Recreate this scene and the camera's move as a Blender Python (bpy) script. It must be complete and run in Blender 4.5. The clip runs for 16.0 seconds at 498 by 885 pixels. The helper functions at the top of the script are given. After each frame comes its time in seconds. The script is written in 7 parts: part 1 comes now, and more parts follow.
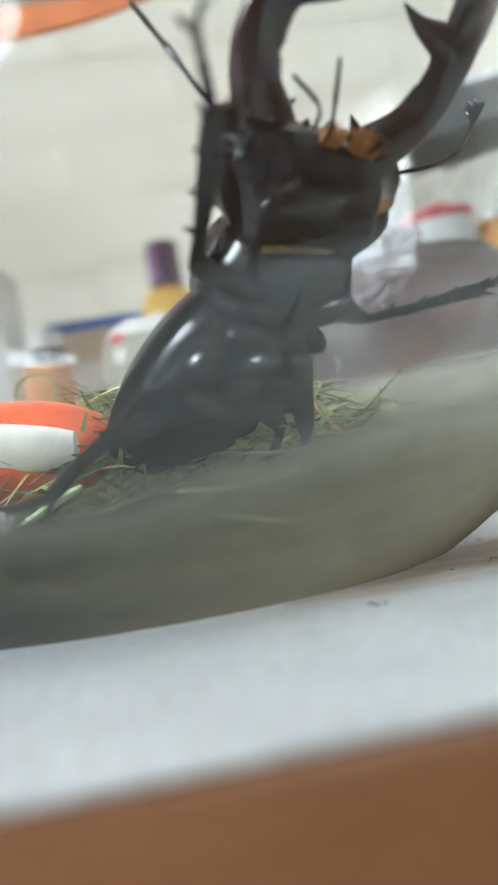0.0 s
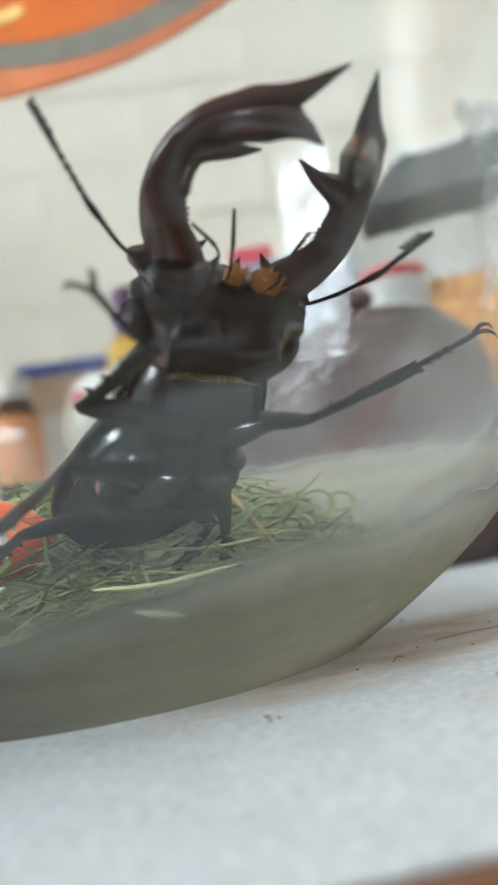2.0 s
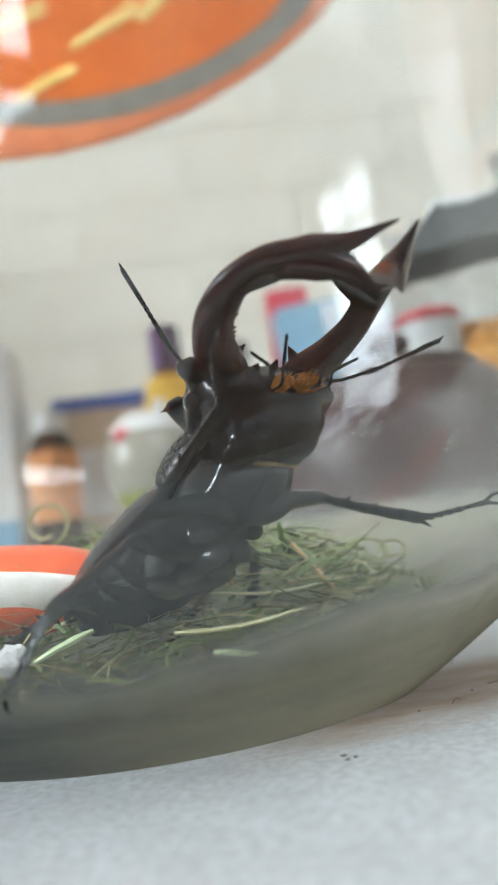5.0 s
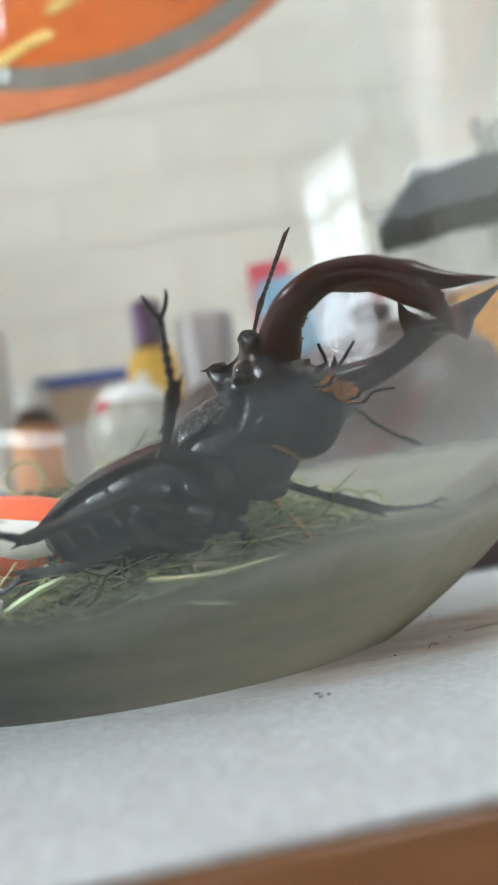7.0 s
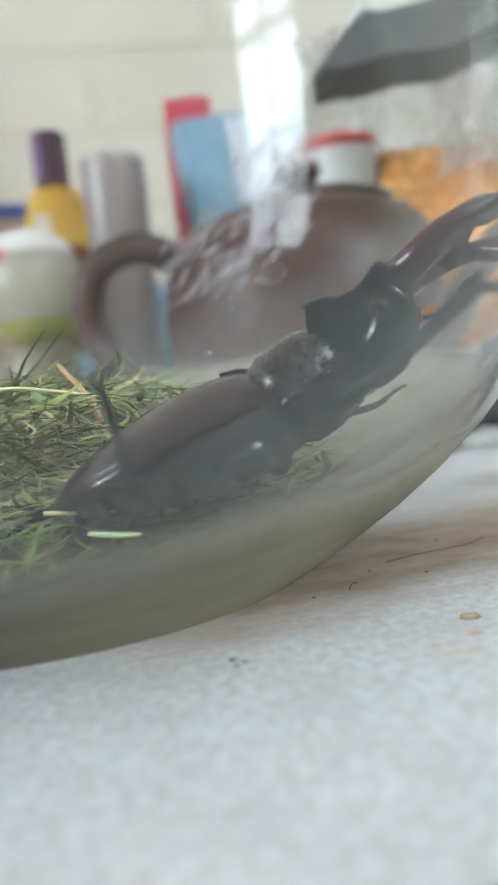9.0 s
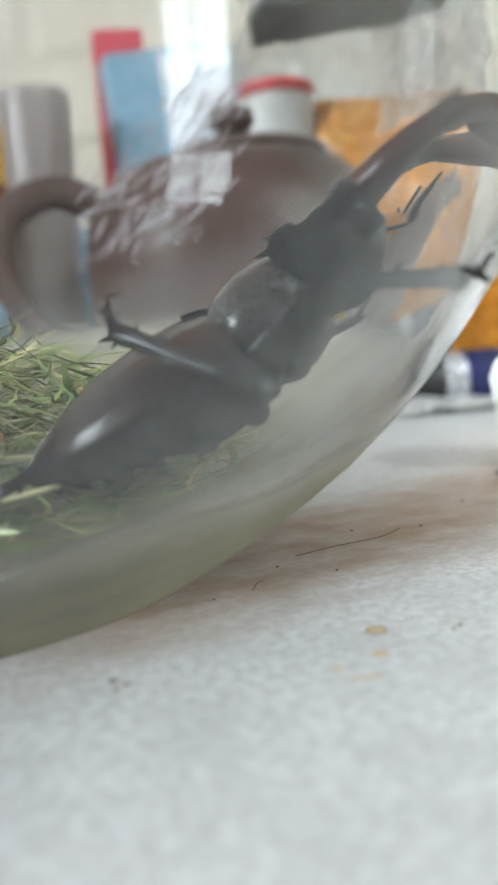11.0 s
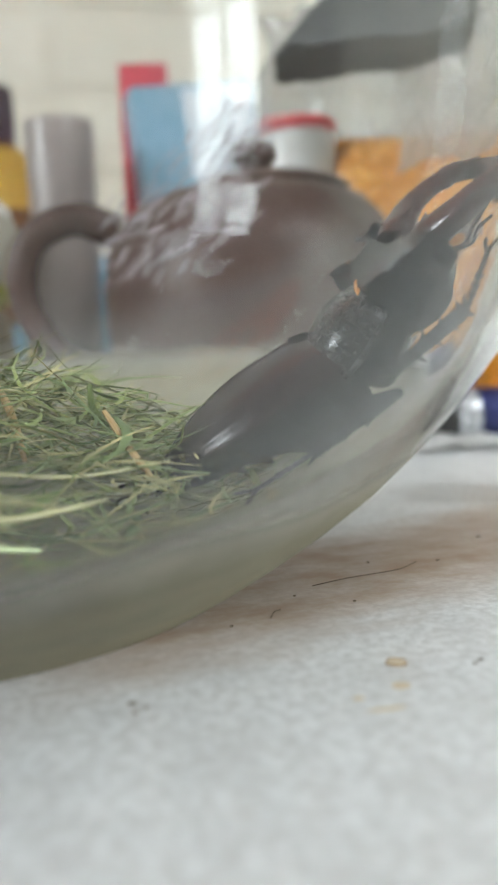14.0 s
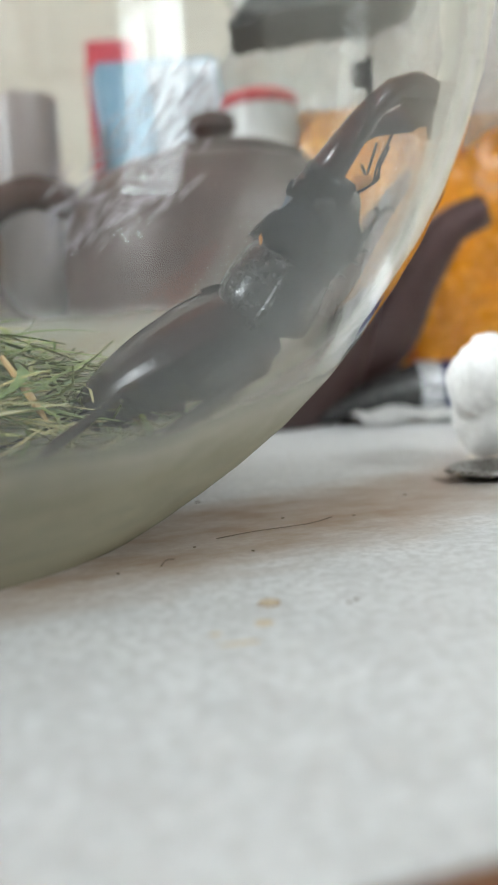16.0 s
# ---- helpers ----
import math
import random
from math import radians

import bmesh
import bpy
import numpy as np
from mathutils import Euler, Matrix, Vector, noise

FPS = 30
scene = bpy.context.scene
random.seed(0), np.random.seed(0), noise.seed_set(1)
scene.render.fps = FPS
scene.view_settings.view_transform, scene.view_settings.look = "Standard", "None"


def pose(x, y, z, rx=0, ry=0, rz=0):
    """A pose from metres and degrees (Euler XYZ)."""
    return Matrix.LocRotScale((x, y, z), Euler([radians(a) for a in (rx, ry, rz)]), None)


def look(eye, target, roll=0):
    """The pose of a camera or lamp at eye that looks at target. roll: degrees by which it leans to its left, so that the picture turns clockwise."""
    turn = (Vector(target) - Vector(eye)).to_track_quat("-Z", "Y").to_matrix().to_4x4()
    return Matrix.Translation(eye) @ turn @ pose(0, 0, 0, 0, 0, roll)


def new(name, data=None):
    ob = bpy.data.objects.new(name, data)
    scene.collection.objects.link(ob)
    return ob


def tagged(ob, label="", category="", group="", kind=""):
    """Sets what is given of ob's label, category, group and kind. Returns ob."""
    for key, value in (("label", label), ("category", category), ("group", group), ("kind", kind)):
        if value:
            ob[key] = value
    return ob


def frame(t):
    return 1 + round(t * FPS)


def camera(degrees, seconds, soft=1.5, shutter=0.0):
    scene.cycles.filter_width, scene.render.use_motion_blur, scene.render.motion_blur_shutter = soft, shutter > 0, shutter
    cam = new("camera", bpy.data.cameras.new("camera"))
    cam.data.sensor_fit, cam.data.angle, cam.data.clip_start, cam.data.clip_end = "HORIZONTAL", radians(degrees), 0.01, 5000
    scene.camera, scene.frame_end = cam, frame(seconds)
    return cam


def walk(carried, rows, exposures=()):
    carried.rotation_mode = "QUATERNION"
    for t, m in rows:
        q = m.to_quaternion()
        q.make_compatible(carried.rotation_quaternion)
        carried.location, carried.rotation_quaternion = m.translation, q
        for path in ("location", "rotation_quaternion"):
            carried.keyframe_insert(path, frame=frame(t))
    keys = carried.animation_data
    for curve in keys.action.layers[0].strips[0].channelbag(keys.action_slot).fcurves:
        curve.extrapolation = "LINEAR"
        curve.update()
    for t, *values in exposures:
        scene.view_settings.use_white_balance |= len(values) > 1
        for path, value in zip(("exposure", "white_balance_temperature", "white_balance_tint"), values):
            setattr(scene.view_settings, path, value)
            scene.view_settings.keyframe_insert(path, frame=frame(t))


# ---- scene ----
# camera: a telephone held low before the table's edge; places in centimetres
U = 0.01
cam = camera(33.47, 16.0, soft=1.8)
cam.data.dof.use_dof = True
cam.data.dof.focus_distance = 0.098
cam.data.dof.aperture_fstop = 26.0
# seconds, x, y, z, yaw, pitch, roll
PATH = [
    (0, -0.0335, 0.3026, 1.0060, -0.98, 4.64, -9.41),
    (0.5, -0.0614, 0.3302, 0.8461, -1.16, 3.78, -9.20),
    (1, 0.2514, 0.2288, 1.0824, -1.56, 3.94, -9.07),
    (1.5, 0.7181, 0.0178, 1.5970, -2.41, 4.95, -9.02),
    (2, 0.7929, -0.3186, 1.8278, -2.70, 5.76, -8.78),
    (2.5, 0.7775, -0.3446, 1.8440, -3.24, 6.38, -8.66),
    (3, 0.8162, -0.3111, 1.9037, -3.36, 6.51, -8.03),
    (3.5, 0.9594, -0.2409, 2.0002, -3.07, 7.49, -7.99),
    (4, 0.3632, -0.5477, 2.2060, -2.13, 7.62, -7.86),
    (4.2, 0.1063, -0.7089, 2.2696, -2.07, 7.81, -7.93),
    (6.3, 0.2384, -1.2034, 1.9047, -1.91, 7.88, -8.77),
    (6.5, 0.2325, -0.9129, 1.8981, -2.24, 7.39, -9.01),
    (7, 0.2748, -0.8950, 1.6383, -2.46, 6.83, -8.77),
    (7.5, 0.1825, -0.7413, 1.6744, -3.24, 6.13, -8.70),
    (8, 0.2928, -0.6230, 1.6818, -4.15, 4.29, -8.35),
    (8.5, 0.0168, -0.2015, 2.3253, -6.79, -0.85, -6.83),
    (9, 0.3244, 0.3532, 2.6973, -7.60, -5.13, -6.12),
    (9.5, -0.1763, 0.7824, 2.9128, -8.65, -7.57, -5.24),
    (10, 0.2776, 0.9070, 3.0414, -10.00, -8.73, -5.27),
    (10.2, 0.3833, 0.9871, 2.9931, -10.79, -9.44, -4.89),
    (12.3, 1.5391, 1.2303, 3.0796, -11.30, -8.04, -3.31),
    (12.5, 1.5294, 1.1218, 3.0401, -11.00, -7.75, -3.03),
    (13, 1.1919, 0.9556, 3.2271, -11.17, -7.13, -2.71),
    (13.5, 0.8864, 0.9854, 2.9449, -11.24, -7.05, -2.28),
    (14, 0.6826, 1.1658, 2.9882, -11.40, -6.99, -2.14),
    (14.5, 1.1460, 1.2522, 2.6482, -11.72, -7.50, -2.23),
    (15, 1.6682, 1.1289, 2.3072, -11.52, -8.06, -2.29),
    (15.5, 1.9835, 1.0794, 2.2587, -10.53, -7.43, -3.19),
    (16, 1.9281, 1.0905, 2.3575, -10.81, -7.24, -2.58),
]


def eye_pose(x, y, z, yaw, pitch, roll):
    turn = Matrix.Rotation(radians(yaw), 4, "Z") @ Matrix.Rotation(radians(90 + pitch), 4, "X") @ Matrix.Rotation(radians(roll), 4, "Z")
    return Matrix.Translation((x * U, y * U, z * U)) @ turn


walk(cam, [(t, eye_pose(*r)) for t, *r in PATH], exposures=[(0.0, 0.15, 6500, 10), (4.0, 0.12, 6550, 12), (7.0, 0.0, 6550, 12), (9.5, 0.05, 6550, 12), (12.5, -0.02, 6900, 13), (16.0, -0.05, 6900, 13)])

# ---- light ----
world = bpy.data.worlds.new("sky")
scene.world = world
world.use_nodes = True
wn = world.node_tree
sky = wn.nodes.new("ShaderNodeTexSky")
sky.sky_type, sky.sun_disc = "NISHITA", False
sky.sun_elevation, sky.sun_rotation = radians(40), radians(200)
wn.links.new(sky.outputs[0], wn.nodes["Background"].inputs[0])
wn.nodes["Background"].inputs[1].default_value = 0.12

sun = new("sun", bpy.data.lights.new("sun", "SUN"))
sun.data.energy, sun.data.angle, sun.data.color = 2.5, radians(0.5), (1, 0.95, 0.88)
sun.matrix_basis = look((0, 0, 5), (2.2, 4.0, 0))


DAY = (0.79, 0.91, 1.0)


def window_light(name, loc, target, sx, sy, watts, color):
    lamp = new(name, bpy.data.lights.new(name, "AREA"))
    lamp.data.shape, lamp.data.size, lamp.data.size_y = "RECTANGLE", sx, sy
    lamp.data.energy, lamp.data.color = watts, color
    lamp.matrix_basis = look(loc, target)
    return lamp


window_light("window_daylight", (-1.71, -0.38, 0.72), (0, -0.38, 0.68), 0.58, 0.38, 39, DAY)
# fill light: an unseen high window added behind the camera
window_light("window_daylight", (1.1, -1.56, 1.5), (0.5, 0.1, 0.1), 0.8, 0.4, 40, DAY)


# ---- materials ----
def shader(name):
    m = bpy.data.materials.new(name)
    m.use_nodes = True
    return m, m.node_tree, m.node_tree.nodes["Principled BSDF"]


def ramp(nt, source, stops):
    r = nt.nodes.new("ShaderNodeValToRGB")
    while len(r.color_ramp.elements) < len(stops):
        r.color_ramp.elements.new(0.5)
    for e, (p, c) in zip(r.color_ramp.elements, stops):
        e.position, e.color = p, (*c, 1) if len(c) == 3 else c
    nt.links.new(source, r.inputs[0])
    return r.outputs[0]


def texture(nt, scale, detail=4, rough=0.6, stretch=(1, 1, 1), kind="Noise"):
    co = nt.nodes.new("ShaderNodeTexCoord")
    mp = nt.nodes.new("ShaderNodeMapping")
    mp.inputs["Scale"].default_value = stretch
    nt.links.new(co.outputs["Object"], mp.inputs[0])
    if kind == "Noise":
        n = nt.nodes.new("ShaderNodeTexNoise")
        n.inputs["Scale"].default_value, n.inputs["Detail"].default_value, n.inputs["Roughness"].default_value = scale, detail, rough
    else:
        n = nt.nodes.new("ShaderNodeTexVoronoi")
        n.inputs["Scale"].default_value = scale
    nt.links.new(mp.outputs[0], n.inputs["Vector"])
    return n.outputs[0]


def mix(nt, fac, a, b, kind="MIX"):
    m = nt.nodes.new("ShaderNodeMix")
    m.data_type, m.blend_type = "RGBA", kind
    for sock, v in zip((m.inputs[0], m.inputs[6], m.inputs[7]), (fac, a, b)):
        if hasattr(v, "links"):
            nt.links.new(v, sock)
        else:
            sock.default_value = v if isinstance(v, (int, float)) else (*v, 1)
    return m.outputs[2]


def calc(nt, op, a, b=0.0, c=None):
    m = nt.nodes.new("ShaderNodeMath")
    m.operation = op
    m.use_clamp = False
    for sock, v in zip(m.inputs, (a, b) if c is None else (a, b, c)):
        if hasattr(v, "links"):
            nt.links.new(v, sock)
        else:
            sock.default_value = v
    return m.outputs[0]


def surface(name, c1, c2, scale=150, rough=(0.4, 0.6), bump=0.2, depth=0.0003, metal=0.0, spec=0.5, coat=0.0,
            stretch=(1, 1, 1), fine=8.0, island=0.0, clear=0.0, tint=None):
    """A surface with coarse and fine variation of colour, gloss and relief."""
    m, nt, p = shader(name)
    coarse, grain = texture(nt, scale, stretch=stretch), texture(nt, scale * fine, 3, stretch=stretch)
    col = ramp(nt, coarse, [(0.3, c1), (0.7, c2)])
    dark = tuple(v * 0.8 for v in c1)
    col = mix(nt, ramp(nt, grain, [(0.35, (0.45, 0.45, 0.45)), (0.65, (0, 0, 0))]), col, dark)
    if island:
        g = nt.nodes.new("ShaderNodeNewGeometry")
        col = mix(nt, calc(nt, "MULTIPLY", g.outputs["Random Per Island"], island), col, tint or c2)
    nt.links.new(col, p.inputs["Base Color"])
    nt.links.new(ramp(nt, grain, [(0.3, (rough[0],) * 3), (0.7, (rough[1],) * 3)]), p.inputs["Roughness"])
    p.inputs["Metallic"].default_value, p.inputs["Specular IOR Level"].default_value = metal, spec
    p.inputs["Coat Weight"].default_value, p.inputs["Coat Roughness"].default_value = coat, 0.08
    p.inputs["Transmission Weight"].default_value = clear
    if bump:
        b = nt.nodes.new("ShaderNodeBump")
        b.inputs["Strength"].default_value, b.inputs["Distance"].default_value = bump, depth
        nt.links.new(mix(nt, 0.5, coarse, grain), b.inputs["Height"])
        nt.links.new(b.outputs[0], p.inputs["Normal"])
    return m


M = {}
M["wall"] = surface("cream_brick_paint", (0.74, 0.7, 0.6), (0.83, 0.795, 0.7), 25, (0.6, 0.8), 0.4, 0.001)
M["mortar"] = surface("cream_mortar", (0.71, 0.67, 0.575), (0.8, 0.765, 0.67), 40, (0.7, 0.9), 0.4, 0.001)
M["plaster"] = surface("grey_plaster", (0.42, 0.4, 0.375), (0.5, 0.48, 0.455), 8, (0.7, 0.9), 0.2, 0.002)
M["ceiling"] = surface("white_ceiling_paint", (0.74, 0.73, 0.7), (0.8, 0.79, 0.77), 8, (0.7, 0.9), 0.2, 0.002)
M["floor"] = surface("brown_floor_boards", (0.18, 0.09, 0.045), (0.27, 0.14, 0.07), 6, (0.35, 0.5), 0.2, 0.001, stretch=(1, 6, 1))
M["wood"] = surface("brown_wood_edge", (0.2, 0.08, 0.03), (0.3, 0.13, 0.05), 40, (0.3, 0.5), 0.3, 0.0004, stretch=(0.15, 1, 1))
M["frame"] = surface("white_window_paint", (0.75, 0.75, 0.73), (0.8, 0.8, 0.79), 20, (0.3, 0.4), 0.1)
M["teapot"] = surface("brown_glazed_ceramic", (0.055, 0.027, 0.024), (0.075, 0.038, 0.034), 60, (0.35, 0.5), 0.15, 0.0004, spec=0.4)
M["relief"] = surface("pale_window_glint", (0.34, 0.31, 0.34), (0.5, 0.47, 0.5), 60, (0.25, 0.4), 0.05)
M["white_plastic"] = surface("white_plastic", (0.72, 0.72, 0.7), (0.8, 0.8, 0.79), 40, (0.3, 0.45), 0.1)
M["red_plastic"] = surface("red_plastic", (0.55, 0.04, 0.05), (0.68, 0.07, 0.08), 50, (0.3, 0.45), 0.1)
M["red_card"] = surface("pinkish_red_card", (0.6, 0.06, 0.09), (0.72, 0.1, 0.13), 50, (0.4, 0.6), 0.1)
M["blue_card"] = surface("pale_blue_card", (0.2, 0.42, 0.58), (0.3, 0.52, 0.68), 60, (0.25, 0.4), 0.1)
M["bright_film"] = surface("white_blue_film", (0.72, 0.82, 0.9), (0.85, 0.9, 0.95), 60, (0.1, 0.2), 0.2, coat=0.5)
M["purple_cap"] = surface("dark_purple_plastic", (0.06, 0.03, 0.07), (0.1, 0.05, 0.12), 80, (0.2, 0.35), 0.1)
M["violet_band"] = surface("violet_plastic", (0.25, 0.15, 0.35), (0.33, 0.2, 0.43), 80, (0.3, 0.4), 0.1)
M["yellow_label"] = surface("yellow_paper_label", (0.62, 0.36, 0.03), (0.75, 0.46, 0.05), 80, (0.5, 0.7), 0.1)
M["amber_glass"] = surface("amber_glass", (0.28, 0.11, 0.03), (0.4, 0.18, 0.05), 60, (0.08, 0.15), 0.0, clear=0.4)
M["brown_glass"] = surface("dark_brown_glass", (0.05, 0.028, 0.02), (0.08, 0.045, 0.03), 60, (0.08, 0.15), 0.0, clear=0.2)
M["smoky_glass"] = surface("smoky_brown_glass", (0.5, 0.43, 0.42), (0.53, 0.46, 0.45), 20, (0.3, 0.34), 0.0, fine=2, clear=0.55)
M["orange_label"] = surface("orange_paper_label", (0.6, 0.22, 0.06), (0.7, 0.3, 0.1), 80, (0.5, 0.7), 0.1)
M["pot"] = surface("dull_brown_glaze", (0.17, 0.13, 0.08), (0.24, 0.19, 0.11), 50, (0.3, 0.5), 0.1)
M["cream_glaze"] = surface("cream_glaze", (0.36, 0.33, 0.27), (0.45, 0.41, 0.34), 60, (0.25, 0.4), 0.1)
M["leaf_green"] = surface("yellow_green_paint", (0.3, 0.3, 0.06), (0.42, 0.4, 0.1), 60, (0.3, 0.5), 0.1)
M["paper"] = surface("white_paper", (0.74, 0.73, 0.7), (0.82, 0.81, 0.79), 80, (0.6, 0.8), 0.3)
M["cream_card"] = surface("cream_card", (0.62, 0.5, 0.36), (0.72, 0.6, 0.45), 50, (0.5, 0.7), 0.1)
M["blue_band"] = surface("strong_blue_card", (0.04, 0.12, 0.5), (0.06, 0.17, 0.6), 50, (0.4, 0.6), 0.1)
M["grey_cloth"] = surface("dark_grey_fabric", (0.075, 0.076, 0.078), (0.12, 0.12, 0.12), 90, (0.7, 0.9), 0.5, 0.001)
M["orange_paint"] = surface("orange_enamel", (0.88, 0.15, 0.004), (0.92, 0.21, 0.008), 12, (0.25, 0.4), 0.1)
M["orange_rim"] = surface("red_orange_enamel", (0.7, 0.17, 0.05), (0.78, 0.23, 0.08), 12, (0.3, 0.45), 0.1)
M["grey_paint"] = surface("grey_enamel", (0.23, 0.2, 0.17), (0.3, 0.27, 0.23), 20, (0.3, 0.5), 0.1)
M["yellow_paint"] = surface("yellow_enamel", (0.9, 0.55, 0.12), (0.95, 0.66, 0.25), 20, (0.3, 0.5), 0.1)
M["orange_pack"] = surface("orange_translucent_wrap", (0.75, 0.25, 0.008), (0.85, 0.36, 0.02), 35, (0.15, 0.35), 0.5, 0.002, clear=0.15)
M["red_seam"] = surface("dark_red_print", (0.4, 0.07, 0.04), (0.5, 0.1, 0.06), 60, (0.3, 0.5), 0.1)
M["tube_body"] = surface("black_printed_tube", (0.02, 0.02, 0.022), (0.05, 0.048, 0.045), 120, (0.15, 0.35), 0.2, 0.0005)
M["silver"] = surface("silver_band", (0.6, 0.62, 0.64), (0.72, 0.74, 0.76), 120, (0.2, 0.35), 0.1, metal=0.7)
M["navy"] = surface("navy_plastic", (0.012, 0.016, 0.075), (0.02, 0.027, 0.11), 120, (0.3, 0.45), 0.1)
M["steel"] = surface("worn_steel", (0.38, 0.37, 0.35), (0.5, 0.49, 0.47), 200, (0.18, 0.35), 0.1, metal=1.0)
M["carrot_skin"] = surface("orange_red_skin", (0.72, 0.09, 0.025), (0.82, 0.16, 0.05), 300, (0.25, 0.4), 0.3, 0.0003)
M["flesh"] = surface("white_flesh", (0.72, 0.66, 0.58), (0.82, 0.78, 0.72), 400, (0.35, 0.5), 0.4, 0.0004)
M["fluff"] = surface("white_cotton_fluff", (0.6, 0.58, 0.55), (0.75, 0.73, 0.7), 500, (0.8, 0.95), 0.6, 0.0006)
M["hay"] = surface("dry_grass", (0.13, 0.14, 0.045), (0.25, 0.26, 0.1), 400, (0.5, 0.7), 0.2, 0.0002, island=1.0, tint=(0.42, 0.36, 0.16))
M["green_hay"] = surface("green_grass", (0.07, 0.125, 0.035), (0.15, 0.22, 0.06), 400, (0.45, 0.65), 0.2, 0.0002, island=0.8, tint=(0.25, 0.28, 0.08))
M["straw"] = surface("pale_straw", (0.5, 0.45, 0.22), (0.62, 0.58, 0.33), 400, (0.4, 0.6), 0.2, 0.0002)
M["fresh_stalk"] = surface("pale_green_stalk", (0.5, 0.6, 0.3), (0.62, 0.7, 0.42), 400, (0.4, 0.6), 0.2, 0.0002)
M["brown_straw"] = surface("tan_straw", (0.42, 0.26, 0.1), (0.52, 0.34, 0.15), 400, (0.4, 0.6), 0.2, 0.0002)
M["stain"] = surface("dried_tea_stain", (0.56, 0.45, 0.3), (0.64, 0.54, 0.38), 900, (0.4, 0.6), 0.0)
M["stain_rim"] = surface("dried_tea_rim", (0.3, 0.18, 0.08), (0.36, 0.23, 0.11), 900, (0.4, 0.6), 0.0)
M["speck"] = surface("dark_crumb", (0.12, 0.09, 0.06), (0.2, 0.15, 0.1), 900, (0.6, 0.8), 0.0)


def laminate():
    """Whitish table laminate, mottled, with a brown dusty smear where the bowl was pushed about."""
    m, nt, p = shader("mottled_white_laminate")
    big, small = texture(nt, 130, 5, 0.65), texture(nt, 850, 4, 0.6)
    col = ramp(nt, big, [(0.3, (0.55, 0.555, 0.545)), (0.5, (0.64, 0.65, 0.64)), (0.7, (0.7, 0.71, 0.7))])
    col = mix(nt, ramp(nt, small, [(0.38, (0.8, 0.8, 0.8)), (0.6, (0, 0, 0))]), col, (0.46, 0.46, 0.445))
    co = nt.nodes.new("ShaderNodeTexCoord")
    sep = nt.nodes.new("ShaderNodeSeparateXYZ")
    nt.links.new(co.outputs["Object"], sep.inputs[0])
    x, y = sep.outputs[0], sep.outputs[1]
    wob = calc(nt, "MULTIPLY", calc(nt, "SUBTRACT", texture(nt, 60, 5, 0.7, (0.6, 1.6, 1)), 0.5), 0.022)
    # a band of dust from the bowl's foot outwards to the spoon
    line = calc(nt, "ADD", calc(nt, "SUBTRACT", y, calc(nt, "MULTIPLY_ADD", x, 0.28, 0.0545)), wob)
    band = calc(nt, "SUBTRACT", 1.0, calc(nt, "DIVIDE", calc(nt, "ABSOLUTE", line), 0.021))
    ends = calc(nt, "MULTIPLY", ramp(nt, calc(nt, "MULTIPLY_ADD", x, 60.0, 0.0), [(0, (0, 0, 0)), (1, (1, 1, 1))]),
                ramp(nt, calc(nt, "MULTIPLY_ADD", x, -7.0, 0.95), [(0, (0, 0, 0)), (0.5, (1, 1, 1))]))
    fac = calc(nt, "MULTIPLY", ramp(nt, band, [(0, (0, 0, 0)), (0.6, (0.76, 0.76, 0.76))]), calc(nt, "MULTIPLY", ends, ramp(nt, texture(nt, 170, 5, 0.6, (0.7, 1.1, 1)), [(0.3, (0.6,) * 3), (0.65, (1.2,) * 3)])))
    col = mix(nt, fac, col, (0.31, 0.205, 0.125))
    nt.links.new(col, p.inputs["Base Color"])
    nt.links.new(ramp(nt, small, [(0.3, (0.32,) * 3), (0.7, (0.48,) * 3)]), p.inputs["Roughness"])
    b = nt.nodes.new("ShaderNodeBump")
    b.inputs["Strength"].default_value, b.inputs["Distance"].default_value = 0.15, 0.0002
    nt.links.new(small, b.inputs["Height"])
    nt.links.new(b.outputs[0], p.inputs["Normal"])
    return m


M["laminate"] = laminate()


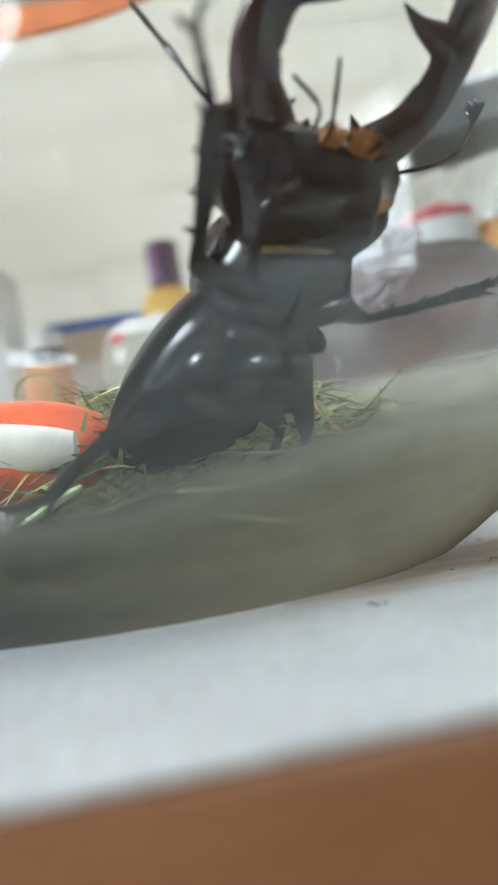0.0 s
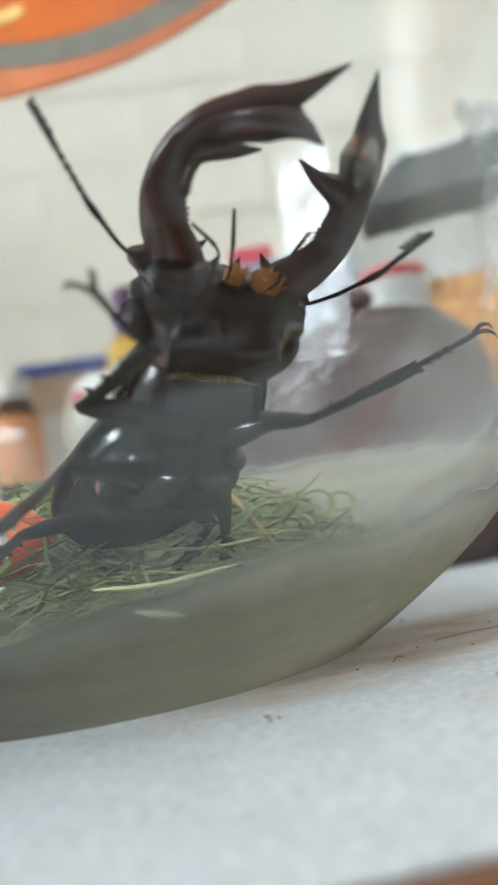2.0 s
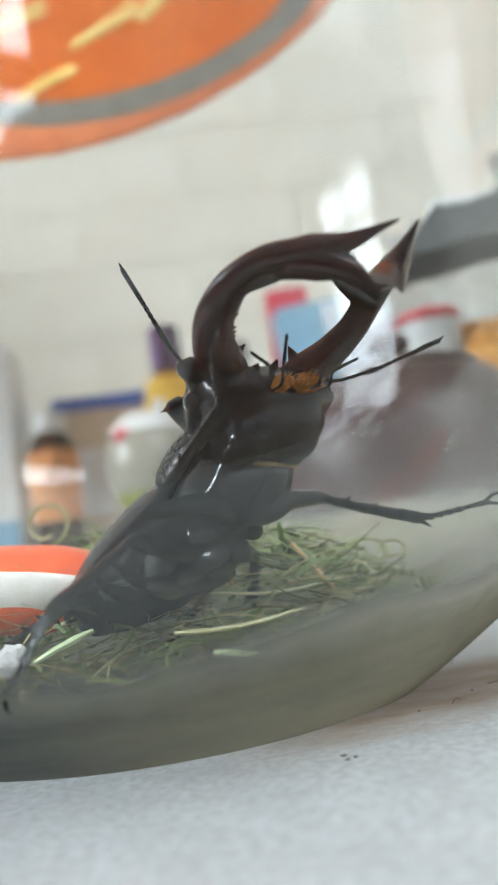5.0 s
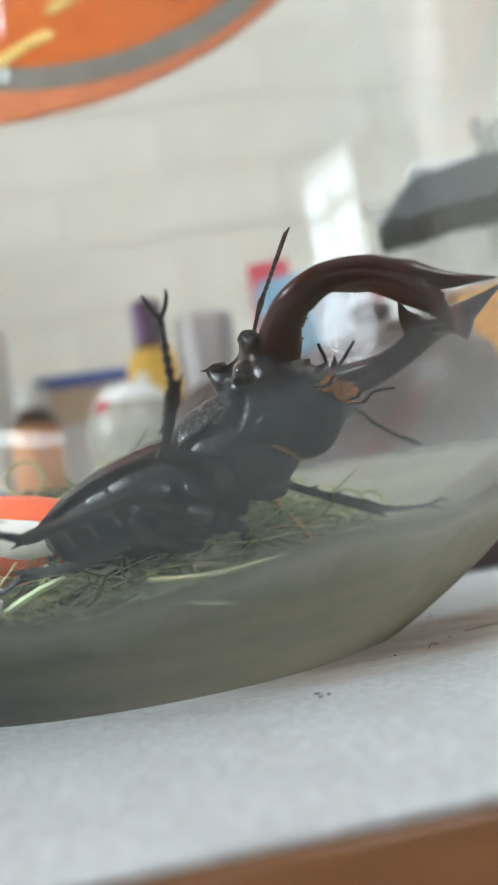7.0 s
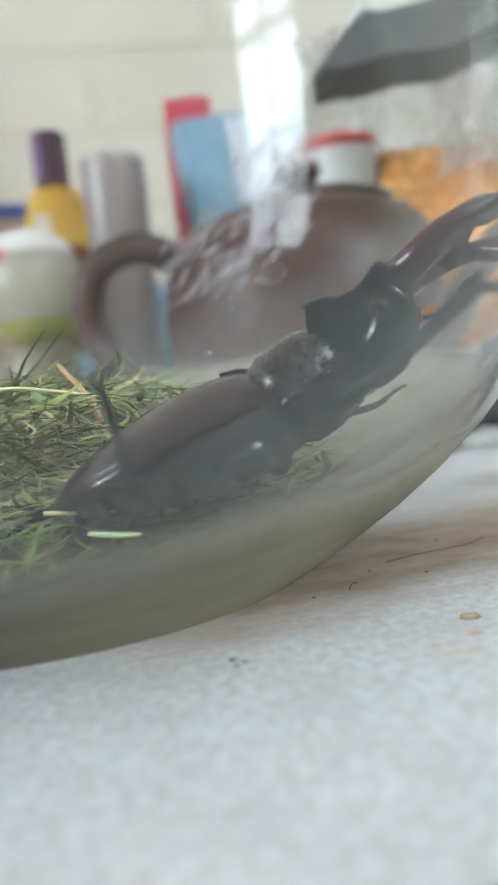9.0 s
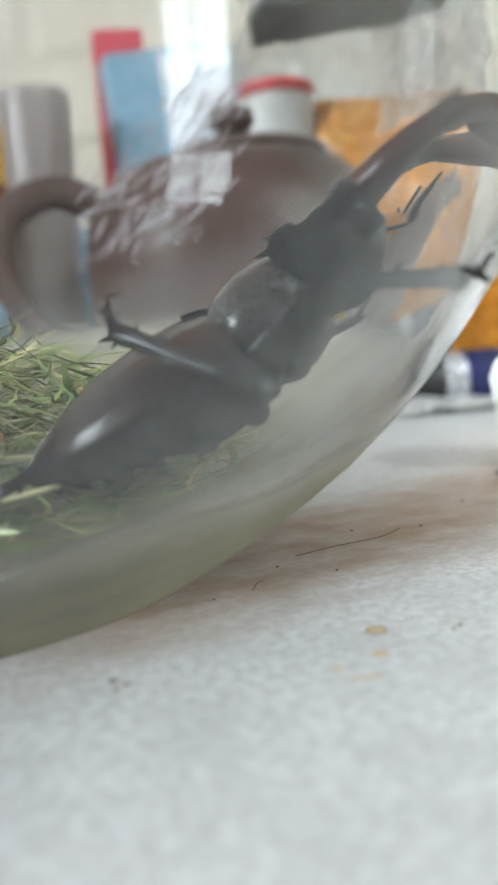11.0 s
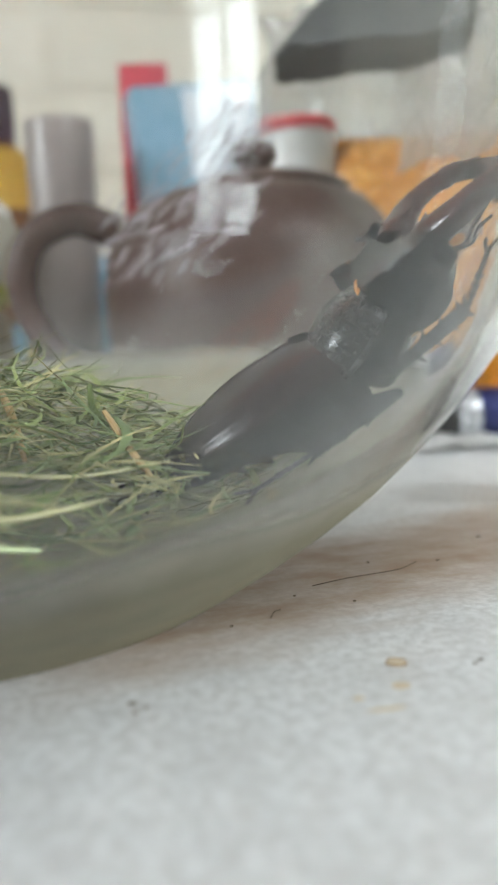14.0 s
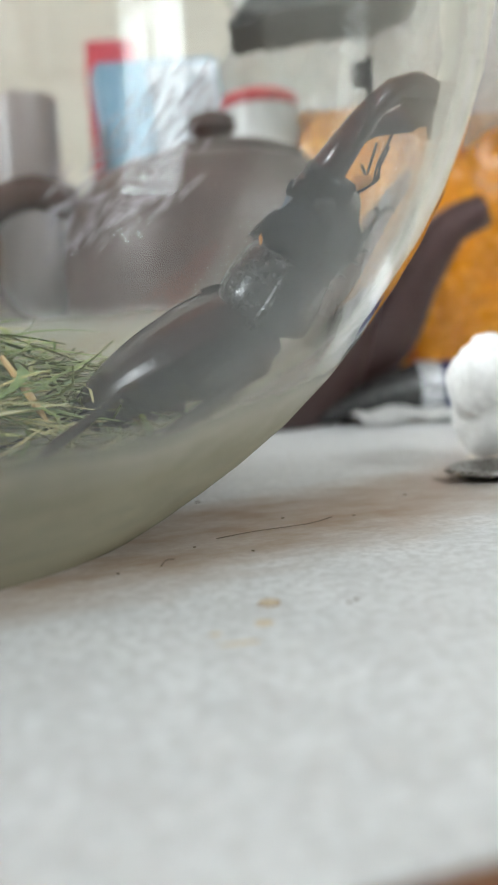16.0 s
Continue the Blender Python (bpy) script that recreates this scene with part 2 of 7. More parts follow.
def bowl_glass():
    """Clear glass under a greyish film of dust, thick in the lower part, where damp left its line."""
    m, nt, p = shader("dusty_clear_glass")
    p.inputs["Base Color"].default_value = (0.97, 0.985, 0.97, 1)
    p.inputs["Roughness"].default_value, p.inputs["IOR"].default_value = 0.0, 1.45
    p.inputs["Transmission Weight"].default_value = 1.0
    co = nt.nodes.new("ShaderNodeTexCoord")
    sep = nt.nodes.new("ShaderNodeSeparateXYZ")
    nt.links.new(co.outputs["Object"], sep.inputs[0])
    wob = calc(nt, "MULTIPLY", calc(nt, "SUBTRACT", texture(nt, 60, 4, 0.6), 0.5), 0.006)
    rise = calc(nt, "MULTIPLY_ADD", sep.outputs[0], 0.07, FILM_LEVEL)
    level = calc(nt, "ADD", calc(nt, "SUBTRACT", sep.outputs[2], calc(nt, "MULTIPLY_ADD", sep.outputs[1], FILM_TILT, rise)), wob)
    low = ramp(nt, calc(nt, "MULTIPLY_ADD", level, 38.0, 0.5), [(0.0, (FILM_LOW,) * 3), (0.42, (FILM_LOW * 0.9,) * 3), (0.56, (FILM_MID * 2,) * 3), (0.68, (FILM_MID,) * 3), (1.0, (FILM_HIGH,) * 3)])
    spots = ramp(nt, texture(nt, 240, 5, 0.7), [(0.35, (0.92,) * 3), (0.7, (1.05,) * 3)])
    streak = ramp(nt, texture(nt, 45, 4, 0.6, (0.35, 0.35, 2.2)), [(0.3, (0.85,) * 3), (0.7, (1.12,) * 3)])
    fac = calc(nt, "MINIMUM", calc(nt, "MULTIPLY", calc(nt, "MULTIPLY", low, spots), streak), 0.97)
    dif, tra = nt.nodes.new("ShaderNodeBsdfDiffuse"), nt.nodes.new("ShaderNodeBsdfTranslucent")
    # olive film below, pale dust above; lit back and east painted paler than front
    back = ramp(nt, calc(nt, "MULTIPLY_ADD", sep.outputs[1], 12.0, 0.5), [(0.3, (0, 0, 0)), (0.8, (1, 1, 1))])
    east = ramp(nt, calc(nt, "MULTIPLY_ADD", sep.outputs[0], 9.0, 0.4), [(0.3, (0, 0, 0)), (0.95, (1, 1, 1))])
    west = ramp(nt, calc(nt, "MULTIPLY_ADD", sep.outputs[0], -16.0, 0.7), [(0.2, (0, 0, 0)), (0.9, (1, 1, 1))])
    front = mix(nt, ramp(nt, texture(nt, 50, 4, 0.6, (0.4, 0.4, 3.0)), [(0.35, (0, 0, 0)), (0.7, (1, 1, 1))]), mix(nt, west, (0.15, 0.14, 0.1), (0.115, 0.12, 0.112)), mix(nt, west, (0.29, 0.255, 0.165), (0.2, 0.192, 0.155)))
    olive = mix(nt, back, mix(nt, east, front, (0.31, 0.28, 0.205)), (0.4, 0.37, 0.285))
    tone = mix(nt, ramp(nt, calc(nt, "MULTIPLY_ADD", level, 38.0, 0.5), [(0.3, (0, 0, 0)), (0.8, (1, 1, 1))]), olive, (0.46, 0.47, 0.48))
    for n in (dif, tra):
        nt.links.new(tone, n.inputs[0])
    film, out = nt.nodes.new("ShaderNodeMixShader"), nt.nodes.new("ShaderNodeMixShader")
    film.inputs[0].default_value = 0.5
    nt.links.new(dif.outputs[0], film.inputs[1])
    nt.links.new(tra.outputs[0], film.inputs[2])
    nt.links.new(fac, out.inputs[0])
    nt.links.new(p.outputs[0], out.inputs[1])
    nt.links.new(film.outputs[0], out.inputs[2])
    nt.links.new(out.outputs[0], nt.nodes["Material Output"].inputs[0])
    return m


FILM_TILT, FILM_LEVEL, FILM_LOW, FILM_MID, FILM_HIGH = 0.1, 0.019, 0.97, 0.05, 0.005
M["bowl"] = bowl_glass()
M["inner_glass"], _nt, _p = shader("wavy_inner_glass")
_b = _nt.nodes.new("ShaderNodeBump")
_b.inputs["Strength"].default_value, _b.inputs["Distance"].default_value = 0.06, 0.0002
_nt.links.new(texture(_nt, 260, 2, 0.5, (1.0, 1.0, 0.7)), _b.inputs["Height"])
_nt.links.new(_b.outputs[0], _p.inputs["Normal"])
_p.inputs["Base Color"].default_value = (0.97, 0.985, 0.97, 1)
_p.inputs["Transmission Weight"].default_value, _p.inputs["Roughness"].default_value, _p.inputs["IOR"].default_value = 1.0, 0.0, 1.45


def clear_wrap():
    """Thin crinkled cellophane: sheen over a see-through sheet."""
    m, nt, p = shader("crinkled_cellophane")
    tr, gl, mx = nt.nodes.new("ShaderNodeBsdfTransparent"), nt.nodes.new("ShaderNodeBsdfGlossy"), nt.nodes.new("ShaderNodeMixShader")
    gl.inputs["Roughness"].default_value = 0.12
    tl, mx2 = nt.nodes.new("ShaderNodeBsdfTranslucent"), nt.nodes.new("ShaderNodeMixShader")
    tl.inputs[0].default_value = (0.8, 0.82, 0.85, 1)
    mx.inputs[0].default_value, mx2.inputs[0].default_value = 0.3, 0.35
    nt.links.new(tr.outputs[0], mx.inputs[1])
    nt.links.new(gl.outputs[0], mx.inputs[2])
    nt.links.new(mx.outputs[0], mx2.inputs[1])
    nt.links.new(tl.outputs[0], mx2.inputs[2])
    nt.links.new(mx2.outputs[0], nt.nodes["Material Output"].inputs[0])
    return m


M["wrap"] = clear_wrap()
M["pane"], _nt, _p = shader("window_pane")
_p.inputs["Transmission Weight"].default_value, _p.inputs["Roughness"].default_value = 1.0, 0.0


# ---- mesh helpers, in centimetres ----
def link(name, bm, material, smooth=True):
    me = bpy.data.meshes.new(name)
    bmesh.ops.recalc_face_normals(bm, faces=bm.faces)
    bm.transform(Matrix.Scale(U, 4))
    bm.to_mesh(me)
    bm.free()
    for f in me.polygons:
        f.use_smooth = smooth
    me.materials.append(M[material])
    if smooth:
        me.set_sharp_from_angle(angle=radians(40))
    return new(name, me)


def part(name, bm, material, parent, label="", smooth=True, at=None):
    ob = link(name, bm, material, smooth)
    ob.parent = parent
    if at is not None:
        ob.matrix_basis = at
    return tagged(ob, label)


def place(x, y, z, rx=0, ry=0, rz=0):
    return pose(x * U, y * U, z * U, rx, ry, rz)


def thing(name, label, category, m, group="", kind=""):
    ob = new(name)
    ob.empty_display_size = 0.01
    ob.matrix_basis = m
    return tagged(ob, label, category, group, kind)


def solo(name, bm, material, label, category, m, kind="", group="", smooth=True):
    ob = link(name, bm, material, smooth)
    ob.matrix_basis = m
    return tagged(ob, label, category, group, kind)


def box(sx, sy, sz, at=(0, 0, 0), bevel=0.0, seg=2, bm=None):
    """A box of that size whose middle is at the given place."""
    b = bmesh.new()
    bmesh.ops.create_cube(b, size=1, matrix=Matrix.Diagonal((sx, sy, sz, 1)))
    if bevel:
        bmesh.ops.bevel(b, geom=b.edges[:], offset=bevel, segments=seg, affect="EDGES", profile=0.6)
    b.transform(Matrix.Translation(at))
    return join(bm, b)


def join(bm, b):
    if bm is None:
        return b
    me = bpy.data.meshes.new("tmp")
    b.to_mesh(me)
    b.free()
    bm.from_mesh(me)
    bpy.data.meshes.remove(me)
    return bm


def skin(bm, rings, close=True, cap=True):
    """Faces between rings of points; each ring closed round."""
    vs = [[bm.verts.new(p) for p in r] for r in rings]
    n = len(rings[0])
    for a, b in zip(vs, vs[1:]):
        for k in range(n if close else n - 1):
            bm.faces.new((a[k], a[(k + 1) % n], b[(k + 1) % n], b[k]))
    if cap and close:
        bm.faces.new(vs[0][::-1])
        bm.faces.new(vs[-1])
    return bm


def lathe(profile, seg=48, bm=None, cap=True):
    bm = bm or bmesh.new()
    rings = [[(max(r, 1e-3) * math.cos(2 * math.pi * k / seg), max(r, 1e-3) * math.sin(2 * math.pi * k / seg), z) for k in range(seg)] for r, z in profile]
    return skin(bm, rings, cap=cap)


def tube(path, radii, seg=8, flat=1.0, bm=None, up=(0, 0, 1)):
    """A tapered tube along a path; flat: thickness across the up direction."""
    bm = bm or bmesh.new()
    pts = [Vector(p) for p in path]
    if isinstance(radii, (int, float)):
        radii = [radii] * len(pts)
    rings, up = [], Vector(up)
    for k, p in enumerate(pts):
        d = (pts[min(k + 1, len(pts) - 1)] - pts[max(k - 1, 0)]).normalized()
        s = d.cross(up)
        s = s.normalized() if s.length > 1e-3 else d.orthogonal().normalized()
        u = s.cross(d).normalized()
        rings.append([p + radii[k] * (math.cos(a) * s + flat * math.sin(a) * u) for a in (2 * math.pi * q / seg for q in range(seg))])
    return skin(bm, rings)


def curve(pts, n=24):
    """A smooth line through points."""
    pts = [Vector(p) for p in pts]
    q = [2 * pts[0] - pts[1], *pts, 2 * pts[-1] - pts[-2]]
    out = []
    for k in range(len(pts) - 1):
        a, b, c, d = q[k:k + 4]
        m = max(2, n // (len(pts) - 1))
        for s in range(m):
            t = s / m
            out.append(0.5 * (2 * b + (c - a) * t + (2 * a - 5 * b + 4 * c - d) * t * t + (3 * b - a - 3 * c + d) * t ** 3))
    return out + [pts[-1]]


def blend(xs, ys, n=24):
    """Values along a run of n+1 even steps."""
    return [float(np.interp(t, xs, ys)) for t in np.linspace(xs[0], xs[-1], n + 1)]


# ---- the room ----
WALL_Y = 52.0


def room():
    def slab(name, sx, sy, sz, at, mat, label):
        return solo(name, box(sx, sy, sz), mat, label, "wall" if "wall" in name else name, place(*at), "structure", smooth=False)
    slab("floor", 340, 217.5, 6, (0, -46.2, -78), "floor", "brown wooden floor below the table")
    slab("ceiling", 340, 217.5, 6, (0, -46.2, 180), "ceiling", "plain white painted ceiling")

    def pierced(name, along, fixed, lo, hi, mid, z, w, h, label):
        """A wall from lo to hi with one opening of w x h round mid, z."""
        bm = None
        for a, c, e, f in ((lo, mid - w / 2, -75, 177), (mid + w / 2, hi, -75, 177), (mid - w / 2, mid + w / 2, -75, z - h / 2), (mid - w / 2, mid + w / 2, z + h / 2, 177)):
            bm = box(c - a, 10, f - e, ((a + c) / 2, 0, (e + f) / 2), bm=bm)
        if along == "y":
            bm.transform(Matrix.Rotation(radians(90), 4, "Z"))
        return solo(name, bm, "plaster", label, "wall", place(fixed, 0, 0) if along == "y" else place(0, fixed, 0), "structure", smooth=False)
    pierced("wall_west", "y", -165, -145, 52.4, -38, 72, 64, 44, "grey plastered wall with a window opening")
    slab("wall_east", 10, 197.4, 252, (165, -46.3, 51), "plaster", "plain grey plastered wall")
    pierced("wall_south", "x", -150, -170, 170, 110, 150, 88, 48, "grey plastered wall with an added high window for fill light")
    for name, m, w, h in (("window_1", place(-164, -38, 72, 0, 0, 90), 64, 44), ("fill_window", place(110, -149, 150), 88, 48)):
        win = thing(name, "white framed window letting in daylight", "window", m, kind="structure")
        bm = None
        for sx, sz, ox, oz in ((4, h, 2 - w / 2, 0), (4, h, w / 2 - 2, 0), (w - 8, 4, 0, h / 2 - 2), (w - 8, 4, 0, 2 - h / 2), (3.5, h - 8, 0, 0), (w - 8, 2, 0, h * 0.16)):
            bm = box(sx, 5, sz, (ox, 0, oz), 0.6, 1, bm=bm)
        part("window_frame", bm, "frame", win, smooth=False)
        for ox in (-1, 1):
            ob = part("pane", box(w / 2 - 6.7, 0.4, h - 8.2, (ox * (w / 4 - 0.75), 1.6 if m.translation.x < 0 else -1.6, 0)), "pane", win, smooth=False)
            ob.visible_shadow = False


def brick_wall():
    wall = solo("wall_north", box(340, 10, 252), "mortar", "cream painted brick wall behind the table", "wall", place(0, WALL_Y + 5.5, 51), "structure", smooth=False)
    rnd = random.Random(4)
    meshes = []
    for w in (14.4, 14.4, 13.9, 14.7):
        b = box(w, 1.0, 4.15 + rnd.uniform(-0.1, 0.1), bevel=0.22, seg=1)
        for v in b.verts:
            v.co += Vector((rnd.uniform(-0.09, 0.09), rnd.uniform(-0.05, 0.05), rnd.uniform(-0.08, 0.08)))
        b.transform(Matrix.Scale(U, 4))
        me = bpy.data.meshes.new("brick")
        b.to_mesh(me)
        b.free()
        me.materials.append(M["wall"])
        meshes.append(me)
    for row in range(18):
        for col in range(8):
            ob = new("brick", rnd.choice(meshes))
            ob.parent = wall
            ob.matrix_basis = place(-52 + 15 * col + (7.5 if row % 2 else 0) + rnd.uniform(-0.2, 0.2), -4.6 + rnd.uniform(-0.03, 0.03), -50 + 4.7 * row, 0, 0, rnd.uniform(-0.3, 0.3))


room()

# ---- the table ----
EDGE = 3.84  # the front edge's place at x = 0; it runs slightly away to the right
TURN = 6.5


def table():
    t = thing("kitchen_table", "white mottled laminate table with brown wooden edge", "table", place(0, EDGE, 0, 0, 0, TURN))
    ang = Matrix.Rotation(radians(-TURN), 4, "Z")
    bm = box(128, 47.6, 0.05, (0, 23.85, -0.025), 0.02, 2)
    top = part("tabletop", bm, "laminate", t)
    # the surface pattern stays square to the room
    part("edge_band", box(128.2, 0.9, 4.2, (0, 0.5, -2.154), 0.1, 3), "wood", t, "brown wooden edge band")
    part("core_board", box(127, 46.4, 3.2, (0, 24.3, -1.654)), "wood", t, smooth=False)
    for x in (-58, 58):
        for y in (5, 43):
            part("leg", lathe([(2.2, -75), (2.6, -40), (2.8, -3.8)], 16), "wood", t, at=place(x, y, 0))
    inv = t.matrix_basis.inverted()

    def spot(name, ox, oy, rx, ry, mat, z=0.012, seg=20, hollow=0.0):
        b = bmesh.new()
        rnd = random.Random(int(ox * 100 + oy))
        wob = [1 + rnd.uniform(-0.1, 0.1) for _ in range(seg)]
        rings = []
        for f, h in ((1.0, 0.0), (0.97, z), (max(hollow, 0.02), z)):
            rings.append([(rx * f * wob[k] * math.cos(2 * math.pi * k / seg), ry * f * wob[k] * math.sin(2 * math.pi * k / seg), h + 0.001) for k in range(seg)])
        skin(b, rings, cap=not hollow)
        part(name, b, mat, t, at=inv @ place(ox, oy, 0))
    for ox, oy, rx, ry in ((3.38, 8.08, 0.095, 0.1), (3.23, 7.59, 0.08, 0.07), (2.8, 7.45, 0.05, 0.035), (2.95, 7.2, 0.16, 0.03)):
        spot("dried_stain", ox, oy, rx, ry, "stain", 0.006)
        if rx == 0.095:
            spot("stain_rim", ox, oy, rx * 1.05, ry * 1.05, "stain_rim", 0.011, hollow=0.84)
    rnd = random.Random(9)
    for ox, oy, s in ((0.95, 7.88, 0.06), (1.06, 7.76, 0.04), (3.38, 12.91, 0.07), (4.14, 7.92, 0.035), (4.05, 7.86, 0.03), (0.97, 7.7, 0.04),
                      (4.3, 11.4, 0.04), (2.1, 9.5, 0.03), (3.0, 10.3, 0.03), (5.2, 11.2, 0.04), (6.3, 12.2, 0.05), (3.6, 9.9, 0.03)):
        spot("crumb", ox, oy, s * 0.62, s * 0.4, "speck", 0.012, 9)
    for pts in (((3.3, 10.6, 0.01), (3.8, 10.75, 0.02), (4.5, 10.9, 0.02), (4.9, 11.2, 0.01)), ((2.55, 9.6, 0.01), (2.62, 9.72, 0.04), (2.72, 9.85, 0.01))):
        b = tube(curve(pts, 12), 0.006, 5)
        part("fibre", b, "speck", t, at=inv @ Matrix.Identity(4))
    return t


table()


# ---- the bowl and what lies in it ----
BOWL = (-1.25, 12.2)
OUTER = [(0.4, 0.12), (2.6, 0.1), (3.3, 0.02), (3.62, 0.0), (3.95, 0.09), (4.3, 0.3), (4.75, 0.6), (5.2, 0.92), (5.7, 1.33), (6.2, 1.83), (6.6, 2.3),
         (6.95, 2.78), (7.25, 3.25), (7.5, 3.75), (7.7, 4.25), (7.87, 4.8), (7.98, 5.4), (8.04, 6.1), (8.06, 7.5), (8.06, 10), (8.06, 13), (8.06, 16), (8.05, 18.5), (7.9, 19.8), (7.4, 21.0), (6.5, 22.0), (5.4, 22.7), (4.9, 23.3), (4.9, 24.4)]


def glass_bowl():
    inner = []
    for k, (r, z) in enumerate(OUTER):
        a, b = OUTER[max(k - 1, 0)], OUTER[min(k + 1, len(OUTER) - 1)]
        d = Vector((b[0] - a[0], b[1] - a[1])).normalized()
        n = Vector((-d.y, d.x))
        th = 0.42 if r < 4.2 and z < 1 else 0.22 + 0.2 * max(0, 1 - z / 2.0)
        inner.append((max(r + n.x * th, 0.02), z + n.y * th))
    inner[0] = (0.02, inner[1][1])
    prof = [(0.02, 0.12)] + OUTER + [(4.83, 24.55), (4.72, 24.5)] + inner[::-1][1:]
    bm = lathe(prof, 128)
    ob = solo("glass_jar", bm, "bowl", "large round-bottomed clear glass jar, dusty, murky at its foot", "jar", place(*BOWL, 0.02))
    ob.data.materials.append(M["inner_glass"])
    seg, first = 128, len(OUTER) + 2
    for k, f in enumerate(ob.data.polygons):
        if first * seg <= k < (len(prof) - 1) * seg:
            f.material_index = 1
    ob.visible_shadow = False
    # slanting pale strokes inside the back, standing in for the window's rippled reflection
    rnd = random.Random(5)
    bm = bmesh.new()

    def on(a, z):
        r = 7.79 if z > 6 else float(np.interp(z, [p[1] for p in OUTER[3:20]], [p[0] for p in OUTER[3:20]])) - 0.25
        return (r * math.cos(radians(a)), r * math.sin(radians(a)), z)
    for row in range(16):
        for col in range(13):
            f = (col + rnd.uniform(-0.3, 0.3)) / 12
            a, z = 69 - 27 * f, 3.55 + 1.75 * f + 0.18 * row + rnd.uniform(-0.08, 0.08)
            edge = abs(row / 15 - 0.5) * 2
            if rnd.random() < 0.2 + 0.55 * edge ** 2 + (0.25 if f < 0.2 or f > 0.9 else 0):
                continue
            da, dz = rnd.uniform(0.8, 1.9), rnd.uniform(0.1, 0.2)
            w = rnd.uniform(0.015, 0.033)
            tube([on(a + da, z - dz), on(a + da * 0.3, z - dz * 0.2), on(a - da * 0.4, z + dz * 0.5), on(a - da, z + dz)], [w * 0.3, w, w * 0.9, w * 0.3], 6, bm=bm)
    tagged(part("painted_glints", bm, "relief", ob, "pale slanting strokes standing in for the window's reflection in the glass"), kind="stuff")
    return ob


glass_bowl()


def blade(bm, p, rnd, length, width, lift):
    a = rnd.uniform(0, 2 * math.pi)
    d = Vector((math.cos(a), math.sin(a), rnd.uniform(-0.35, 0.6)))
    bend = Vector((rnd.uniform(-0.7, 0.7), rnd.uniform(-0.7, 0.7), rnd.uniform(-0.5, 0.5)))
    pts = []
    for k in range(6):
        s = k / 5 - 0.5
        q = Vector(p) + d * length * s + bend * length * (s * s - 0.1) * lift
        q.z = max(q.z, floor_at(q.x, q.y) + 0.04)
        pts.append(q)
    n = d.cross((0, 0, 1)).normalized() * width
    n = (n + Vector((0, 0, rnd.uniform(-0.6, 0.6) * width)))
    up = d.cross(n).normalized() * width * 0.3
    rings = []
    for k, q in enumerate(pts):
        f = (1 - abs(k / 5 - 0.5) * 1.3)
        rings.append([q + n * f, q + up * f, q - n * f, q - up * f])
    skin(bm, rings)


def floor_at(x, y):
    """The height of the bowl's inside below a place."""
    r = math.hypot(x - BOWL[0], y - BOWL[1])
    return float(np.interp(r + 0.3, [p[0] for p in OUTER[:20]], [p[1] for p in OUTER[:20]])) + 0.42


def hay_height(x, y):
    """Top of the heap."""
    u = ((x + 0.9) / 3.6) ** 2 + ((y - 12.6) / 3.3) ** 2
    return 0.55 + 2.35 * max(0, 1 - u) ** 0.6


def hay():
    for name, mat, count, seed, label in (("hay_bed", "hay", 1300, 2, "heap of dry tangled hay in the bowl"), ("grass_tuft", "green_hay", 1100, 3, "heap of green wilted grass in the bowl")):
        rnd = random.Random(seed)
        bm = bmesh.new()
        n = 0
        while n < count:
            x, y = rnd.uniform(-5, 3.2), rnd.uniform(9.0, 16.5)
            top = hay_height(x, y) * (1.0 if mat == "hay" else 1.04)
            if math.hypot(x - BOWL[0], y - BOWL[1]) > 4.3 or (top < 0.7 and rnd.random() < 0.7):
                continue
            if x > -2.4 and y < 10.4 + 0.2 * x and top > 1.4:
                top = 1.3
            lo = floor_at(x, y) + 0.05
            z = lo + (max(top, lo + 0.1) - lo) * rnd.random() ** 0.45
            blade(bm, (x, y, z), rnd, rnd.uniform(0.5, 1.9), rnd.uniform(0.015, 0.035) if mat == "hay" else rnd.uniform(0.02, 0.042) * (2.0 if rnd.random() < 0.2 else 1), 1.5)
            n += 1
        ob = solo(name, bm, mat, label, "hay", place(0, 0, 0), "stuff")


hay()


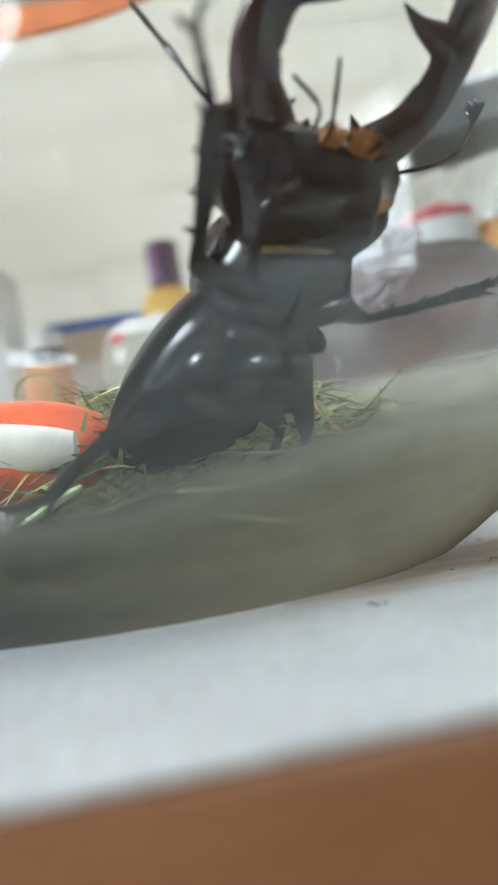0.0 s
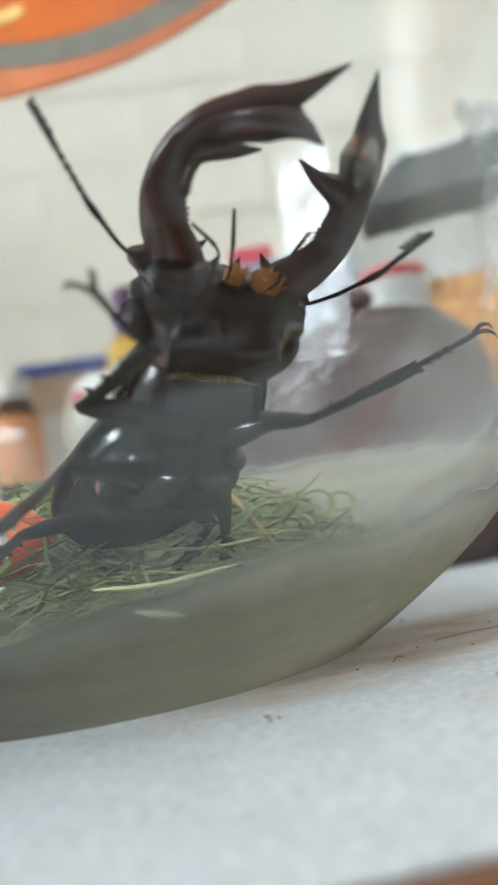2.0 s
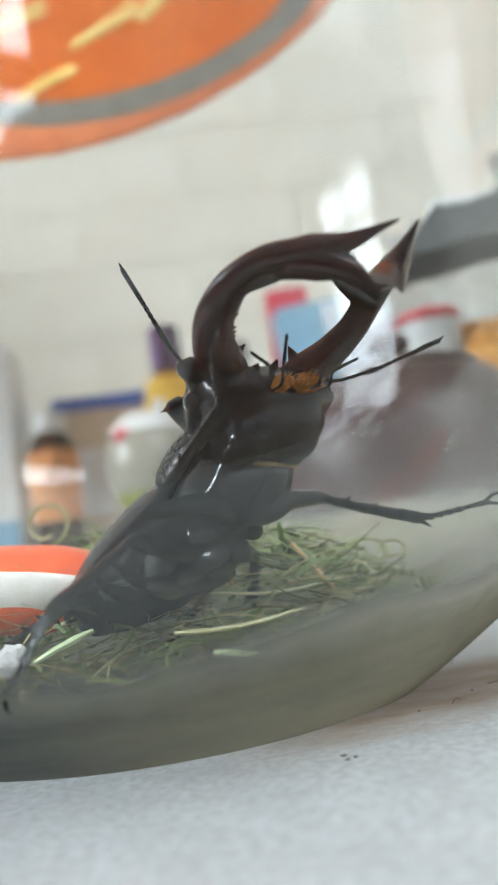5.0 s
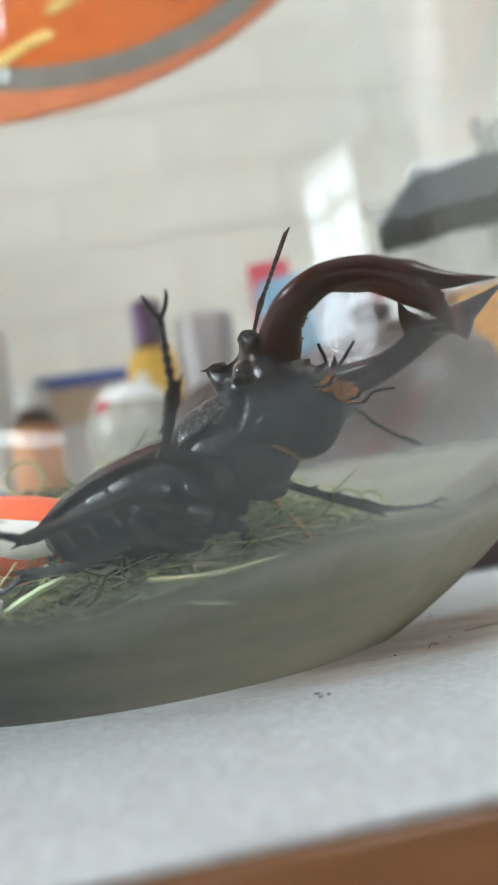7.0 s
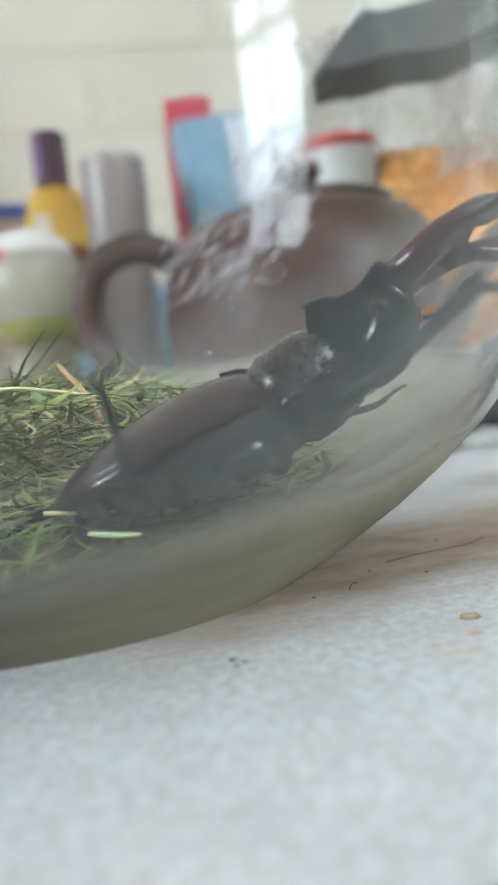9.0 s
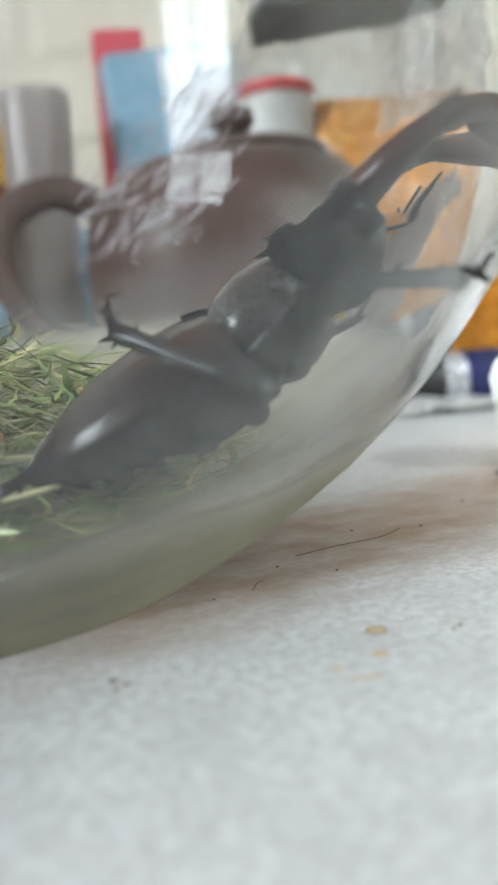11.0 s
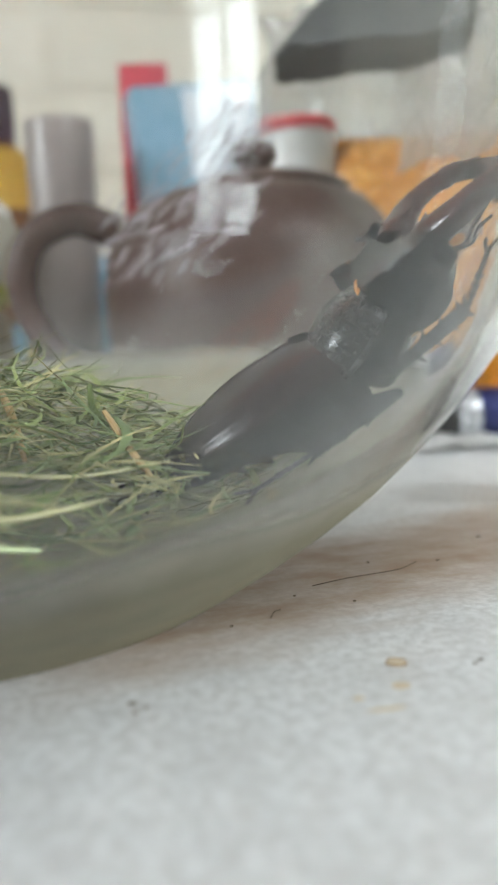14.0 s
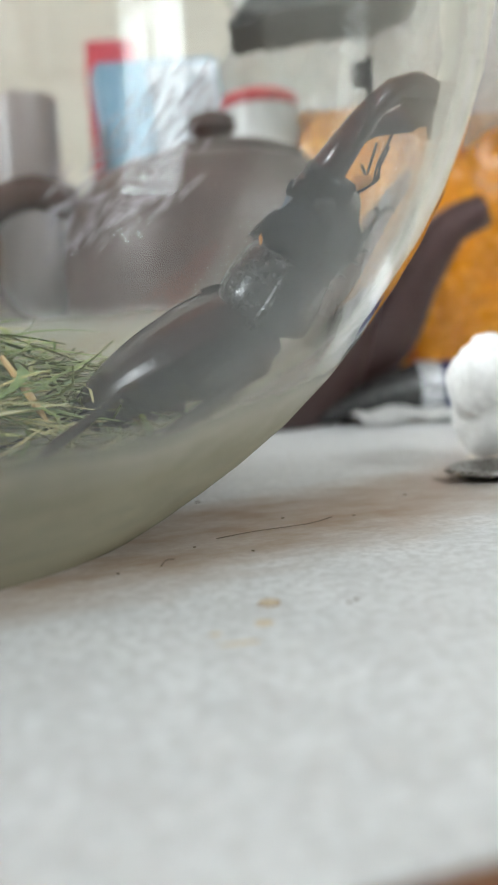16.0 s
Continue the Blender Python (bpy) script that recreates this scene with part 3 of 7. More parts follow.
def stalks():
    for pts, r, mat in ((((-0.75, 9.25, 1.24), (-0.3, 9.3, 1.2), (0.2, 9.45, 1.19), (0.9, 9.75, 1.25)), 0.05, "straw"),
                        (((-2.45, 9.2, 1.1), (-2.1, 9.15, 1.28), (-1.7, 9.1, 1.45)), 0.07, "fresh_stalk"),
                        (((0.95, 11.2, 2.2), (1.2, 11.0, 1.75), (1.45, 10.7, 1.3)), 0.055, "brown_straw"),
                        (((-0.3, 9.1, 0.95), (0.0, 9.05, 0.9), (0.25, 9.05, 0.86)), 0.06, "fresh_stalk"),
                        (((-0.6, 11.6, 3.0), (-0.2, 11.4, 2.4), (0.0, 11.2, 1.6)), 0.06, "brown_straw"),
                        (((-2.0, 11.5, 2.6), (-1.2, 11.1, 2.75), (0.0, 11.2, 2.5)), 0.035, "straw"),
                        (((-0.5, 10.6, 1.6), (0.6, 10.5, 1.45), (1.7, 10.9, 1.5)), 0.035, "straw"),
                        (((-2.3, 10.9, 1.6), (-1.0, 10.6, 1.5), (-0.2, 10.4, 1.3)), 0.04, "straw")):
        c = curve(pts, 12)
        bm = tube(c, blend((0, 0.2, 0.8, 1), (r * 0.7, r, r, r * 0.5), len(c) - 1), 7, 0.7)
        solo("straw_stalk", bm, mat, "loose straw stalk lying on the hay", "straw", place(0, 0, 0), group="stalks in the bowl")
    # curled tendrils at the heap's edge
    for cx, cy, cz, r in ((2.3, 12.7, 1.75, 0.3), (2.75, 12.9, 1.7, 0.22), (2.0, 12.5, 1.7, 0.25), (-3.1, 13.4, 3.2, 0.4)):
        pts = [(cx + r * math.cos(a) * (1 - a / 14), cy + 0.2 * math.sin(a * 0.7), cz + r * math.sin(a) * (1 - a / 14)) for a in np.linspace(-1.2, 5.2, 16)]
        solo("curled_tendril", tube(pts, 0.03, 6), "hay", "thin curled dry grass tendril on the hay", "grass", place(0, 0, 0), group="tendrils")
    bm = bmesh.new()
    bmesh.ops.create_icosphere(bm, subdivisions=3, radius=0.22)
    for v in bm.verts:
        v.co *= 1 + 0.35 * noise.noise(v.co * 9)
    solo("cotton_fluff", bm, "fluff", "small ball of white cotton fluff in the hay", "fluff", place(-2.75, 9.3, 1.15))


stalks()


def fruit_slice():
    """A crescent of orange-red skin round white flesh, lying on the hay."""
    t = thing("fruit_slice", "orange-red slice with white flesh lying on the hay", "fruit slice", place(-3.05, 10.9, 2.12, 20, 6, -8) @ Matrix.Scale(1.25, 4))
    xs = np.linspace(-1.6, 1.34, 22)
    rings, flesh = [], []
    for x in xs:
        f = max(0.04, 1 - max(0, (x - 0.1) / 1.22) ** 2.2) if x > 0.1 else max(0.05, 1 - (abs(x - 0.1) / 1.75) ** 2.5)
        w, h = 0.7 * f ** 0.6, 0.68 * f ** 0.5
        rings.append([(x, w * math.cos(a), h * math.sin(a) * (1.0 if math.sin(a) < 0 else 0.75)) for a in np.linspace(0, 2 * math.pi, 20, endpoint=False)])
    bm = skin(bmesh.new(), rings)
    part("skin", bm, "carrot_skin", t, "orange-red skin")
    rings = []
    for x in np.linspace(-1.5, 1.05, 18):
        f = max(0.04, 1 - (abs(x + 0.15) / 1.4) ** 2.4)
        w, h = 0.25 * f ** 0.6, 0.3 * f ** 0.5
        rings.append([(x, -0.56 - w * math.cos(a) * 0.6, 0.16 + h * math.sin(a)) for a in np.linspace(0, 2 * math.pi, 16, endpoint=False)])
    part("flesh", skin(bmesh.new(), rings), "flesh", t, "white moist flesh")


fruit_slice()


# ---- things behind the bowl ----
def teapot():
    t = thing("teapot", "dark brown glazed ceramic teapot standing on the table", "teapot", place(5.9, 24.3, 0))
    body = [(0.1, 0.0), (3.3, 0.0), (3.5, 0.15), (3.75, 0.8), (4.05, 1.8), (4.25, 3.0), (4.3, 4.2), (4.18, 5.2), (3.85, 6.0), (3.25, 6.6), (2.6, 6.9), (2.4, 6.9), (0.1, 6.9)]
    part("body", lathe(body, 64), "teapot", t)
    lid = part("lid", lathe([(0.1, 6.92), (2.35, 6.92), (2.45, 7.0), (2.3, 7.12), (1.7, 7.35), (0.9, 7.5), (0.1, 7.52)], 48), "teapot", t, at=place(0.4, 0, 0))
    part("knob", lathe([(0.1, 7.4), (0.42, 7.42), (0.4, 7.6), (0.7, 7.95), (0.62, 8.25), (0.3, 8.4), (0.05, 8.42)], 24), "teapot", lid, at=place(-0.35, 0, 0))
    c = curve(((-3.9, 0, 5.9), (-5.0, 0, 6.3), (-6.2, 0, 5.7), (-6.5, 0, 4.3), (-5.9, 0, 2.9), (-4.9, 0, 2.1), (-4.0, 0, 2.0)), 30)
    part("handle", tube(c, blend((0, 0.5, 1), (0.5, 0.42, 0.45), len(c) - 1), 14, 1.2, up=(0, 1, 0)), "teapot", t)
    c = curve(((2.9, -0.9, 1.4), (4.2, -1.2, 2.4), (5.0, -1.4, 3.8), (5.9, -1.6, 5.0), (6.9, -1.8, 5.5)), 24)
    part("spout", tube(c, blend((0, 0.35, 0.8, 1), (1.25, 0.85, 0.52, 0.45), len(c) - 1), 18, 1.0, up=(0, 1, 0)), "teapot", t)


teapot()


def bottles_and_boxes():
    t = thing("pill_jar", "white plastic jar with a red screw lid", "jar", place(8.5, 28.6, 0))
    part("body", lathe([(0.1, 0), (1.25, 0), (1.35, 0.2), (1.35, 9.3), (1.3, 9.55), (1.2, 9.6), (0.1, 9.6)], 40), "white_plastic", t)
    part("lid", lathe([(0.1, 9.58), (1.3, 9.58), (1.36, 9.64), (1.36, 9.92), (1.26, 10.0), (0.1, 10.02)], 40), "red_plastic", t, "red ribbed lid")
    t = thing("smoky_tumbler", "smoky brown glass tumbler standing behind the teapot", "glass", place(0.6, 29.5, 0))
    part("wall", lathe([(0.1, 0), (0.95, 0), (1.0, 0.15), (1.12, 9.9), (1.08, 10.1), (1.0, 10.05), (0.92, 0.5), (0.1, 0.4)], 40), "smoky_glass", t)
    t = thing("red_carton", "slim red carton standing upright", "box", place(3.75, 32.2, 0, 0, 0, -8))
    part("carton", box(1.75, 1.5, 12.7, (0, 0, 6.35), 0.12), "red_card", t)
    part("label", box(1.2, 0.04, 2.2, (0.15, -0.78, 9.6), 0.01), "paper", t, "pale worn label")
    t = thing("blue_carton", "pale blue glossy carton with a bright film window", "box", place(6.3, 31.5, 0.28, 0, -6, 6))
    part("carton", box(4.4, 2.2, 11.5, (0, 0, 5.75), 0.12), "blue_card", t)
    part("film_window", box(2.5, 0.05, 3.0, (0.8, -1.14, 9.8), 0.01), "bright_film", t, "bright reflecting film")
    t = thing("oil_bottle", "small amber bottle with yellow label and dark purple cap", "bottle", place(-1.75, 34.6, 0))
    part("glass", lathe([(0.1, 0), (1.15, 0), (1.25, 0.2), (1.25, 8.6), (1.05, 9.6), (0.6, 10.6), (0.55, 11.0), (0.1, 11.0)], 36), "amber_glass", t)
    part("label", lathe([(1.22, 8.0), (1.285, 8.02), (1.285, 9.05), (1.1, 9.9), (0.95, 10.3), (0.9, 10.3), (1.05, 9.7), (1.22, 8.6)], 36, cap=False), "yellow_label", t, "yellow paper label")
    part("band", box(0.55, 0.1, 1.0, (-0.5, -1.22, 8.7), 0.03), "paper", t, "white label corner")
    part("cap", lathe([(0.1, 10.6), (0.68, 10.6), (0.7, 10.7), (0.7, 12.45), (0.62, 12.6), (0.1, 12.6)], 28), "purple_cap", t, "dark purple cap")
    part("cap_band", box(0.42, 0.12, 1.7, (-0.42, -0.58, 11.6), 0.04), "violet_band", t, "lighter violet band")
    t = thing("medicine_bottle", "brown medicine bottle with an orange label", "bottle", place(-8.1, 38.5, 0))
    part("glass", lathe([(0.1, 0), (1.15, 0), (1.2, 0.2), (1.2, 8.3), (0.8, 9.0), (0.75, 9.3), (0.1, 9.3)], 32), "brown_glass", t)
    part("label", lathe([(1.21, 4.6), (1.24, 4.62), (1.24, 8.2), (1.21, 8.22)], 32, cap=False), "orange_label", t, "orange paper label")
    part("cap", lathe([(0.1, 9.2), (0.78, 9.2), (0.8, 9.3), (0.8, 10.2), (0.1, 10.3)], 28), "white_plastic", t, "greyish white cap")
    t = thing("flat_carton", "cream carton with a blue band along its top", "box", place(-6.4, 45.2, 0, 0, 0, 2))
    part("carton", box(5.2, 3.0, 11.2, (0, 0, 5.6), 0.1), "cream_card", t)
    part("blue_band", box(5.22, 3.02, 0.75, (0, 0, 11.575), 0.05), "blue_band", t, "strong blue band")
    part("white_face", box(4.6, 0.05, 4.0, (0, -1.53, 7.0), 0.01), "paper", t, "white lower face")
    t = thing("white_carton", "plain white carton standing upright", "box", place(-11.9, 40.5, 0, 0, 0, -4))
    part("carton", box(4.0, 3.0, 14.2, (0, 0, 7.1), 0.1), "white_plastic", t)
    part("blue_corner", box(3.0, 0.06, 4.0, (0.4, -1.52, 3.0), 0.02), "blue_card", t, "pale blue print")
    t = thing("painted_pot", "small round cream pot with a yellow-green foot and red patch", "pot", place(-2.45, 28.5, 0))
    part("stand", lathe([(0.1, 0), (1.5, 0), (1.6, 0.2), (1.2, 3.6), (1.0, 3.95), (0.1, 4.0)], 36), "pot", t, "dull brown stand")
    part("bowl", lathe([(0.1, 4.0), (0.8, 4.02), (1.2, 4.3), (1.55, 5.0), (1.68, 5.8), (1.6, 6.5), (1.3, 7.2), (0.8, 7.65), (0.1, 7.8)], 40), "cream_glaze", t)
    part("pale_top", lathe([(1.42, 6.98), (1.32, 7.24), (0.82, 7.69), (0.1, 7.84)], 36), "paper", t, "white top")
    part("green_band", lathe([(0.85, 4.0), (1.25, 4.3), (1.48, 4.75), (1.42, 4.75), (1.15, 4.35)], 36, cap=False), "leaf_green", t, "yellow-green band at the foot")
    part("red_patch", box(0.8, 0.3, 0.5, (-0.7, -1.12, 6.85), 0.14), "red_card", t, "red painted patch")

    t = thing("low_carton", "low pale blue carton with a yellow-green leaf print", "box", place(0.1, 31.0, 0, 0, 0, 4))
    part("carton", box(5.0, 2.4, 3.5, (0, 0, 1.75), 0.1), "blue_card", t)
    part("leaf_print", box(1.0, 0.05, 0.7, (-0.6, -1.22, 2.4), 0.01), "yellow_label", t, "yellow-green print")
    t = thing("blue_packet", "small blue packet leaning behind the handle", "packet", place(1.9, 30.9, 3.52, 0, 8, 0))
    part("packet", box(1.5, 0.8, 2.3, (0, 0, 1.2), 0.15), "blue_card", t)


bottles_and_boxes()


def crumpled(nx, nz, fn, seed, amp, freq):
    bm = bmesh.new()
    vs = []
    for i in range(nx + 1):
        col = []
        for j in range(nz + 1):
            p = Vector(fn(i / nx, j / nz))
            q = Vector((i / nx * freq, j / nz * freq, seed))
            p += Vector((noise.noise(q), noise.noise(q + Vector((7, 3, 1))), noise.noise(q + Vector((3, 9, 5))))) * amp
            p.y += amp * 0.8 * abs(noise.noise(q * 2.3))
            col.append(bm.verts.new(p))
        vs.append(col)
    for i in range(nx):
        for j in range(nz):
            bm.faces.new((vs[i][j], vs[i + 1][j], vs[i + 1][j + 1], vs[i][j + 1]))
    bmesh.ops.solidify(bm, geom=bm.faces[:], thickness=0.03)
    return bm


def bag():
    t = thing("cellophane_bag", "crinkled clear bag under a folded dark grey cloth", "bag", place(0, 0, 0))
    part("sheet", crumpled(46, 46, lambda u, v: (8.2 + 9.5 * u + (1 - v) * 1.3 * (u - 0.5), 31.5 + 2.2 * (u - 0.5) ** 2, 0.4 + 14.5 * v), 1.3, 0.75, 7), "wrap", t, smooth=False)
    part("sheet", crumpled(40, 40, lambda u, v: (10.6 + 5.6 * u, 24.4 + 1.5 * u, 7.6 + 6.4 * v + 1.0 * u), 5.1, 0.7, 6), "wrap", t, smooth=False)
    b = bmesh.new()
    pts = [(6.05, 10.1), (7.7, 11.85), (10.0, 11.9), (12.6, 12.7), (12.6, 11.3), (10.4, 10.8), (8.8, 10.7), (7.3, 10.4)]
    rings = [[(x + 0.15 * k, 22.6 + 0.5 * k, z - 0.05 * k * k) for x, z in pts] for k in range(4)]
    skin(b, rings)
    bmesh.ops.bevel(b, geom=b.edges[:], offset=0.2, segments=3, affect="EDGES")
    part("grey_fold", b, "grey_cloth", t, "folded dark grey cloth")
    part("pale_hem", box(3.4, 1.2, 0.35, (9.6, 23.6, 12.15), 0.15), "paper", t, "pale hem")


bag()


def right_side_things():
    t = thing("orange_packet", "orange wrapped food packet standing upright", "packet", place(13.0, 28.0, 0, 0, 0, -6))
    bm = crumpled(30, 40, lambda u, v: (-3.0 + 6.4 * u, -1.6 * math.sin(math.pi * u) * math.sin(math.pi * min(1, v * 1.05)) ** 0.5, 0.3 + 8.9 * v), 2.2, 0.35, 5)
    bmesh.ops.solidify(bm, geom=bm.faces[:], thickness=-0.8)
    part("wrap", bm, "orange_pack", t)
    for x in (-0.6, 1.1):
        part("seam", tube([(x, -1.75 + 0.1 * abs(x), 0.5), (x + 0.05, -2.05 + 0.1 * abs(x), 4.0), (x, -1.7 + 0.1 * abs(x), 8.0)], 0.09, 6), "red_seam", t, "dark red printed seam")
    part("board", box(7.0, 0.5, 9.6, (0.4, 0.9, 4.8), 0.1), "orange_pack", t, "orange backing card")
    t = thing("cream_tube", "dark squeeze tube with silver ring and navy cap", "tube", place(9.1, 21.9, 0.78, 0, 0, -4))
    rot = Matrix.Rotation(radians(90), 4, "Y")
    rings = []
    for k in range(14):
        f = k / 13
        w, h = 0.72, 0.72 * (0.12 + 0.88 * f ** 0.7)
        rings.append([(-1.6 + 2.9 * f, w * math.cos(a) * (1.15 - 0.15 * f), h * math.sin(a) - 0.72 + h) for a in np.linspace(0, 2 * math.pi, 24, endpoint=False)])
    part("tube_body", skin(bmesh.new(), rings), "tube_body", t)
    for name, mat, lo, hi, r in (("ring", "silver", 1.3, 1.95, 0.755), ("cap", "navy", 1.95, 3.2, 0.74)):
        b = lathe([(0.05, lo), (r - 0.04, lo), (r, lo + 0.05), (r, hi - 0.08), (r - 0.08, hi), (0.05, hi)], 32)
        b.transform(rot)
        part(name, b, mat, t, "silver ring" if name == "ring" else "navy blue cap")
    solo("crumpled_wrapper", crumpled(24, 16, lambda u, v: (8.4 + 3.6 * u, 20.4 + 1.0 * v, 0.16 + 0.25 * v), 3.7, 0.22, 4), "paper", "crumpled greyish paper wrapper on the table", "wrapper", place(0, 0, 0), smooth=False)
    bm = bmesh.new()
    bmesh.ops.create_icosphere(bm, subdivisions=5, radius=1.0)
    for v in bm.verts:
        p = v.co.copy()
        v.co = Vector((p.x * 1.0, p.y * 0.8, p.z * 1.05)) * (1 + 0.28 * noise.noise(p * 1.6 + Vector((3, 1, 2))) + 0.1 * abs(noise.noise(p * 3.4)) + 0.02 * noise.noise(p * 9))
    solo("paper_tissue", bm, "paper", "crumpled white paper tissue lying on a spoon", "tissue", place(8.85, 13.9, 1.28))
    t = thing("teaspoon", "worn steel teaspoon lying on the table", "spoon", place(8.35, 13.0, 0, 0, 0, 8))
    bm = bmesh.new()
    rings = []
    for f in (1.0, 1.04, 1.0, 0.9, 0.6, 0.2):
        h = {1.0: 0.2, 1.04: 0.15, 0.9: 0.08, 0.6: 0.03, 0.2: 0.015}[f]
        rings.append([(f * 1.05 * math.cos(a), f * 0.62 * math.sin(a), h) for a in np.linspace(0, 2 * math.pi, 36, endpoint=False)])
    rings[2] = [(0.93 * 1.05 * math.cos(a), 0.92 * 0.62 * math.sin(a), 0.16) for a in np.linspace(0, 2 * math.pi, 36, endpoint=False)]
    rings = [rings[5], rings[4], rings[3], rings[1], rings[0], rings[2]] + [[(f * 1.05 * math.cos(a), f * 0.62 * math.sin(a), h) for a in np.linspace(0, 2 * math.pi, 36, endpoint=False)] for f, h in ((0.75, 0.1), (0.3, 0.06))]
    part("spoon_bowl", skin(bm, rings), "steel", t)
    part("handle", tube([(0.95, 0, 0.16), (2.0, 0, 0.3), (6.0, 0, 0.25), (10.5, 0, 0.1)], [0.18, 0.16, 0.2, 0.42], 10, 0.35), "steel", t)


right_side_things()


def hanging_tray():
    t = thing("round_tray", "large round orange tray with a grey ring, hung above the table", "tray", place(-4.5, 22.0, 29.85, 90))

    def disc(r, dx, dz, y0, y1):
        n = 96
        rings = []
        for f, y in ((1.0, y0), (1.0, y1 * 0.7), (0.985, y1), (0.02, y1)):
            rings.append([(dx + r * f * math.cos(2 * math.pi * k / n), dz + r * f * math.sin(2 * math.pi * k / n), y) for k in range(n)])
        return skin(bmesh.new(), rings)
    part("rim", disc(15.2, 0, 0, 0, 0.25), "orange_rim", t, "red-orange outer rim")
    part("grey_ring", disc(11.1, 1.9, -3.35, 0.22, 0.34), "grey_paint", t, "grey painted ring")
    part("face", disc(10.5, 1.9, -3.3, 0.32, 0.42), "orange_paint", t, "bright orange face")
    rnd = random.Random(12)
    for x, z, a, ln in ((1.0, -13.2, 24, 2.1), (2.9, -11.6, 26, 2.5), (4.8, -11, 30, 2.1), (0.1, -11.2, 20, 2.5), (3.1, -9.7, 28, 3), (6.1, -8.9, 33, 2.5), (-1.8, -12.7, 15, 1.7)):
        ca, sa = math.cos(radians(a)), math.sin(radians(a))
        pts = [(x - ln / 2 * ca, z - ln / 2 * sa, 0.44), (x + rnd.uniform(-0.1, 0.1), z + rnd.uniform(0, 0.12), 0.46), (x + ln / 2 * ca, z + ln / 2 * sa, 0.44)]
        part("yellow_stroke", tube(curve(pts, 10), [0.04] + [0.18] * 9 + [0.04], 8, 0.25), "yellow_paint", t, "yellow painted stroke")
    part("cord", tube([(0, 14.6, 0.1), (0, 60, 0.1), (0, 147.1, 0.1)], 0.08, 6), "grey_cloth", t, "thin grey cord")


hanging_tray()

# ---- the beetle: x ahead, y to its left, z to its back, from its waist ----
M["chitin"] = surface("black_chitin", (0.003, 0.004, 0.006), (0.006, 0.008, 0.011), 450, (0.08, 0.2), 0.06, 0.0001, fine=4, spec=0.6)
M["pro_chitin"] = surface("finely_pitted_chitin", (0.012, 0.0115, 0.0115), (0.018, 0.017, 0.0165), 500, (0.2, 0.34), 0.11, 0.0001, fine=4, spec=0.45)
M["elytra"] = surface("dark_maroon_chitin", (0.012, 0.0062, 0.0062), (0.017, 0.009, 0.0088), 120, (0.15, 0.25), 0.0, fine=8, spec=0.5)
M["mandible"] = surface("glossy_chestnut_chitin", (0.012, 0.0016, 0.0018), (0.04, 0.005, 0.004), 200, (0.1, 0.2), 0.03, 0.0001, spec=0.8)
M["belly"] = surface("satin_black_belly", (0.014, 0.015, 0.016), (0.017, 0.018, 0.019), 90, (0.14, 0.24), 0.0, fine=1.7, spec=1.0)
M["amber_hair"] = surface("amber_bristles", (0.36, 0.13, 0.02), (0.48, 0.2, 0.04), 900, (0.5, 0.7), 0.3, 0.0001)
M["gold_hair"] = surface("golden_fringe", (0.2, 0.12, 0.035), (0.3, 0.19, 0.06), 900, (0.5, 0.7), 0.3, 0.0001)
M["eye"] = surface("shiny_black_eye", (0.004, 0.004, 0.005), (0.008, 0.008, 0.01), 900, (0.04, 0.08), 0.0, coat=1.0)
PRO_L, FEMUR_TIBIA = 0.85, {"front": (1.2, 1.35), "middle": (1.15, 1.25), "hind": (1.2, 1.35)}
HIPS = {"front": (0.3, 0.36, -0.52), "middle": (-0.42, 0.45, -0.58), "hind": (-1.05, 0.42, -0.55)}
ANTENNA_ROOT = (0.84, 1.0, 0.12)


def oval_ring(x, w, top, bottom, n=28, power=2.3, y0=0.0):
    out = []
    for k in range(n):
        a = 2 * math.pi * k / n
        c, s = math.cos(a), math.sin(a)
        r = (abs(c) ** power + abs(s) ** power) ** (-1 / power)
        out.append((x, y0 + w * r * c, (top if s > 0 else bottom) * r * s))
    return out


def hull(rows, steps=26, power=2.3):
    """A closed form through rows of x, half width, height above and below."""
    xs = [r[0] for r in rows]
    fine = np.linspace(xs[0], xs[-1], steps)
    cols = [curve([(r[0], r[k], 0) for r in rows], 60) for k in (1, 2, 3)]
    vals = [[float(np.interp(x, [p.x for p in c], [p.y for p in c])) for x in fine] for c in cols]
    return skin(bmesh.new(), [oval_ring(x, max(w, 0.02), max(t, 0.02), max(b, 0.02), power=power) for x, w, t, b in zip(fine, *vals)])


def cone(bm, base, tip, r, seg=8):
    b, t = Vector(base), Vector(tip)
    mid = b.lerp(t, 0.55)
    return tube([b, mid, t], [r, r * 0.55, r * 0.06], seg, bm=bm)


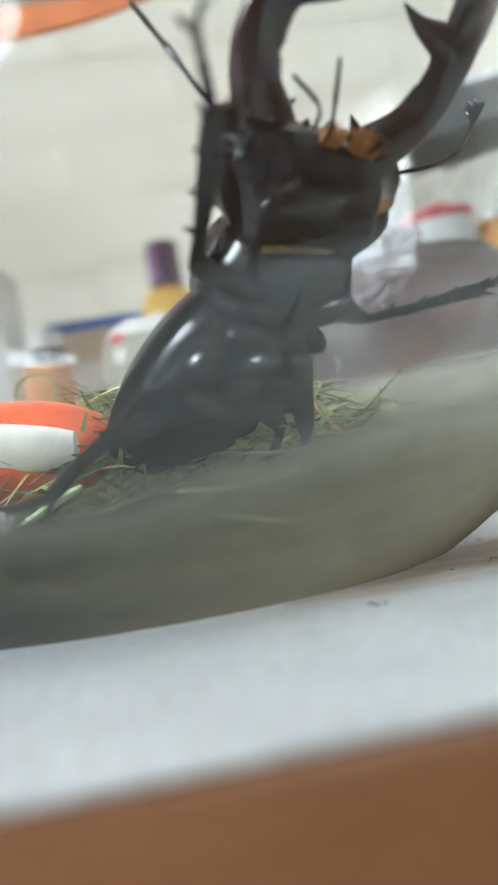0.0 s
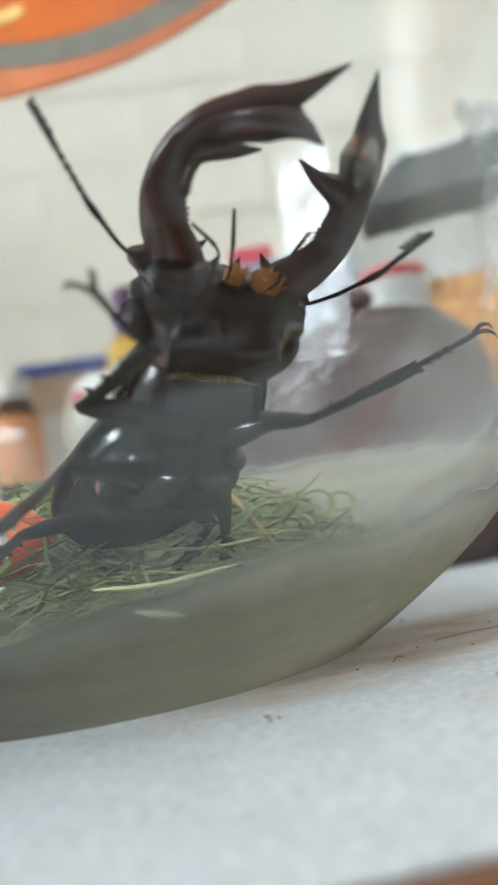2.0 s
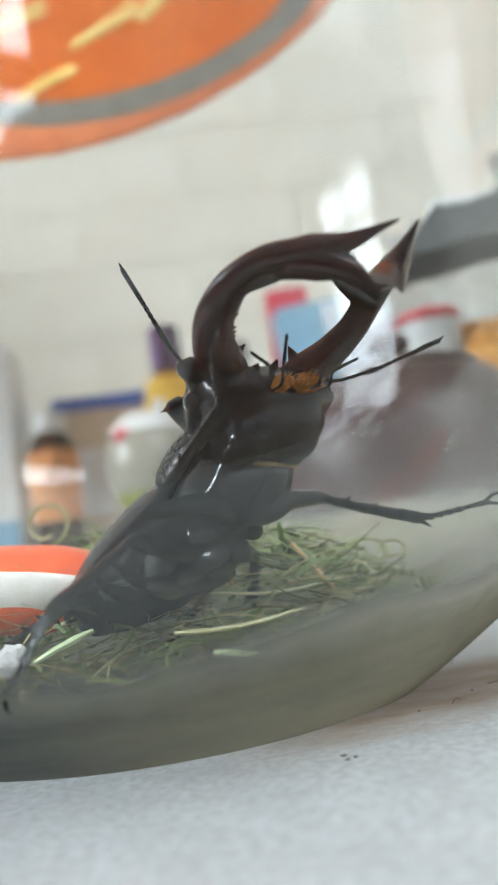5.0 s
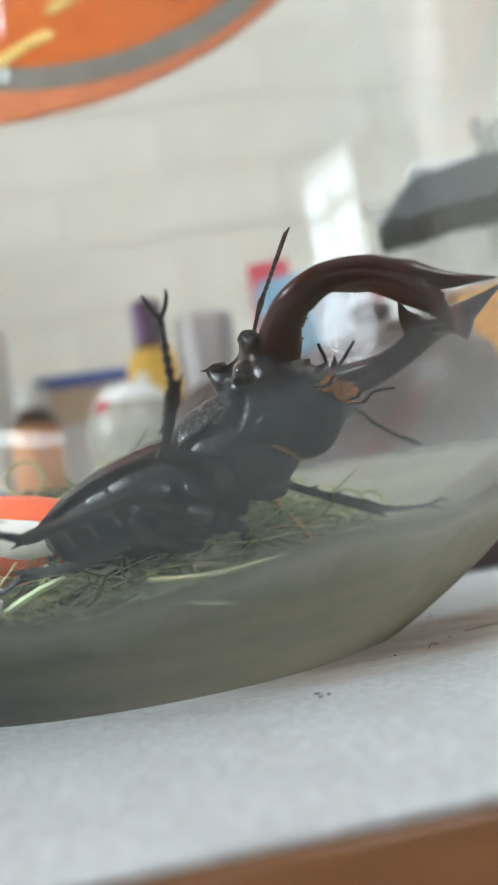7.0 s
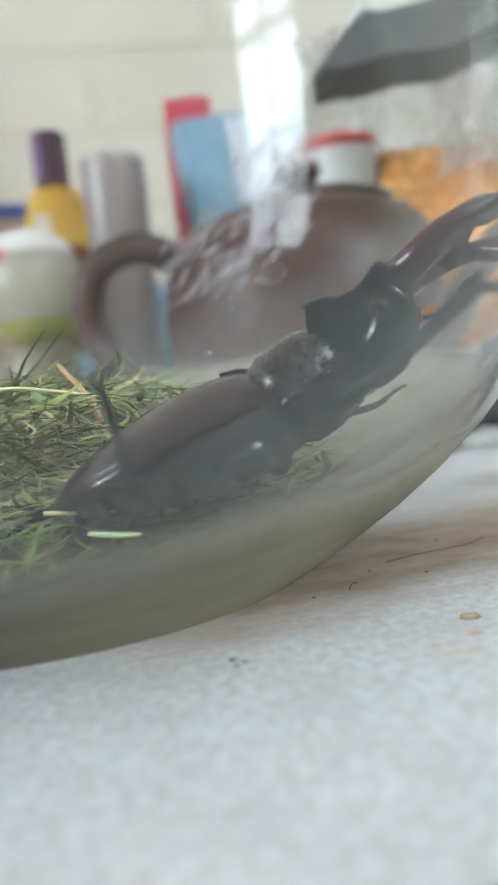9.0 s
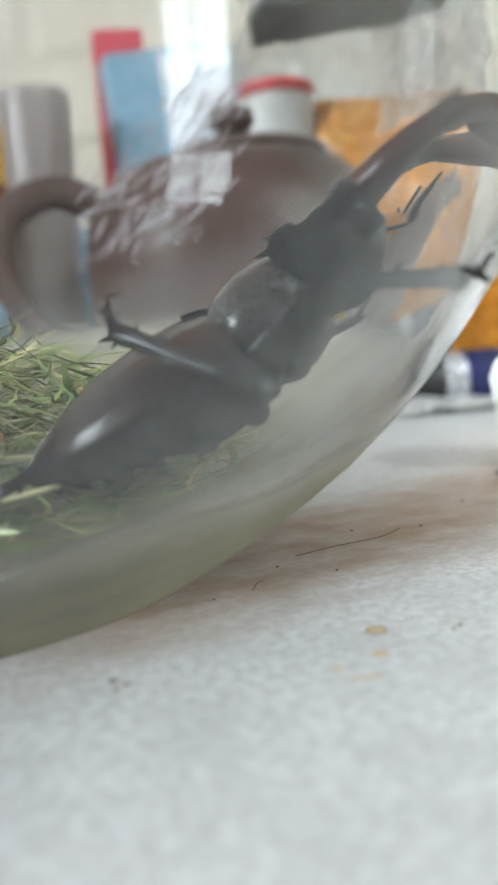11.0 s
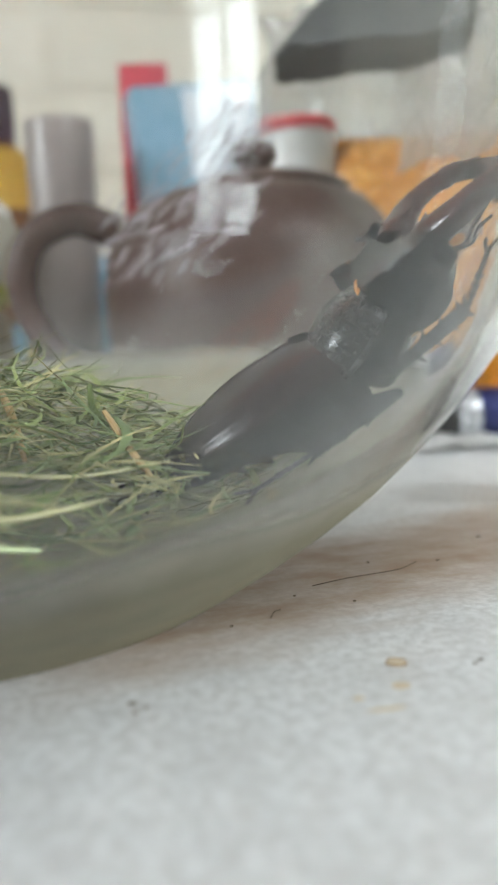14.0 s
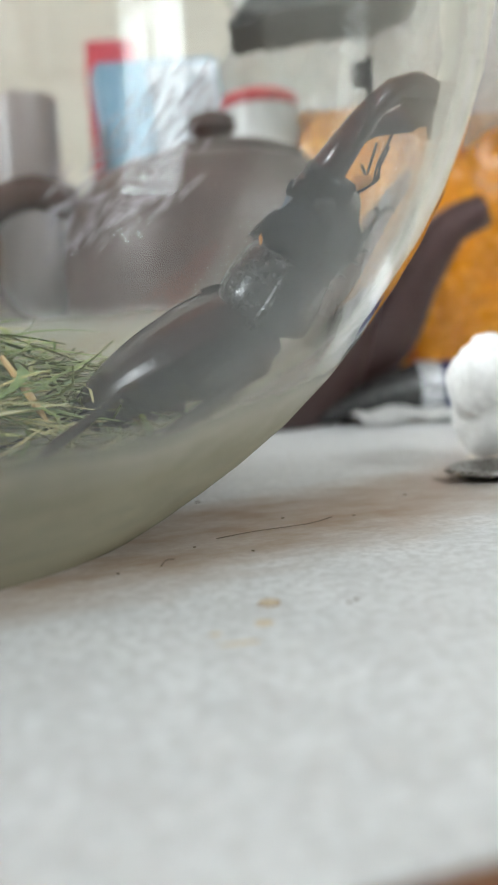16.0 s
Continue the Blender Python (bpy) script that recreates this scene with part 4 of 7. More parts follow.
def elytron(side):
    """One wing case: a thick curved shell from the seam to the flank, with faint lengthwise furrows."""
    outer = []
    stations = [(-0.02, 0.74, 0.42), (-0.15, 0.93, 0.52), (-0.45, 1.02, 0.6), (-0.9, 1.06, 0.64), (-1.4, 1.02, 0.62), (-1.9, 0.9, 0.52), (-2.3, 0.7, 0.37), (-2.6, 0.42, 0.2), (-2.8, 0.12, 0.06)]
    wide, high = (curve([(a[0], a[k], 0) for a in stations], 64) for k in (1, 2))
    for x in np.linspace(-2.8, -0.02, 34):
        w = 0.96 * float(np.interp(-x, [-p.x for p in wide], [p.y for p in wide]))
        h = float(np.interp(-x, [-p.x for p in high], [p.y for p in high]))
        arc = np.radians(np.linspace(89.2, 10, 30))
        o, n = [], []
        for a in arc:
            f = 1 + 0.006 * math.cos(a * 26) * (1 if 0.2 < a < 1.4 else 0)
            o.append((x, side * (w * f * math.cos(a) + 0.004), h * f * math.sin(a) - 0.02))
            n.append((x, side * max(0.004, (w - 0.07) * math.cos(a)), (h - 0.07) * math.sin(a) - 0.03))
        outer.append(o + n[::-1])
    bm = skin(bmesh.new(), outer)
    # the raised bead along the outer margin
    tube([r[29] for r in outer[2:]], 0.042, 8, bm=bm)
    # the bead along the seam
    tube([(r[0][0], r[0][1] + side * 0.02, r[0][2]) for r in outer[2:]], 0.016, 6, bm=bm)
    return bm


JAW = [(0.72, -0.5, 0.08), (0.9, -0.6, 0.1), (1.2, -0.84, 0.12), (1.55, -0.98, 0.12), (1.95, -0.96, 0.06), (2.3, -0.81, -0.1), (2.56, -0.58, -0.33), (2.85, -0.32, -0.56), (3.25, -0.06, -0.78)]


def mandible(side):
    """An antler jaw: a flattened arched beam, forked at its end, with one strong inner tooth and a row of small ones."""
    def m(p):
        return (p[0] + 0.04, -side * p[1], p[2] + 0.07 * p[0])
    path = curve([m(p) for p in JAW], 64)
    n = len(path) - 1
    bm = tube(path, blend((0, 0.1, 0.22, 0.4, 0.55, 0.68, 0.78, 0.9, 1), (0.25, 0.29, 0.245, 0.19, 0.165, 0.175, 0.19, 0.09, 0.01), n), 22, 0.74)
    inner = curve([m(p) for p in ((2.3, -0.68, -0.14), (2.52, -0.47, -0.42), (2.64, -0.27, -0.72), (2.62, -0.11, -1.0))], 20)
    tube(inner, blend((0, 0.35, 0.7, 1), (0.17, 0.2, 0.11, 0.012), len(inner) - 1), 16, 0.8, bm=bm)
    web = curve([m(p) for p in ((2.32, -0.68, -0.16), (2.52, -0.48, -0.4), (2.66, -0.34, -0.58), (2.76, -0.26, -0.68))], 14)
    tube(web, blend((0, 0.5, 1), (0.15, 0.17, 0.03), len(web) - 1), 14, 0.75, bm=bm)
    tooth = curve([m(p) for p in ((2.0, -0.88, 0.05), (2.06, -0.66, 0.06), (2.09, -0.42, 0.075), (2.18, -0.17, 0.08))], 14)
    tube(tooth, blend((0, 0.4, 0.7, 1), (0.19, 0.14, 0.07, 0.012), len(tooth) - 1), 14, 0.8, bm=bm)
    # small teeth along the inner edge, uneven, and the spur by the root
    rnd = random.Random(3)
    line = curve([m(p) for p in ((1.3, -0.65, 0.09), (1.5, -0.74, 0.1), (1.7, -0.76, 0.09), (1.9, -0.74, 0.07))], 12)
    for k, p in enumerate(line):
        q = Vector(p)
        inw = Vector((0.25, side * -1.0, 0))
        cone(bm, q - inw * 0.03, q + inw * (0.035 + 0.04 * rnd.random()) + Vector((0.015, 0, 0)), 0.04 + 0.015 * rnd.random(), 7)
    cone(bm, m((0.98, -0.44, 0.2)), m((1.12, -0.3, 0.26)), 0.08, 8)
    return bm


def antenna(bend=28):
    ca, sa = math.cos(radians(bend)), math.sin(radians(bend))
    c = curve([(0, 0, 0), (0.35, -0.05, 0.01), (0.7, -0.04, 0), (0.95, 0, 0)], 12)
    bm = tube(c, blend((0, 0.6, 0.9, 1), (0.024, 0.026, 0.042, 0.03), len(c) - 1), 8)
    for k in range(6):
        d = 0.04 + 0.1 * k
        tube([(0.95 + ca * (d - 0.045), sa * (d - 0.045), 0), (0.95 + ca * d, sa * d, 0), (0.95 + ca * (d + 0.045), sa * (d + 0.045), 0)], [0.02, 0.034, 0.022], 7, bm=bm)
    for k in range(4):
        d = 0.6 + 0.095 * k
        base = Vector((0.95 + ca * d, sa * d, 0))
        tip = base + Vector((-sa, ca, 0)) * 0.15 + Vector((ca, sa, 0)) * 0.06
        tube([base - Vector((ca, sa, 0)) * 0.05, base, tip], [0.03, 0.045, 0.02], 7, 0.6, bm=bm)
    tube([(0.95 + ca * 0.5, sa * 0.5, 0), (0.95 + ca * 0.95, sa * 0.95, 0)], [0.03, 0.03], 7, bm=bm)
    return bm


def leg_meshes(lf, lt, seed):
    rnd = random.Random(seed)
    c = curve([(-0.08, 0, 0), (0.15, 0, 0), (lf * 0.5, 0, 0.015), (lf, 0, 0)], 16)
    femur = tube(c, blend((0, 0.15, 0.5, 0.85, 1), (0.1, 0.15, 0.17, 0.13, 0.09), len(c) - 1), 12, 0.75)
    c = curve([(-0.03, 0, 0), (lt * 0.3, 0, -0.02), (lt * 0.7, 0, -0.01), (lt, 0, 0)], 16)
    tibia = tube(c, blend((0, 0.3, 0.9, 1), (0.075, 0.075, 0.11, 0.09), len(c) - 1), 10, 0.7)
    for k in range(6):
        x = lt * (0.25 + 0.13 * k)
        sgn = 1 if k % 2 else -1
        cone(tibia, (x, 0.05 * sgn, 0), (x + 0.07, 0.17 * sgn, 0.02 * rnd.uniform(-1, 1)), 0.035, 6)
    for sgn in (-1, 1):
        cone(tibia, (lt - 0.04, 0.05 * sgn, 0), (lt + 0.13, 0.16 * sgn, 0), 0.04, 6)
    tarsus = bmesh.new()
    x = 0.0
    for k, ln in enumerate((0.12, 0.12, 0.12, 0.13, 0.3)):
        tube([(x - 0.01, 0, 0), (x + ln * 0.35, 0, 0), (x + ln * 0.8, 0, 0), (x + ln, 0, 0)], [0.025, 0.035, 0.05 if k < 4 else 0.035, 0.03], 7, bm=tarsus)
        if k < 4:
            cone(tarsus, (x + ln * 0.8, 0, -0.02), (x + ln * 1.1, 0, -0.09), 0.025, 5)
        x += ln
    for sgn in (-1, 1):
        c = curve([(x - 0.03, 0, 0), (x + 0.09, 0.07 * sgn, 0.03), (x + 0.18, 0.11 * sgn, -0.02), (x + 0.2, 0.12 * sgn, -0.11)], 9)
        tube(c, blend((0, 0.5, 1), (0.028, 0.024, 0.004), len(c) - 1), 6, bm=tarsus)
    return femur, tibia, tarsus


def head_mesh():
    """A wide head, hollow above, whose raised side ridges run from pointed hind corners to square front lugs."""
    bm = bmesh.new()
    # x; top; ridge out, ridge up; side out; below out, below down; keel
    table_ = ((-0.14, 0.22, 0.44, 0.2, 0.5, 0.4, -0.36, -0.4), (-0.04, 0.3, 0.7, 0.4, 0.66, 0.5, -0.46, -0.5), (0.06, 0.33, 0.84, 0.49, 0.74, 0.54, -0.51, -0.54),
              (0.2, 0.31, 0.79, 0.42, 0.81, 0.56, -0.54, -0.56), (0.4, 0.29, 0.78, 0.36, 0.88, 0.57, -0.54, -0.56), (0.56, 0.28, 0.84, 0.33, 0.91, 0.56, -0.51, -0.53),
              (0.7, 0.27, 0.96, 0.34, 0.91, 0.55, -0.46, -0.48), (0.82, 0.24, 1.0, 0.31, 0.9, 0.53, -0.4, -0.43), (0.91, 0.2, 0.95, 0.25, 0.86, 0.5, -0.34, -0.38),
              (0.98, 0.16, 0.72, 0.16, 0.7, 0.44, -0.28, -0.32), (1.04, 0.1, 0.44, 0.05, 0.46, 0.36, -0.18, -0.22))
    lines = [curve([(r[0], r[k], 0) for r in table_], 60) for k in range(1, 8)]
    rows = []
    for x in np.linspace(-0.14, 1.04, 40):
        t, ro, ru, so, bo, bd, k = (float(np.interp(x, [p.x for p in c], [p.y for p in c])) for c in lines)
        half = [(0.0, t), (ro * 0.35, t * 0.95), (ro * 0.7, t * 0.5 + ru * 0.48), (ro * 0.93, ru * 0.97), (ro, ru), (ro * 0.985, ru - 0.07), (so * 0.98, 0.12), (so, -0.02), (so * 0.95, -0.2), (bo * 1.12, bd * 0.82), (bo, bd), (bo * 0.5, (bd + k) / 2 - 0.02), (0.0, k)]
        rows.append([(x, y, z) for y, z in half] + [(x, -y, z) for y, z in half[-2:0:-1]])
    skin(bm, rows)
    for s in (-1, 1):
        # hind corner, front lug, round cheek plate, cheek fold behind the eye
        tube(curve([(0.26, 0.74 * s, 0.39), (0.1, 0.8 * s, 0.46), (-0.02, 0.85 * s, 0.53)], 8), [0.11] * 4 + [0.08, 0.055, 0.03, 0.012, 0.008], 10, 0.6, bm=bm)
        b2 = box(0.2, 0.24, 0.26, (0, 0, 0), 0.08, 4)
        b2.transform(Matrix.Translation((0.82, 0.92 * s, 0.26)) @ Matrix.Rotation(radians(20 * s), 4, "Z") @ Matrix.Rotation(radians(-14 * s), 4, "X"))
        join(bm, b2)
        b2 = hull([(-0.28, 0.06, 0.06, 0.05), (-0.2, 0.2, 0.1, 0.12), (0.0, 0.28, 0.12, 0.18), (0.2, 0.26, 0.12, 0.16), (0.36, 0.12, 0.06, 0.06)], 18, 2.4)
        b2.transform(Matrix.Translation((0.34, 0.36 * s, -0.46)) @ Matrix.Rotation(radians(-14 * s), 4, "Z"))
        join(bm, b2)
        tube(curve([(0.02, 0.62 * s, -0.3), (0.2, 0.78 * s, -0.24), (0.4, 0.9 * s, -0.16), (0.5, 0.93 * s, -0.06)], 12), blend((0, 0.5, 1), (0.05, 0.09, 0.05), 12), 8, bm=bm)
    b2 = hull([(0.4, 0.22, 0.05, 0.04), (0.6, 0.36, 0.06, 0.06), (0.88, 0.4, 0.06, 0.06), (1.0, 0.32, 0.05, 0.04)], 14, 3.2)
    b2.transform(Matrix.Translation((0, 0, -0.44)) @ Matrix.Rotation(radians(-8), 4, "Y"))
    join(bm, b2)
    # toothed front lip
    for k in range(7):
        y = -0.36 + 0.12 * k
        cone(bm, (0.98, y, 0.06), (1.05 + 0.05 * (k % 2) + (0.07 if k == 3 else 0), y, 0.07), 0.075, 7)
    return bm


def neck_shield():
    """The shell over the prothorax: broad, beaded along its edges, its sides drawn out."""
    rings = []
    for x, w, h in ((-0.07, 0.7, 0.42), (-0.04, 0.76, 0.46), (0.04, 0.83, 0.5), (0.16, 0.87, 0.535), (0.32, 0.86, 0.55), (0.5, 0.83, 0.54), (0.66, 0.79, 0.5), (0.78, 0.76, 0.45), (0.85, 0.72, 0.41), (0.88, 0.66, 0.37)):
        arc = np.radians(np.linspace(-11, 191, 34))
        o = [(x, w * math.copysign(abs(math.cos(a)) ** 0.85, math.cos(a)), h * math.copysign(abs(math.sin(a)) ** 0.9, math.sin(a)) - 0.01) for a in arc]
        rings.append(o + [(x, y * 0.94, z - 0.05) for _, y, z in o[::-1]])
    bm = skin(bmesh.new(), rings)
    for k in (0, -1):
        tube([Vector(p) for p in rings[k][:34]], 0.028, 7, bm=bm)
    for k in (0, 33):
        tube([r[k] for r in rings], 0.036, 7, bm=bm)
    return bm


def breast_mesh():
    """The underside of the prothorax with its hips, folds and middle keel."""
    pro = hull([(-0.1, 0.4, 0.3, 0.42), (0.0, 0.66, 0.4, 0.56), (0.12, 0.76, 0.44, 0.64), (0.34, 0.77, 0.46, 0.67), (0.58, 0.72, 0.44, 0.65), (0.76, 0.67, 0.4, 0.62), (0.84, 0.64, 0.34, 0.57), (0.9, 0.48, 0.26, 0.45)], 34, 2.6)
    for s in (-1, 1):
        b2 = hull([(-0.3, 0.08, 0.06, 0.06), (-0.15, 0.14, 0.1, 0.12), (0.1, 0.15, 0.1, 0.14), (0.34, 0.1, 0.08, 0.08)], 14, 2.0)
        b2.transform(Matrix.Translation((0.2, 0.36 * s, -0.58)) @ Matrix.Rotation(radians(68 * s), 4, "Z"))
        join(pro, b2)
        tube(curve([(0.84, 0.56 * s, -0.42), (0.5, 0.62 * s, -0.5), (0.2, 0.7 * s, -0.44)], 10), 0.03, 7, bm=pro)
        cone(pro, (0.16, 0.7 * s, -0.02), (-0.06, 0.85 * s, 0.0), 0.12)
        cone(pro, (0.7, 0.66 * s, -0.12), (0.9, 0.74 * s, -0.16), 0.12)
    tube([(0.8, 0, -0.6), (0.4, 0, -0.67), (0.1, 0, -0.66), (-0.05, 0, -0.6)], [0.03, 0.06, 0.07, 0.02], 8, bm=pro)
    return pro


def belly_mesh():
    """The hind breast and the ringed abdomen, each ring overlapping the next."""
    rows = [(-2.72, 0.1, 0.04, 0.08), (-2.45, 0.46, 0.1, 0.26), (-2.0, 0.76, 0.2, 0.46), (-1.4, 0.88, 0.3, 0.6), (-0.8, 0.92, 0.34, 0.68), (-0.3, 0.86, 0.34, 0.67), (0.0, 0.7, 0.36, 0.56), (0.16, 0.45, 0.3, 0.44)]
    belly = hull(rows, 130, 2.3)
    for v in belly.verts:
        if v.co.z < 0.15 and v.co.x < -1.1:
            f = ((v.co.x + 1.1) / 0.36) % 1.0
            v.co.z -= 0.16 * f ** 1.5 * min(1.0, (0.15 - v.co.z) / 0.25)
            v.co.y *= 1 + 0.05 * f ** 1.5
        elif v.co.z < -0.3 and abs(v.co.y) < 0.12:
            v.co.z += 0.09 * (1 - abs(v.co.y) / 0.12)
    for s in (-1, 1):
        for x, y, z, dx, dy, dz, rz in ((-1.02, 0.44, -0.62, 0.16, 0.5, 0.17, -14), (-0.34, 0.34, -0.64, 0.15, 0.28, 0.2, 24), (-0.66, 0.74, -0.4, 0.34, 0.16, 0.22, 0), (-0.68, 0.32, -0.67, 0.22, 0.29, 0.1, 8), (-0.1, 0.56, -0.46, 0.14, 0.22, 0.16, 32)):
            b2 = hull([(-1, 0.05, 0.05, 0.05), (-0.8, 0.6, 0.6, 0.6), (-0.3, 0.96, 0.96, 0.96), (0.3, 0.96, 0.96, 0.96), (0.8, 0.6, 0.6, 0.6), (1, 0.05, 0.05, 0.05)], 16, 2.2)
            b2.transform(Matrix.Translation((x, y * s, z)) @ Matrix.Rotation(radians(rz * s), 4, "Z") @ Matrix.Diagonal((dx, dy, dz, 1)))
            join(belly, b2)
        # seams between the plates of the flank
        tube(curve([(-0.05, 0.74 * s, -0.2), (-0.5, 0.92 * s, -0.18), (-1.0, 0.95 * s, -0.2), (-1.6, 0.88 * s, -0.14)], 14), 0.02, 6, bm=belly)
        tube(curve([(-0.15, 0.3 * s, -0.66), (-0.35, 0.66 * s, -0.52), (-0.5, 0.84 * s, -0.34)], 10), 0.02, 6, bm=belly)
    return belly


def stag_beetle():
    root = thing("stag_beetle", "large black stag beetle with chestnut antler jaws, climbing in the bowl", "beetle", place(0, 10, 3))
    parts = {"body": root}
    part("abdomen", belly_mesh(), "belly", root, "dull black jointed belly")
    for s in (-1, 1):
        part("wing_case", elytron(s), "elytra", root, "dark maroon wing case")
    b = skin(bmesh.new(), [[(0.06, -0.1, 0.44), (0.06, 0.1, 0.44), (0.06, 0.1, 0.3), (0.06, -0.1, 0.3)], [(-0.16, -0.08, 0.57), (-0.16, 0.08, 0.57), (-0.16, 0.08, 0.4), (-0.16, -0.08, 0.4)], [(-0.36, -0.01, 0.63), (-0.36, 0.01, 0.63), (-0.36, 0.01, 0.5), (-0.36, -0.01, 0.5)]])
    part("shoulder_shield", b, "chitin", root)
    parts["prothorax"] = p = part("prothorax", breast_mesh(), "belly", root, "black breast with leg sockets")
    part("neck_shield", neck_shield(), "pro_chitin", p, "finely pitted greyish black neck shield")

    def fringe(pts, count, ln, r, drop):
        """Short hairs side by side along a line."""
        c, b2, rnd2 = curve(pts, 40), bmesh.new(), random.Random(6)
        for q in range(count):
            o = c[int(q / count * (len(c) - 1))].lerp(c[min(len(c) - 1, int(q / count * (len(c) - 1)) + 1)], rnd2.random())
            tip = o + Vector(drop) * ln * rnd2.uniform(0.6, 1.2) + Vector((rnd2.uniform(-0.02, 0.02), rnd2.uniform(-0.03, 0.03), rnd2.uniform(-0.015, 0.015)))
            tube([o, o.lerp(tip, 0.5), tip], [r, r * 0.8, r * 0.3], 4, bm=b2)
        return b2
    part("hair_fringe", fringe([(0.82, -0.5, -0.53), (0.86, -0.3, -0.57), (0.87, 0.0, -0.6), (0.86, 0.3, -0.57), (0.82, 0.5, -0.53)], 150, 0.07, 0.009, (0.9, 0, -0.3)), "gold_hair", p, "golden hair fringe")
    part("hair_fringe", fringe([(-0.04, -0.6, 0.33), (-0.05, -0.3, 0.42), (-0.05, 0.0, 0.44), (-0.05, 0.3, 0.42), (-0.04, 0.6, 0.33)], 130, 0.09, 0.01, (-0.9, 0, 0.25)), "amber_hair", p, "golden hair fringe")
    part("hair_fringe", fringe([(0.86, -0.56, 0.3), (0.88, -0.3, 0.36), (0.88, 0.3, 0.36), (0.86, 0.56, 0.3)], 90, 0.07, 0.008, (0.9, 0, 0.3)), "amber_hair", p, "golden hair fringe")
    parts["head"] = h = part("head", head_mesh(), "chitin", root, "glossy black ridged head", at=place(PRO_L, 0, 0))
    for s, side in ((-1, "right"), (1, "left")):
        parts["mandible_" + side] = part("mandible", mandible(s), "mandible", h, "glossy chestnut toothed antler jaw")
        b = bmesh.new()
        bmesh.ops.create_uvsphere(b, u_segments=20, v_segments=14, radius=0.14)
        part("eye", b, "eye", h, "shiny bead eye", at=place(0.58, 0.88 * s, 0.0))
        parts["antenna_" + side] = part("antenna", antenna(), "chitin", h, at=place(ANTENNA_ROOT[0], ANTENNA_ROOT[1] * s, ANTENNA_ROOT[2]))
        for y, ln, a in ((0.2, 0.75, 14), (0.36, 0.5, 26)):
            c = curve([(1.0, y * s, -0.3), (1.2, (y + 0.06) * s, -0.42), (1.35, (y + 0.08) * s, -0.36), (1.0 + ln, (y + 0.015 * a) * s, -0.3)], 12)
            part("palp", tube(c, blend((0, 0.3, 0.36, 0.66, 0.72, 1), (0.018, 0.016, 0.026, 0.014, 0.024, 0.018), len(c) - 1), 7), "chitin", h)
    rnd = random.Random(8)
    for y, count, w in ((0.2, 160, 0.12), (-0.14, 60, 0.08)):
        b = bmesh.new()
        for _ in range(count):
            o = Vector((1.06 + rnd.uniform(-0.04, 0.04), y + rnd.uniform(-w, w), -0.3 + rnd.uniform(-0.06, 0.06)))
            tube([o, o + Vector((0.1, rnd.uniform(-0.03, 0.05), rnd.uniform(-0.06, 0.03))), o + Vector((rnd.uniform(0.13, 0.2), rnd.uniform(-0.05, 0.08), rnd.uniform(-0.1, 0.04)))], [0.012, 0.009, 0.002], 4, bm=b)
        part("mouth_brush", b, "amber_hair", h, "amber mouth bristles")
    for k, pair in enumerate(("front", "middle", "hind")):
        lf, lt = FEMUR_TIBIA[pair]
        for s, side in ((-1, "right"), (1, "left")):
            femur, tibia, tarsus = leg_meshes(lf, lt, k)
            key = pair + "_" + side
            parts[key + "_femur"] = f = part("leg", femur, "chitin", root)
            parts[key + "_tibia"] = part("shin", tibia, "chitin", f, "spiny shin", at=place(lf, 0, 0))
            parts[key + "_tarsus"] = part("foot", tarsus, "chitin", f, "beaded foot with hooked claws", at=place(lf + lt, 0, 0))
    return parts


BEETLE = stag_beetle()


# how far the jaws are lowered on the head and swung to the left, the right one and the left one: seconds and degrees
JAW_TURN = [(0.0, 0, 0.5, 3.5), (4.2, 0, 0.5, 3.5), (6.5, 0, 0, 1), (7.5, 0, 0, 0), (8.5, 2, 3, 3), (10.0, 4, 1, 1), (11.25, 10, 5, 5), (12.5, 17, 9, 9), (14.5, 16, 9, 9), (15.0, 14, 14, 16), (16.0, 12, 19, 22)]


def key_beetle():
    turned = {name: {r[0]: pose(0, 0, 0, *r[1:]) for r in rows} for name, rows in TURNS.items()}
    times = [r[0] for r in PLACES]
    walk(BEETLE["body"], [(t, place(x, y, z) @ turned["body"][t]) for t, x, y, z in PLACES])
    walk(BEETLE["prothorax"], [(t, turned["prothorax"][t]) for t in times])
    walk(BEETLE["head"], [(t, Matrix.Translation((turned["prothorax"][t] @ place(PRO_L, 0, 0)).translation) @ turned["head"][t]) for t in times])
    for s, side in ((-1, "right"), (1, "left")):
        root = place(0.85, 0.55 * s, 0.1)
        walk(BEETLE["mandible_" + side], [(t, root @ pose(0, 0, 0, 0, dip, left if s > 0 else right) @ root.inverted()) for t, dip, right, left in JAW_TURN])
        walk(BEETLE["antenna_" + side], [(t, place(ANTENNA_ROOT[0], ANTENNA_ROOT[1] * s, ANTENNA_ROOT[2]) @ turned["antenna_" + side][t]) for t in times])
        for pair in ("front", "middle", "hind"):
            key, (lf, lt) = pair + "_" + side, FEMUR_TIBIA[pair]
            x, y, z = HIPS[pair]
            hip = place(x, y * s, z)
            rows = [(t, (turned["prothorax"][t] @ hip if pair == "front" else hip)) for t in times]
            walk(BEETLE[key + "_femur"], [(t, Matrix.Translation(m.translation) @ turned[key + "_femur"][t]) for t, m in rows])
            walk(BEETLE[key + "_tibia"], [(t, place(lf, 0, 0) @ turned[key + "_tibia"][t]) for t in times])
            walk(BEETLE[key + "_tarsus"], [(t, place(lf, 0, 0) @ turned[key + "_tibia"][t] @ place(lt, 0, 0) @ turned[key + "_tarsus"][t]) for t in times])



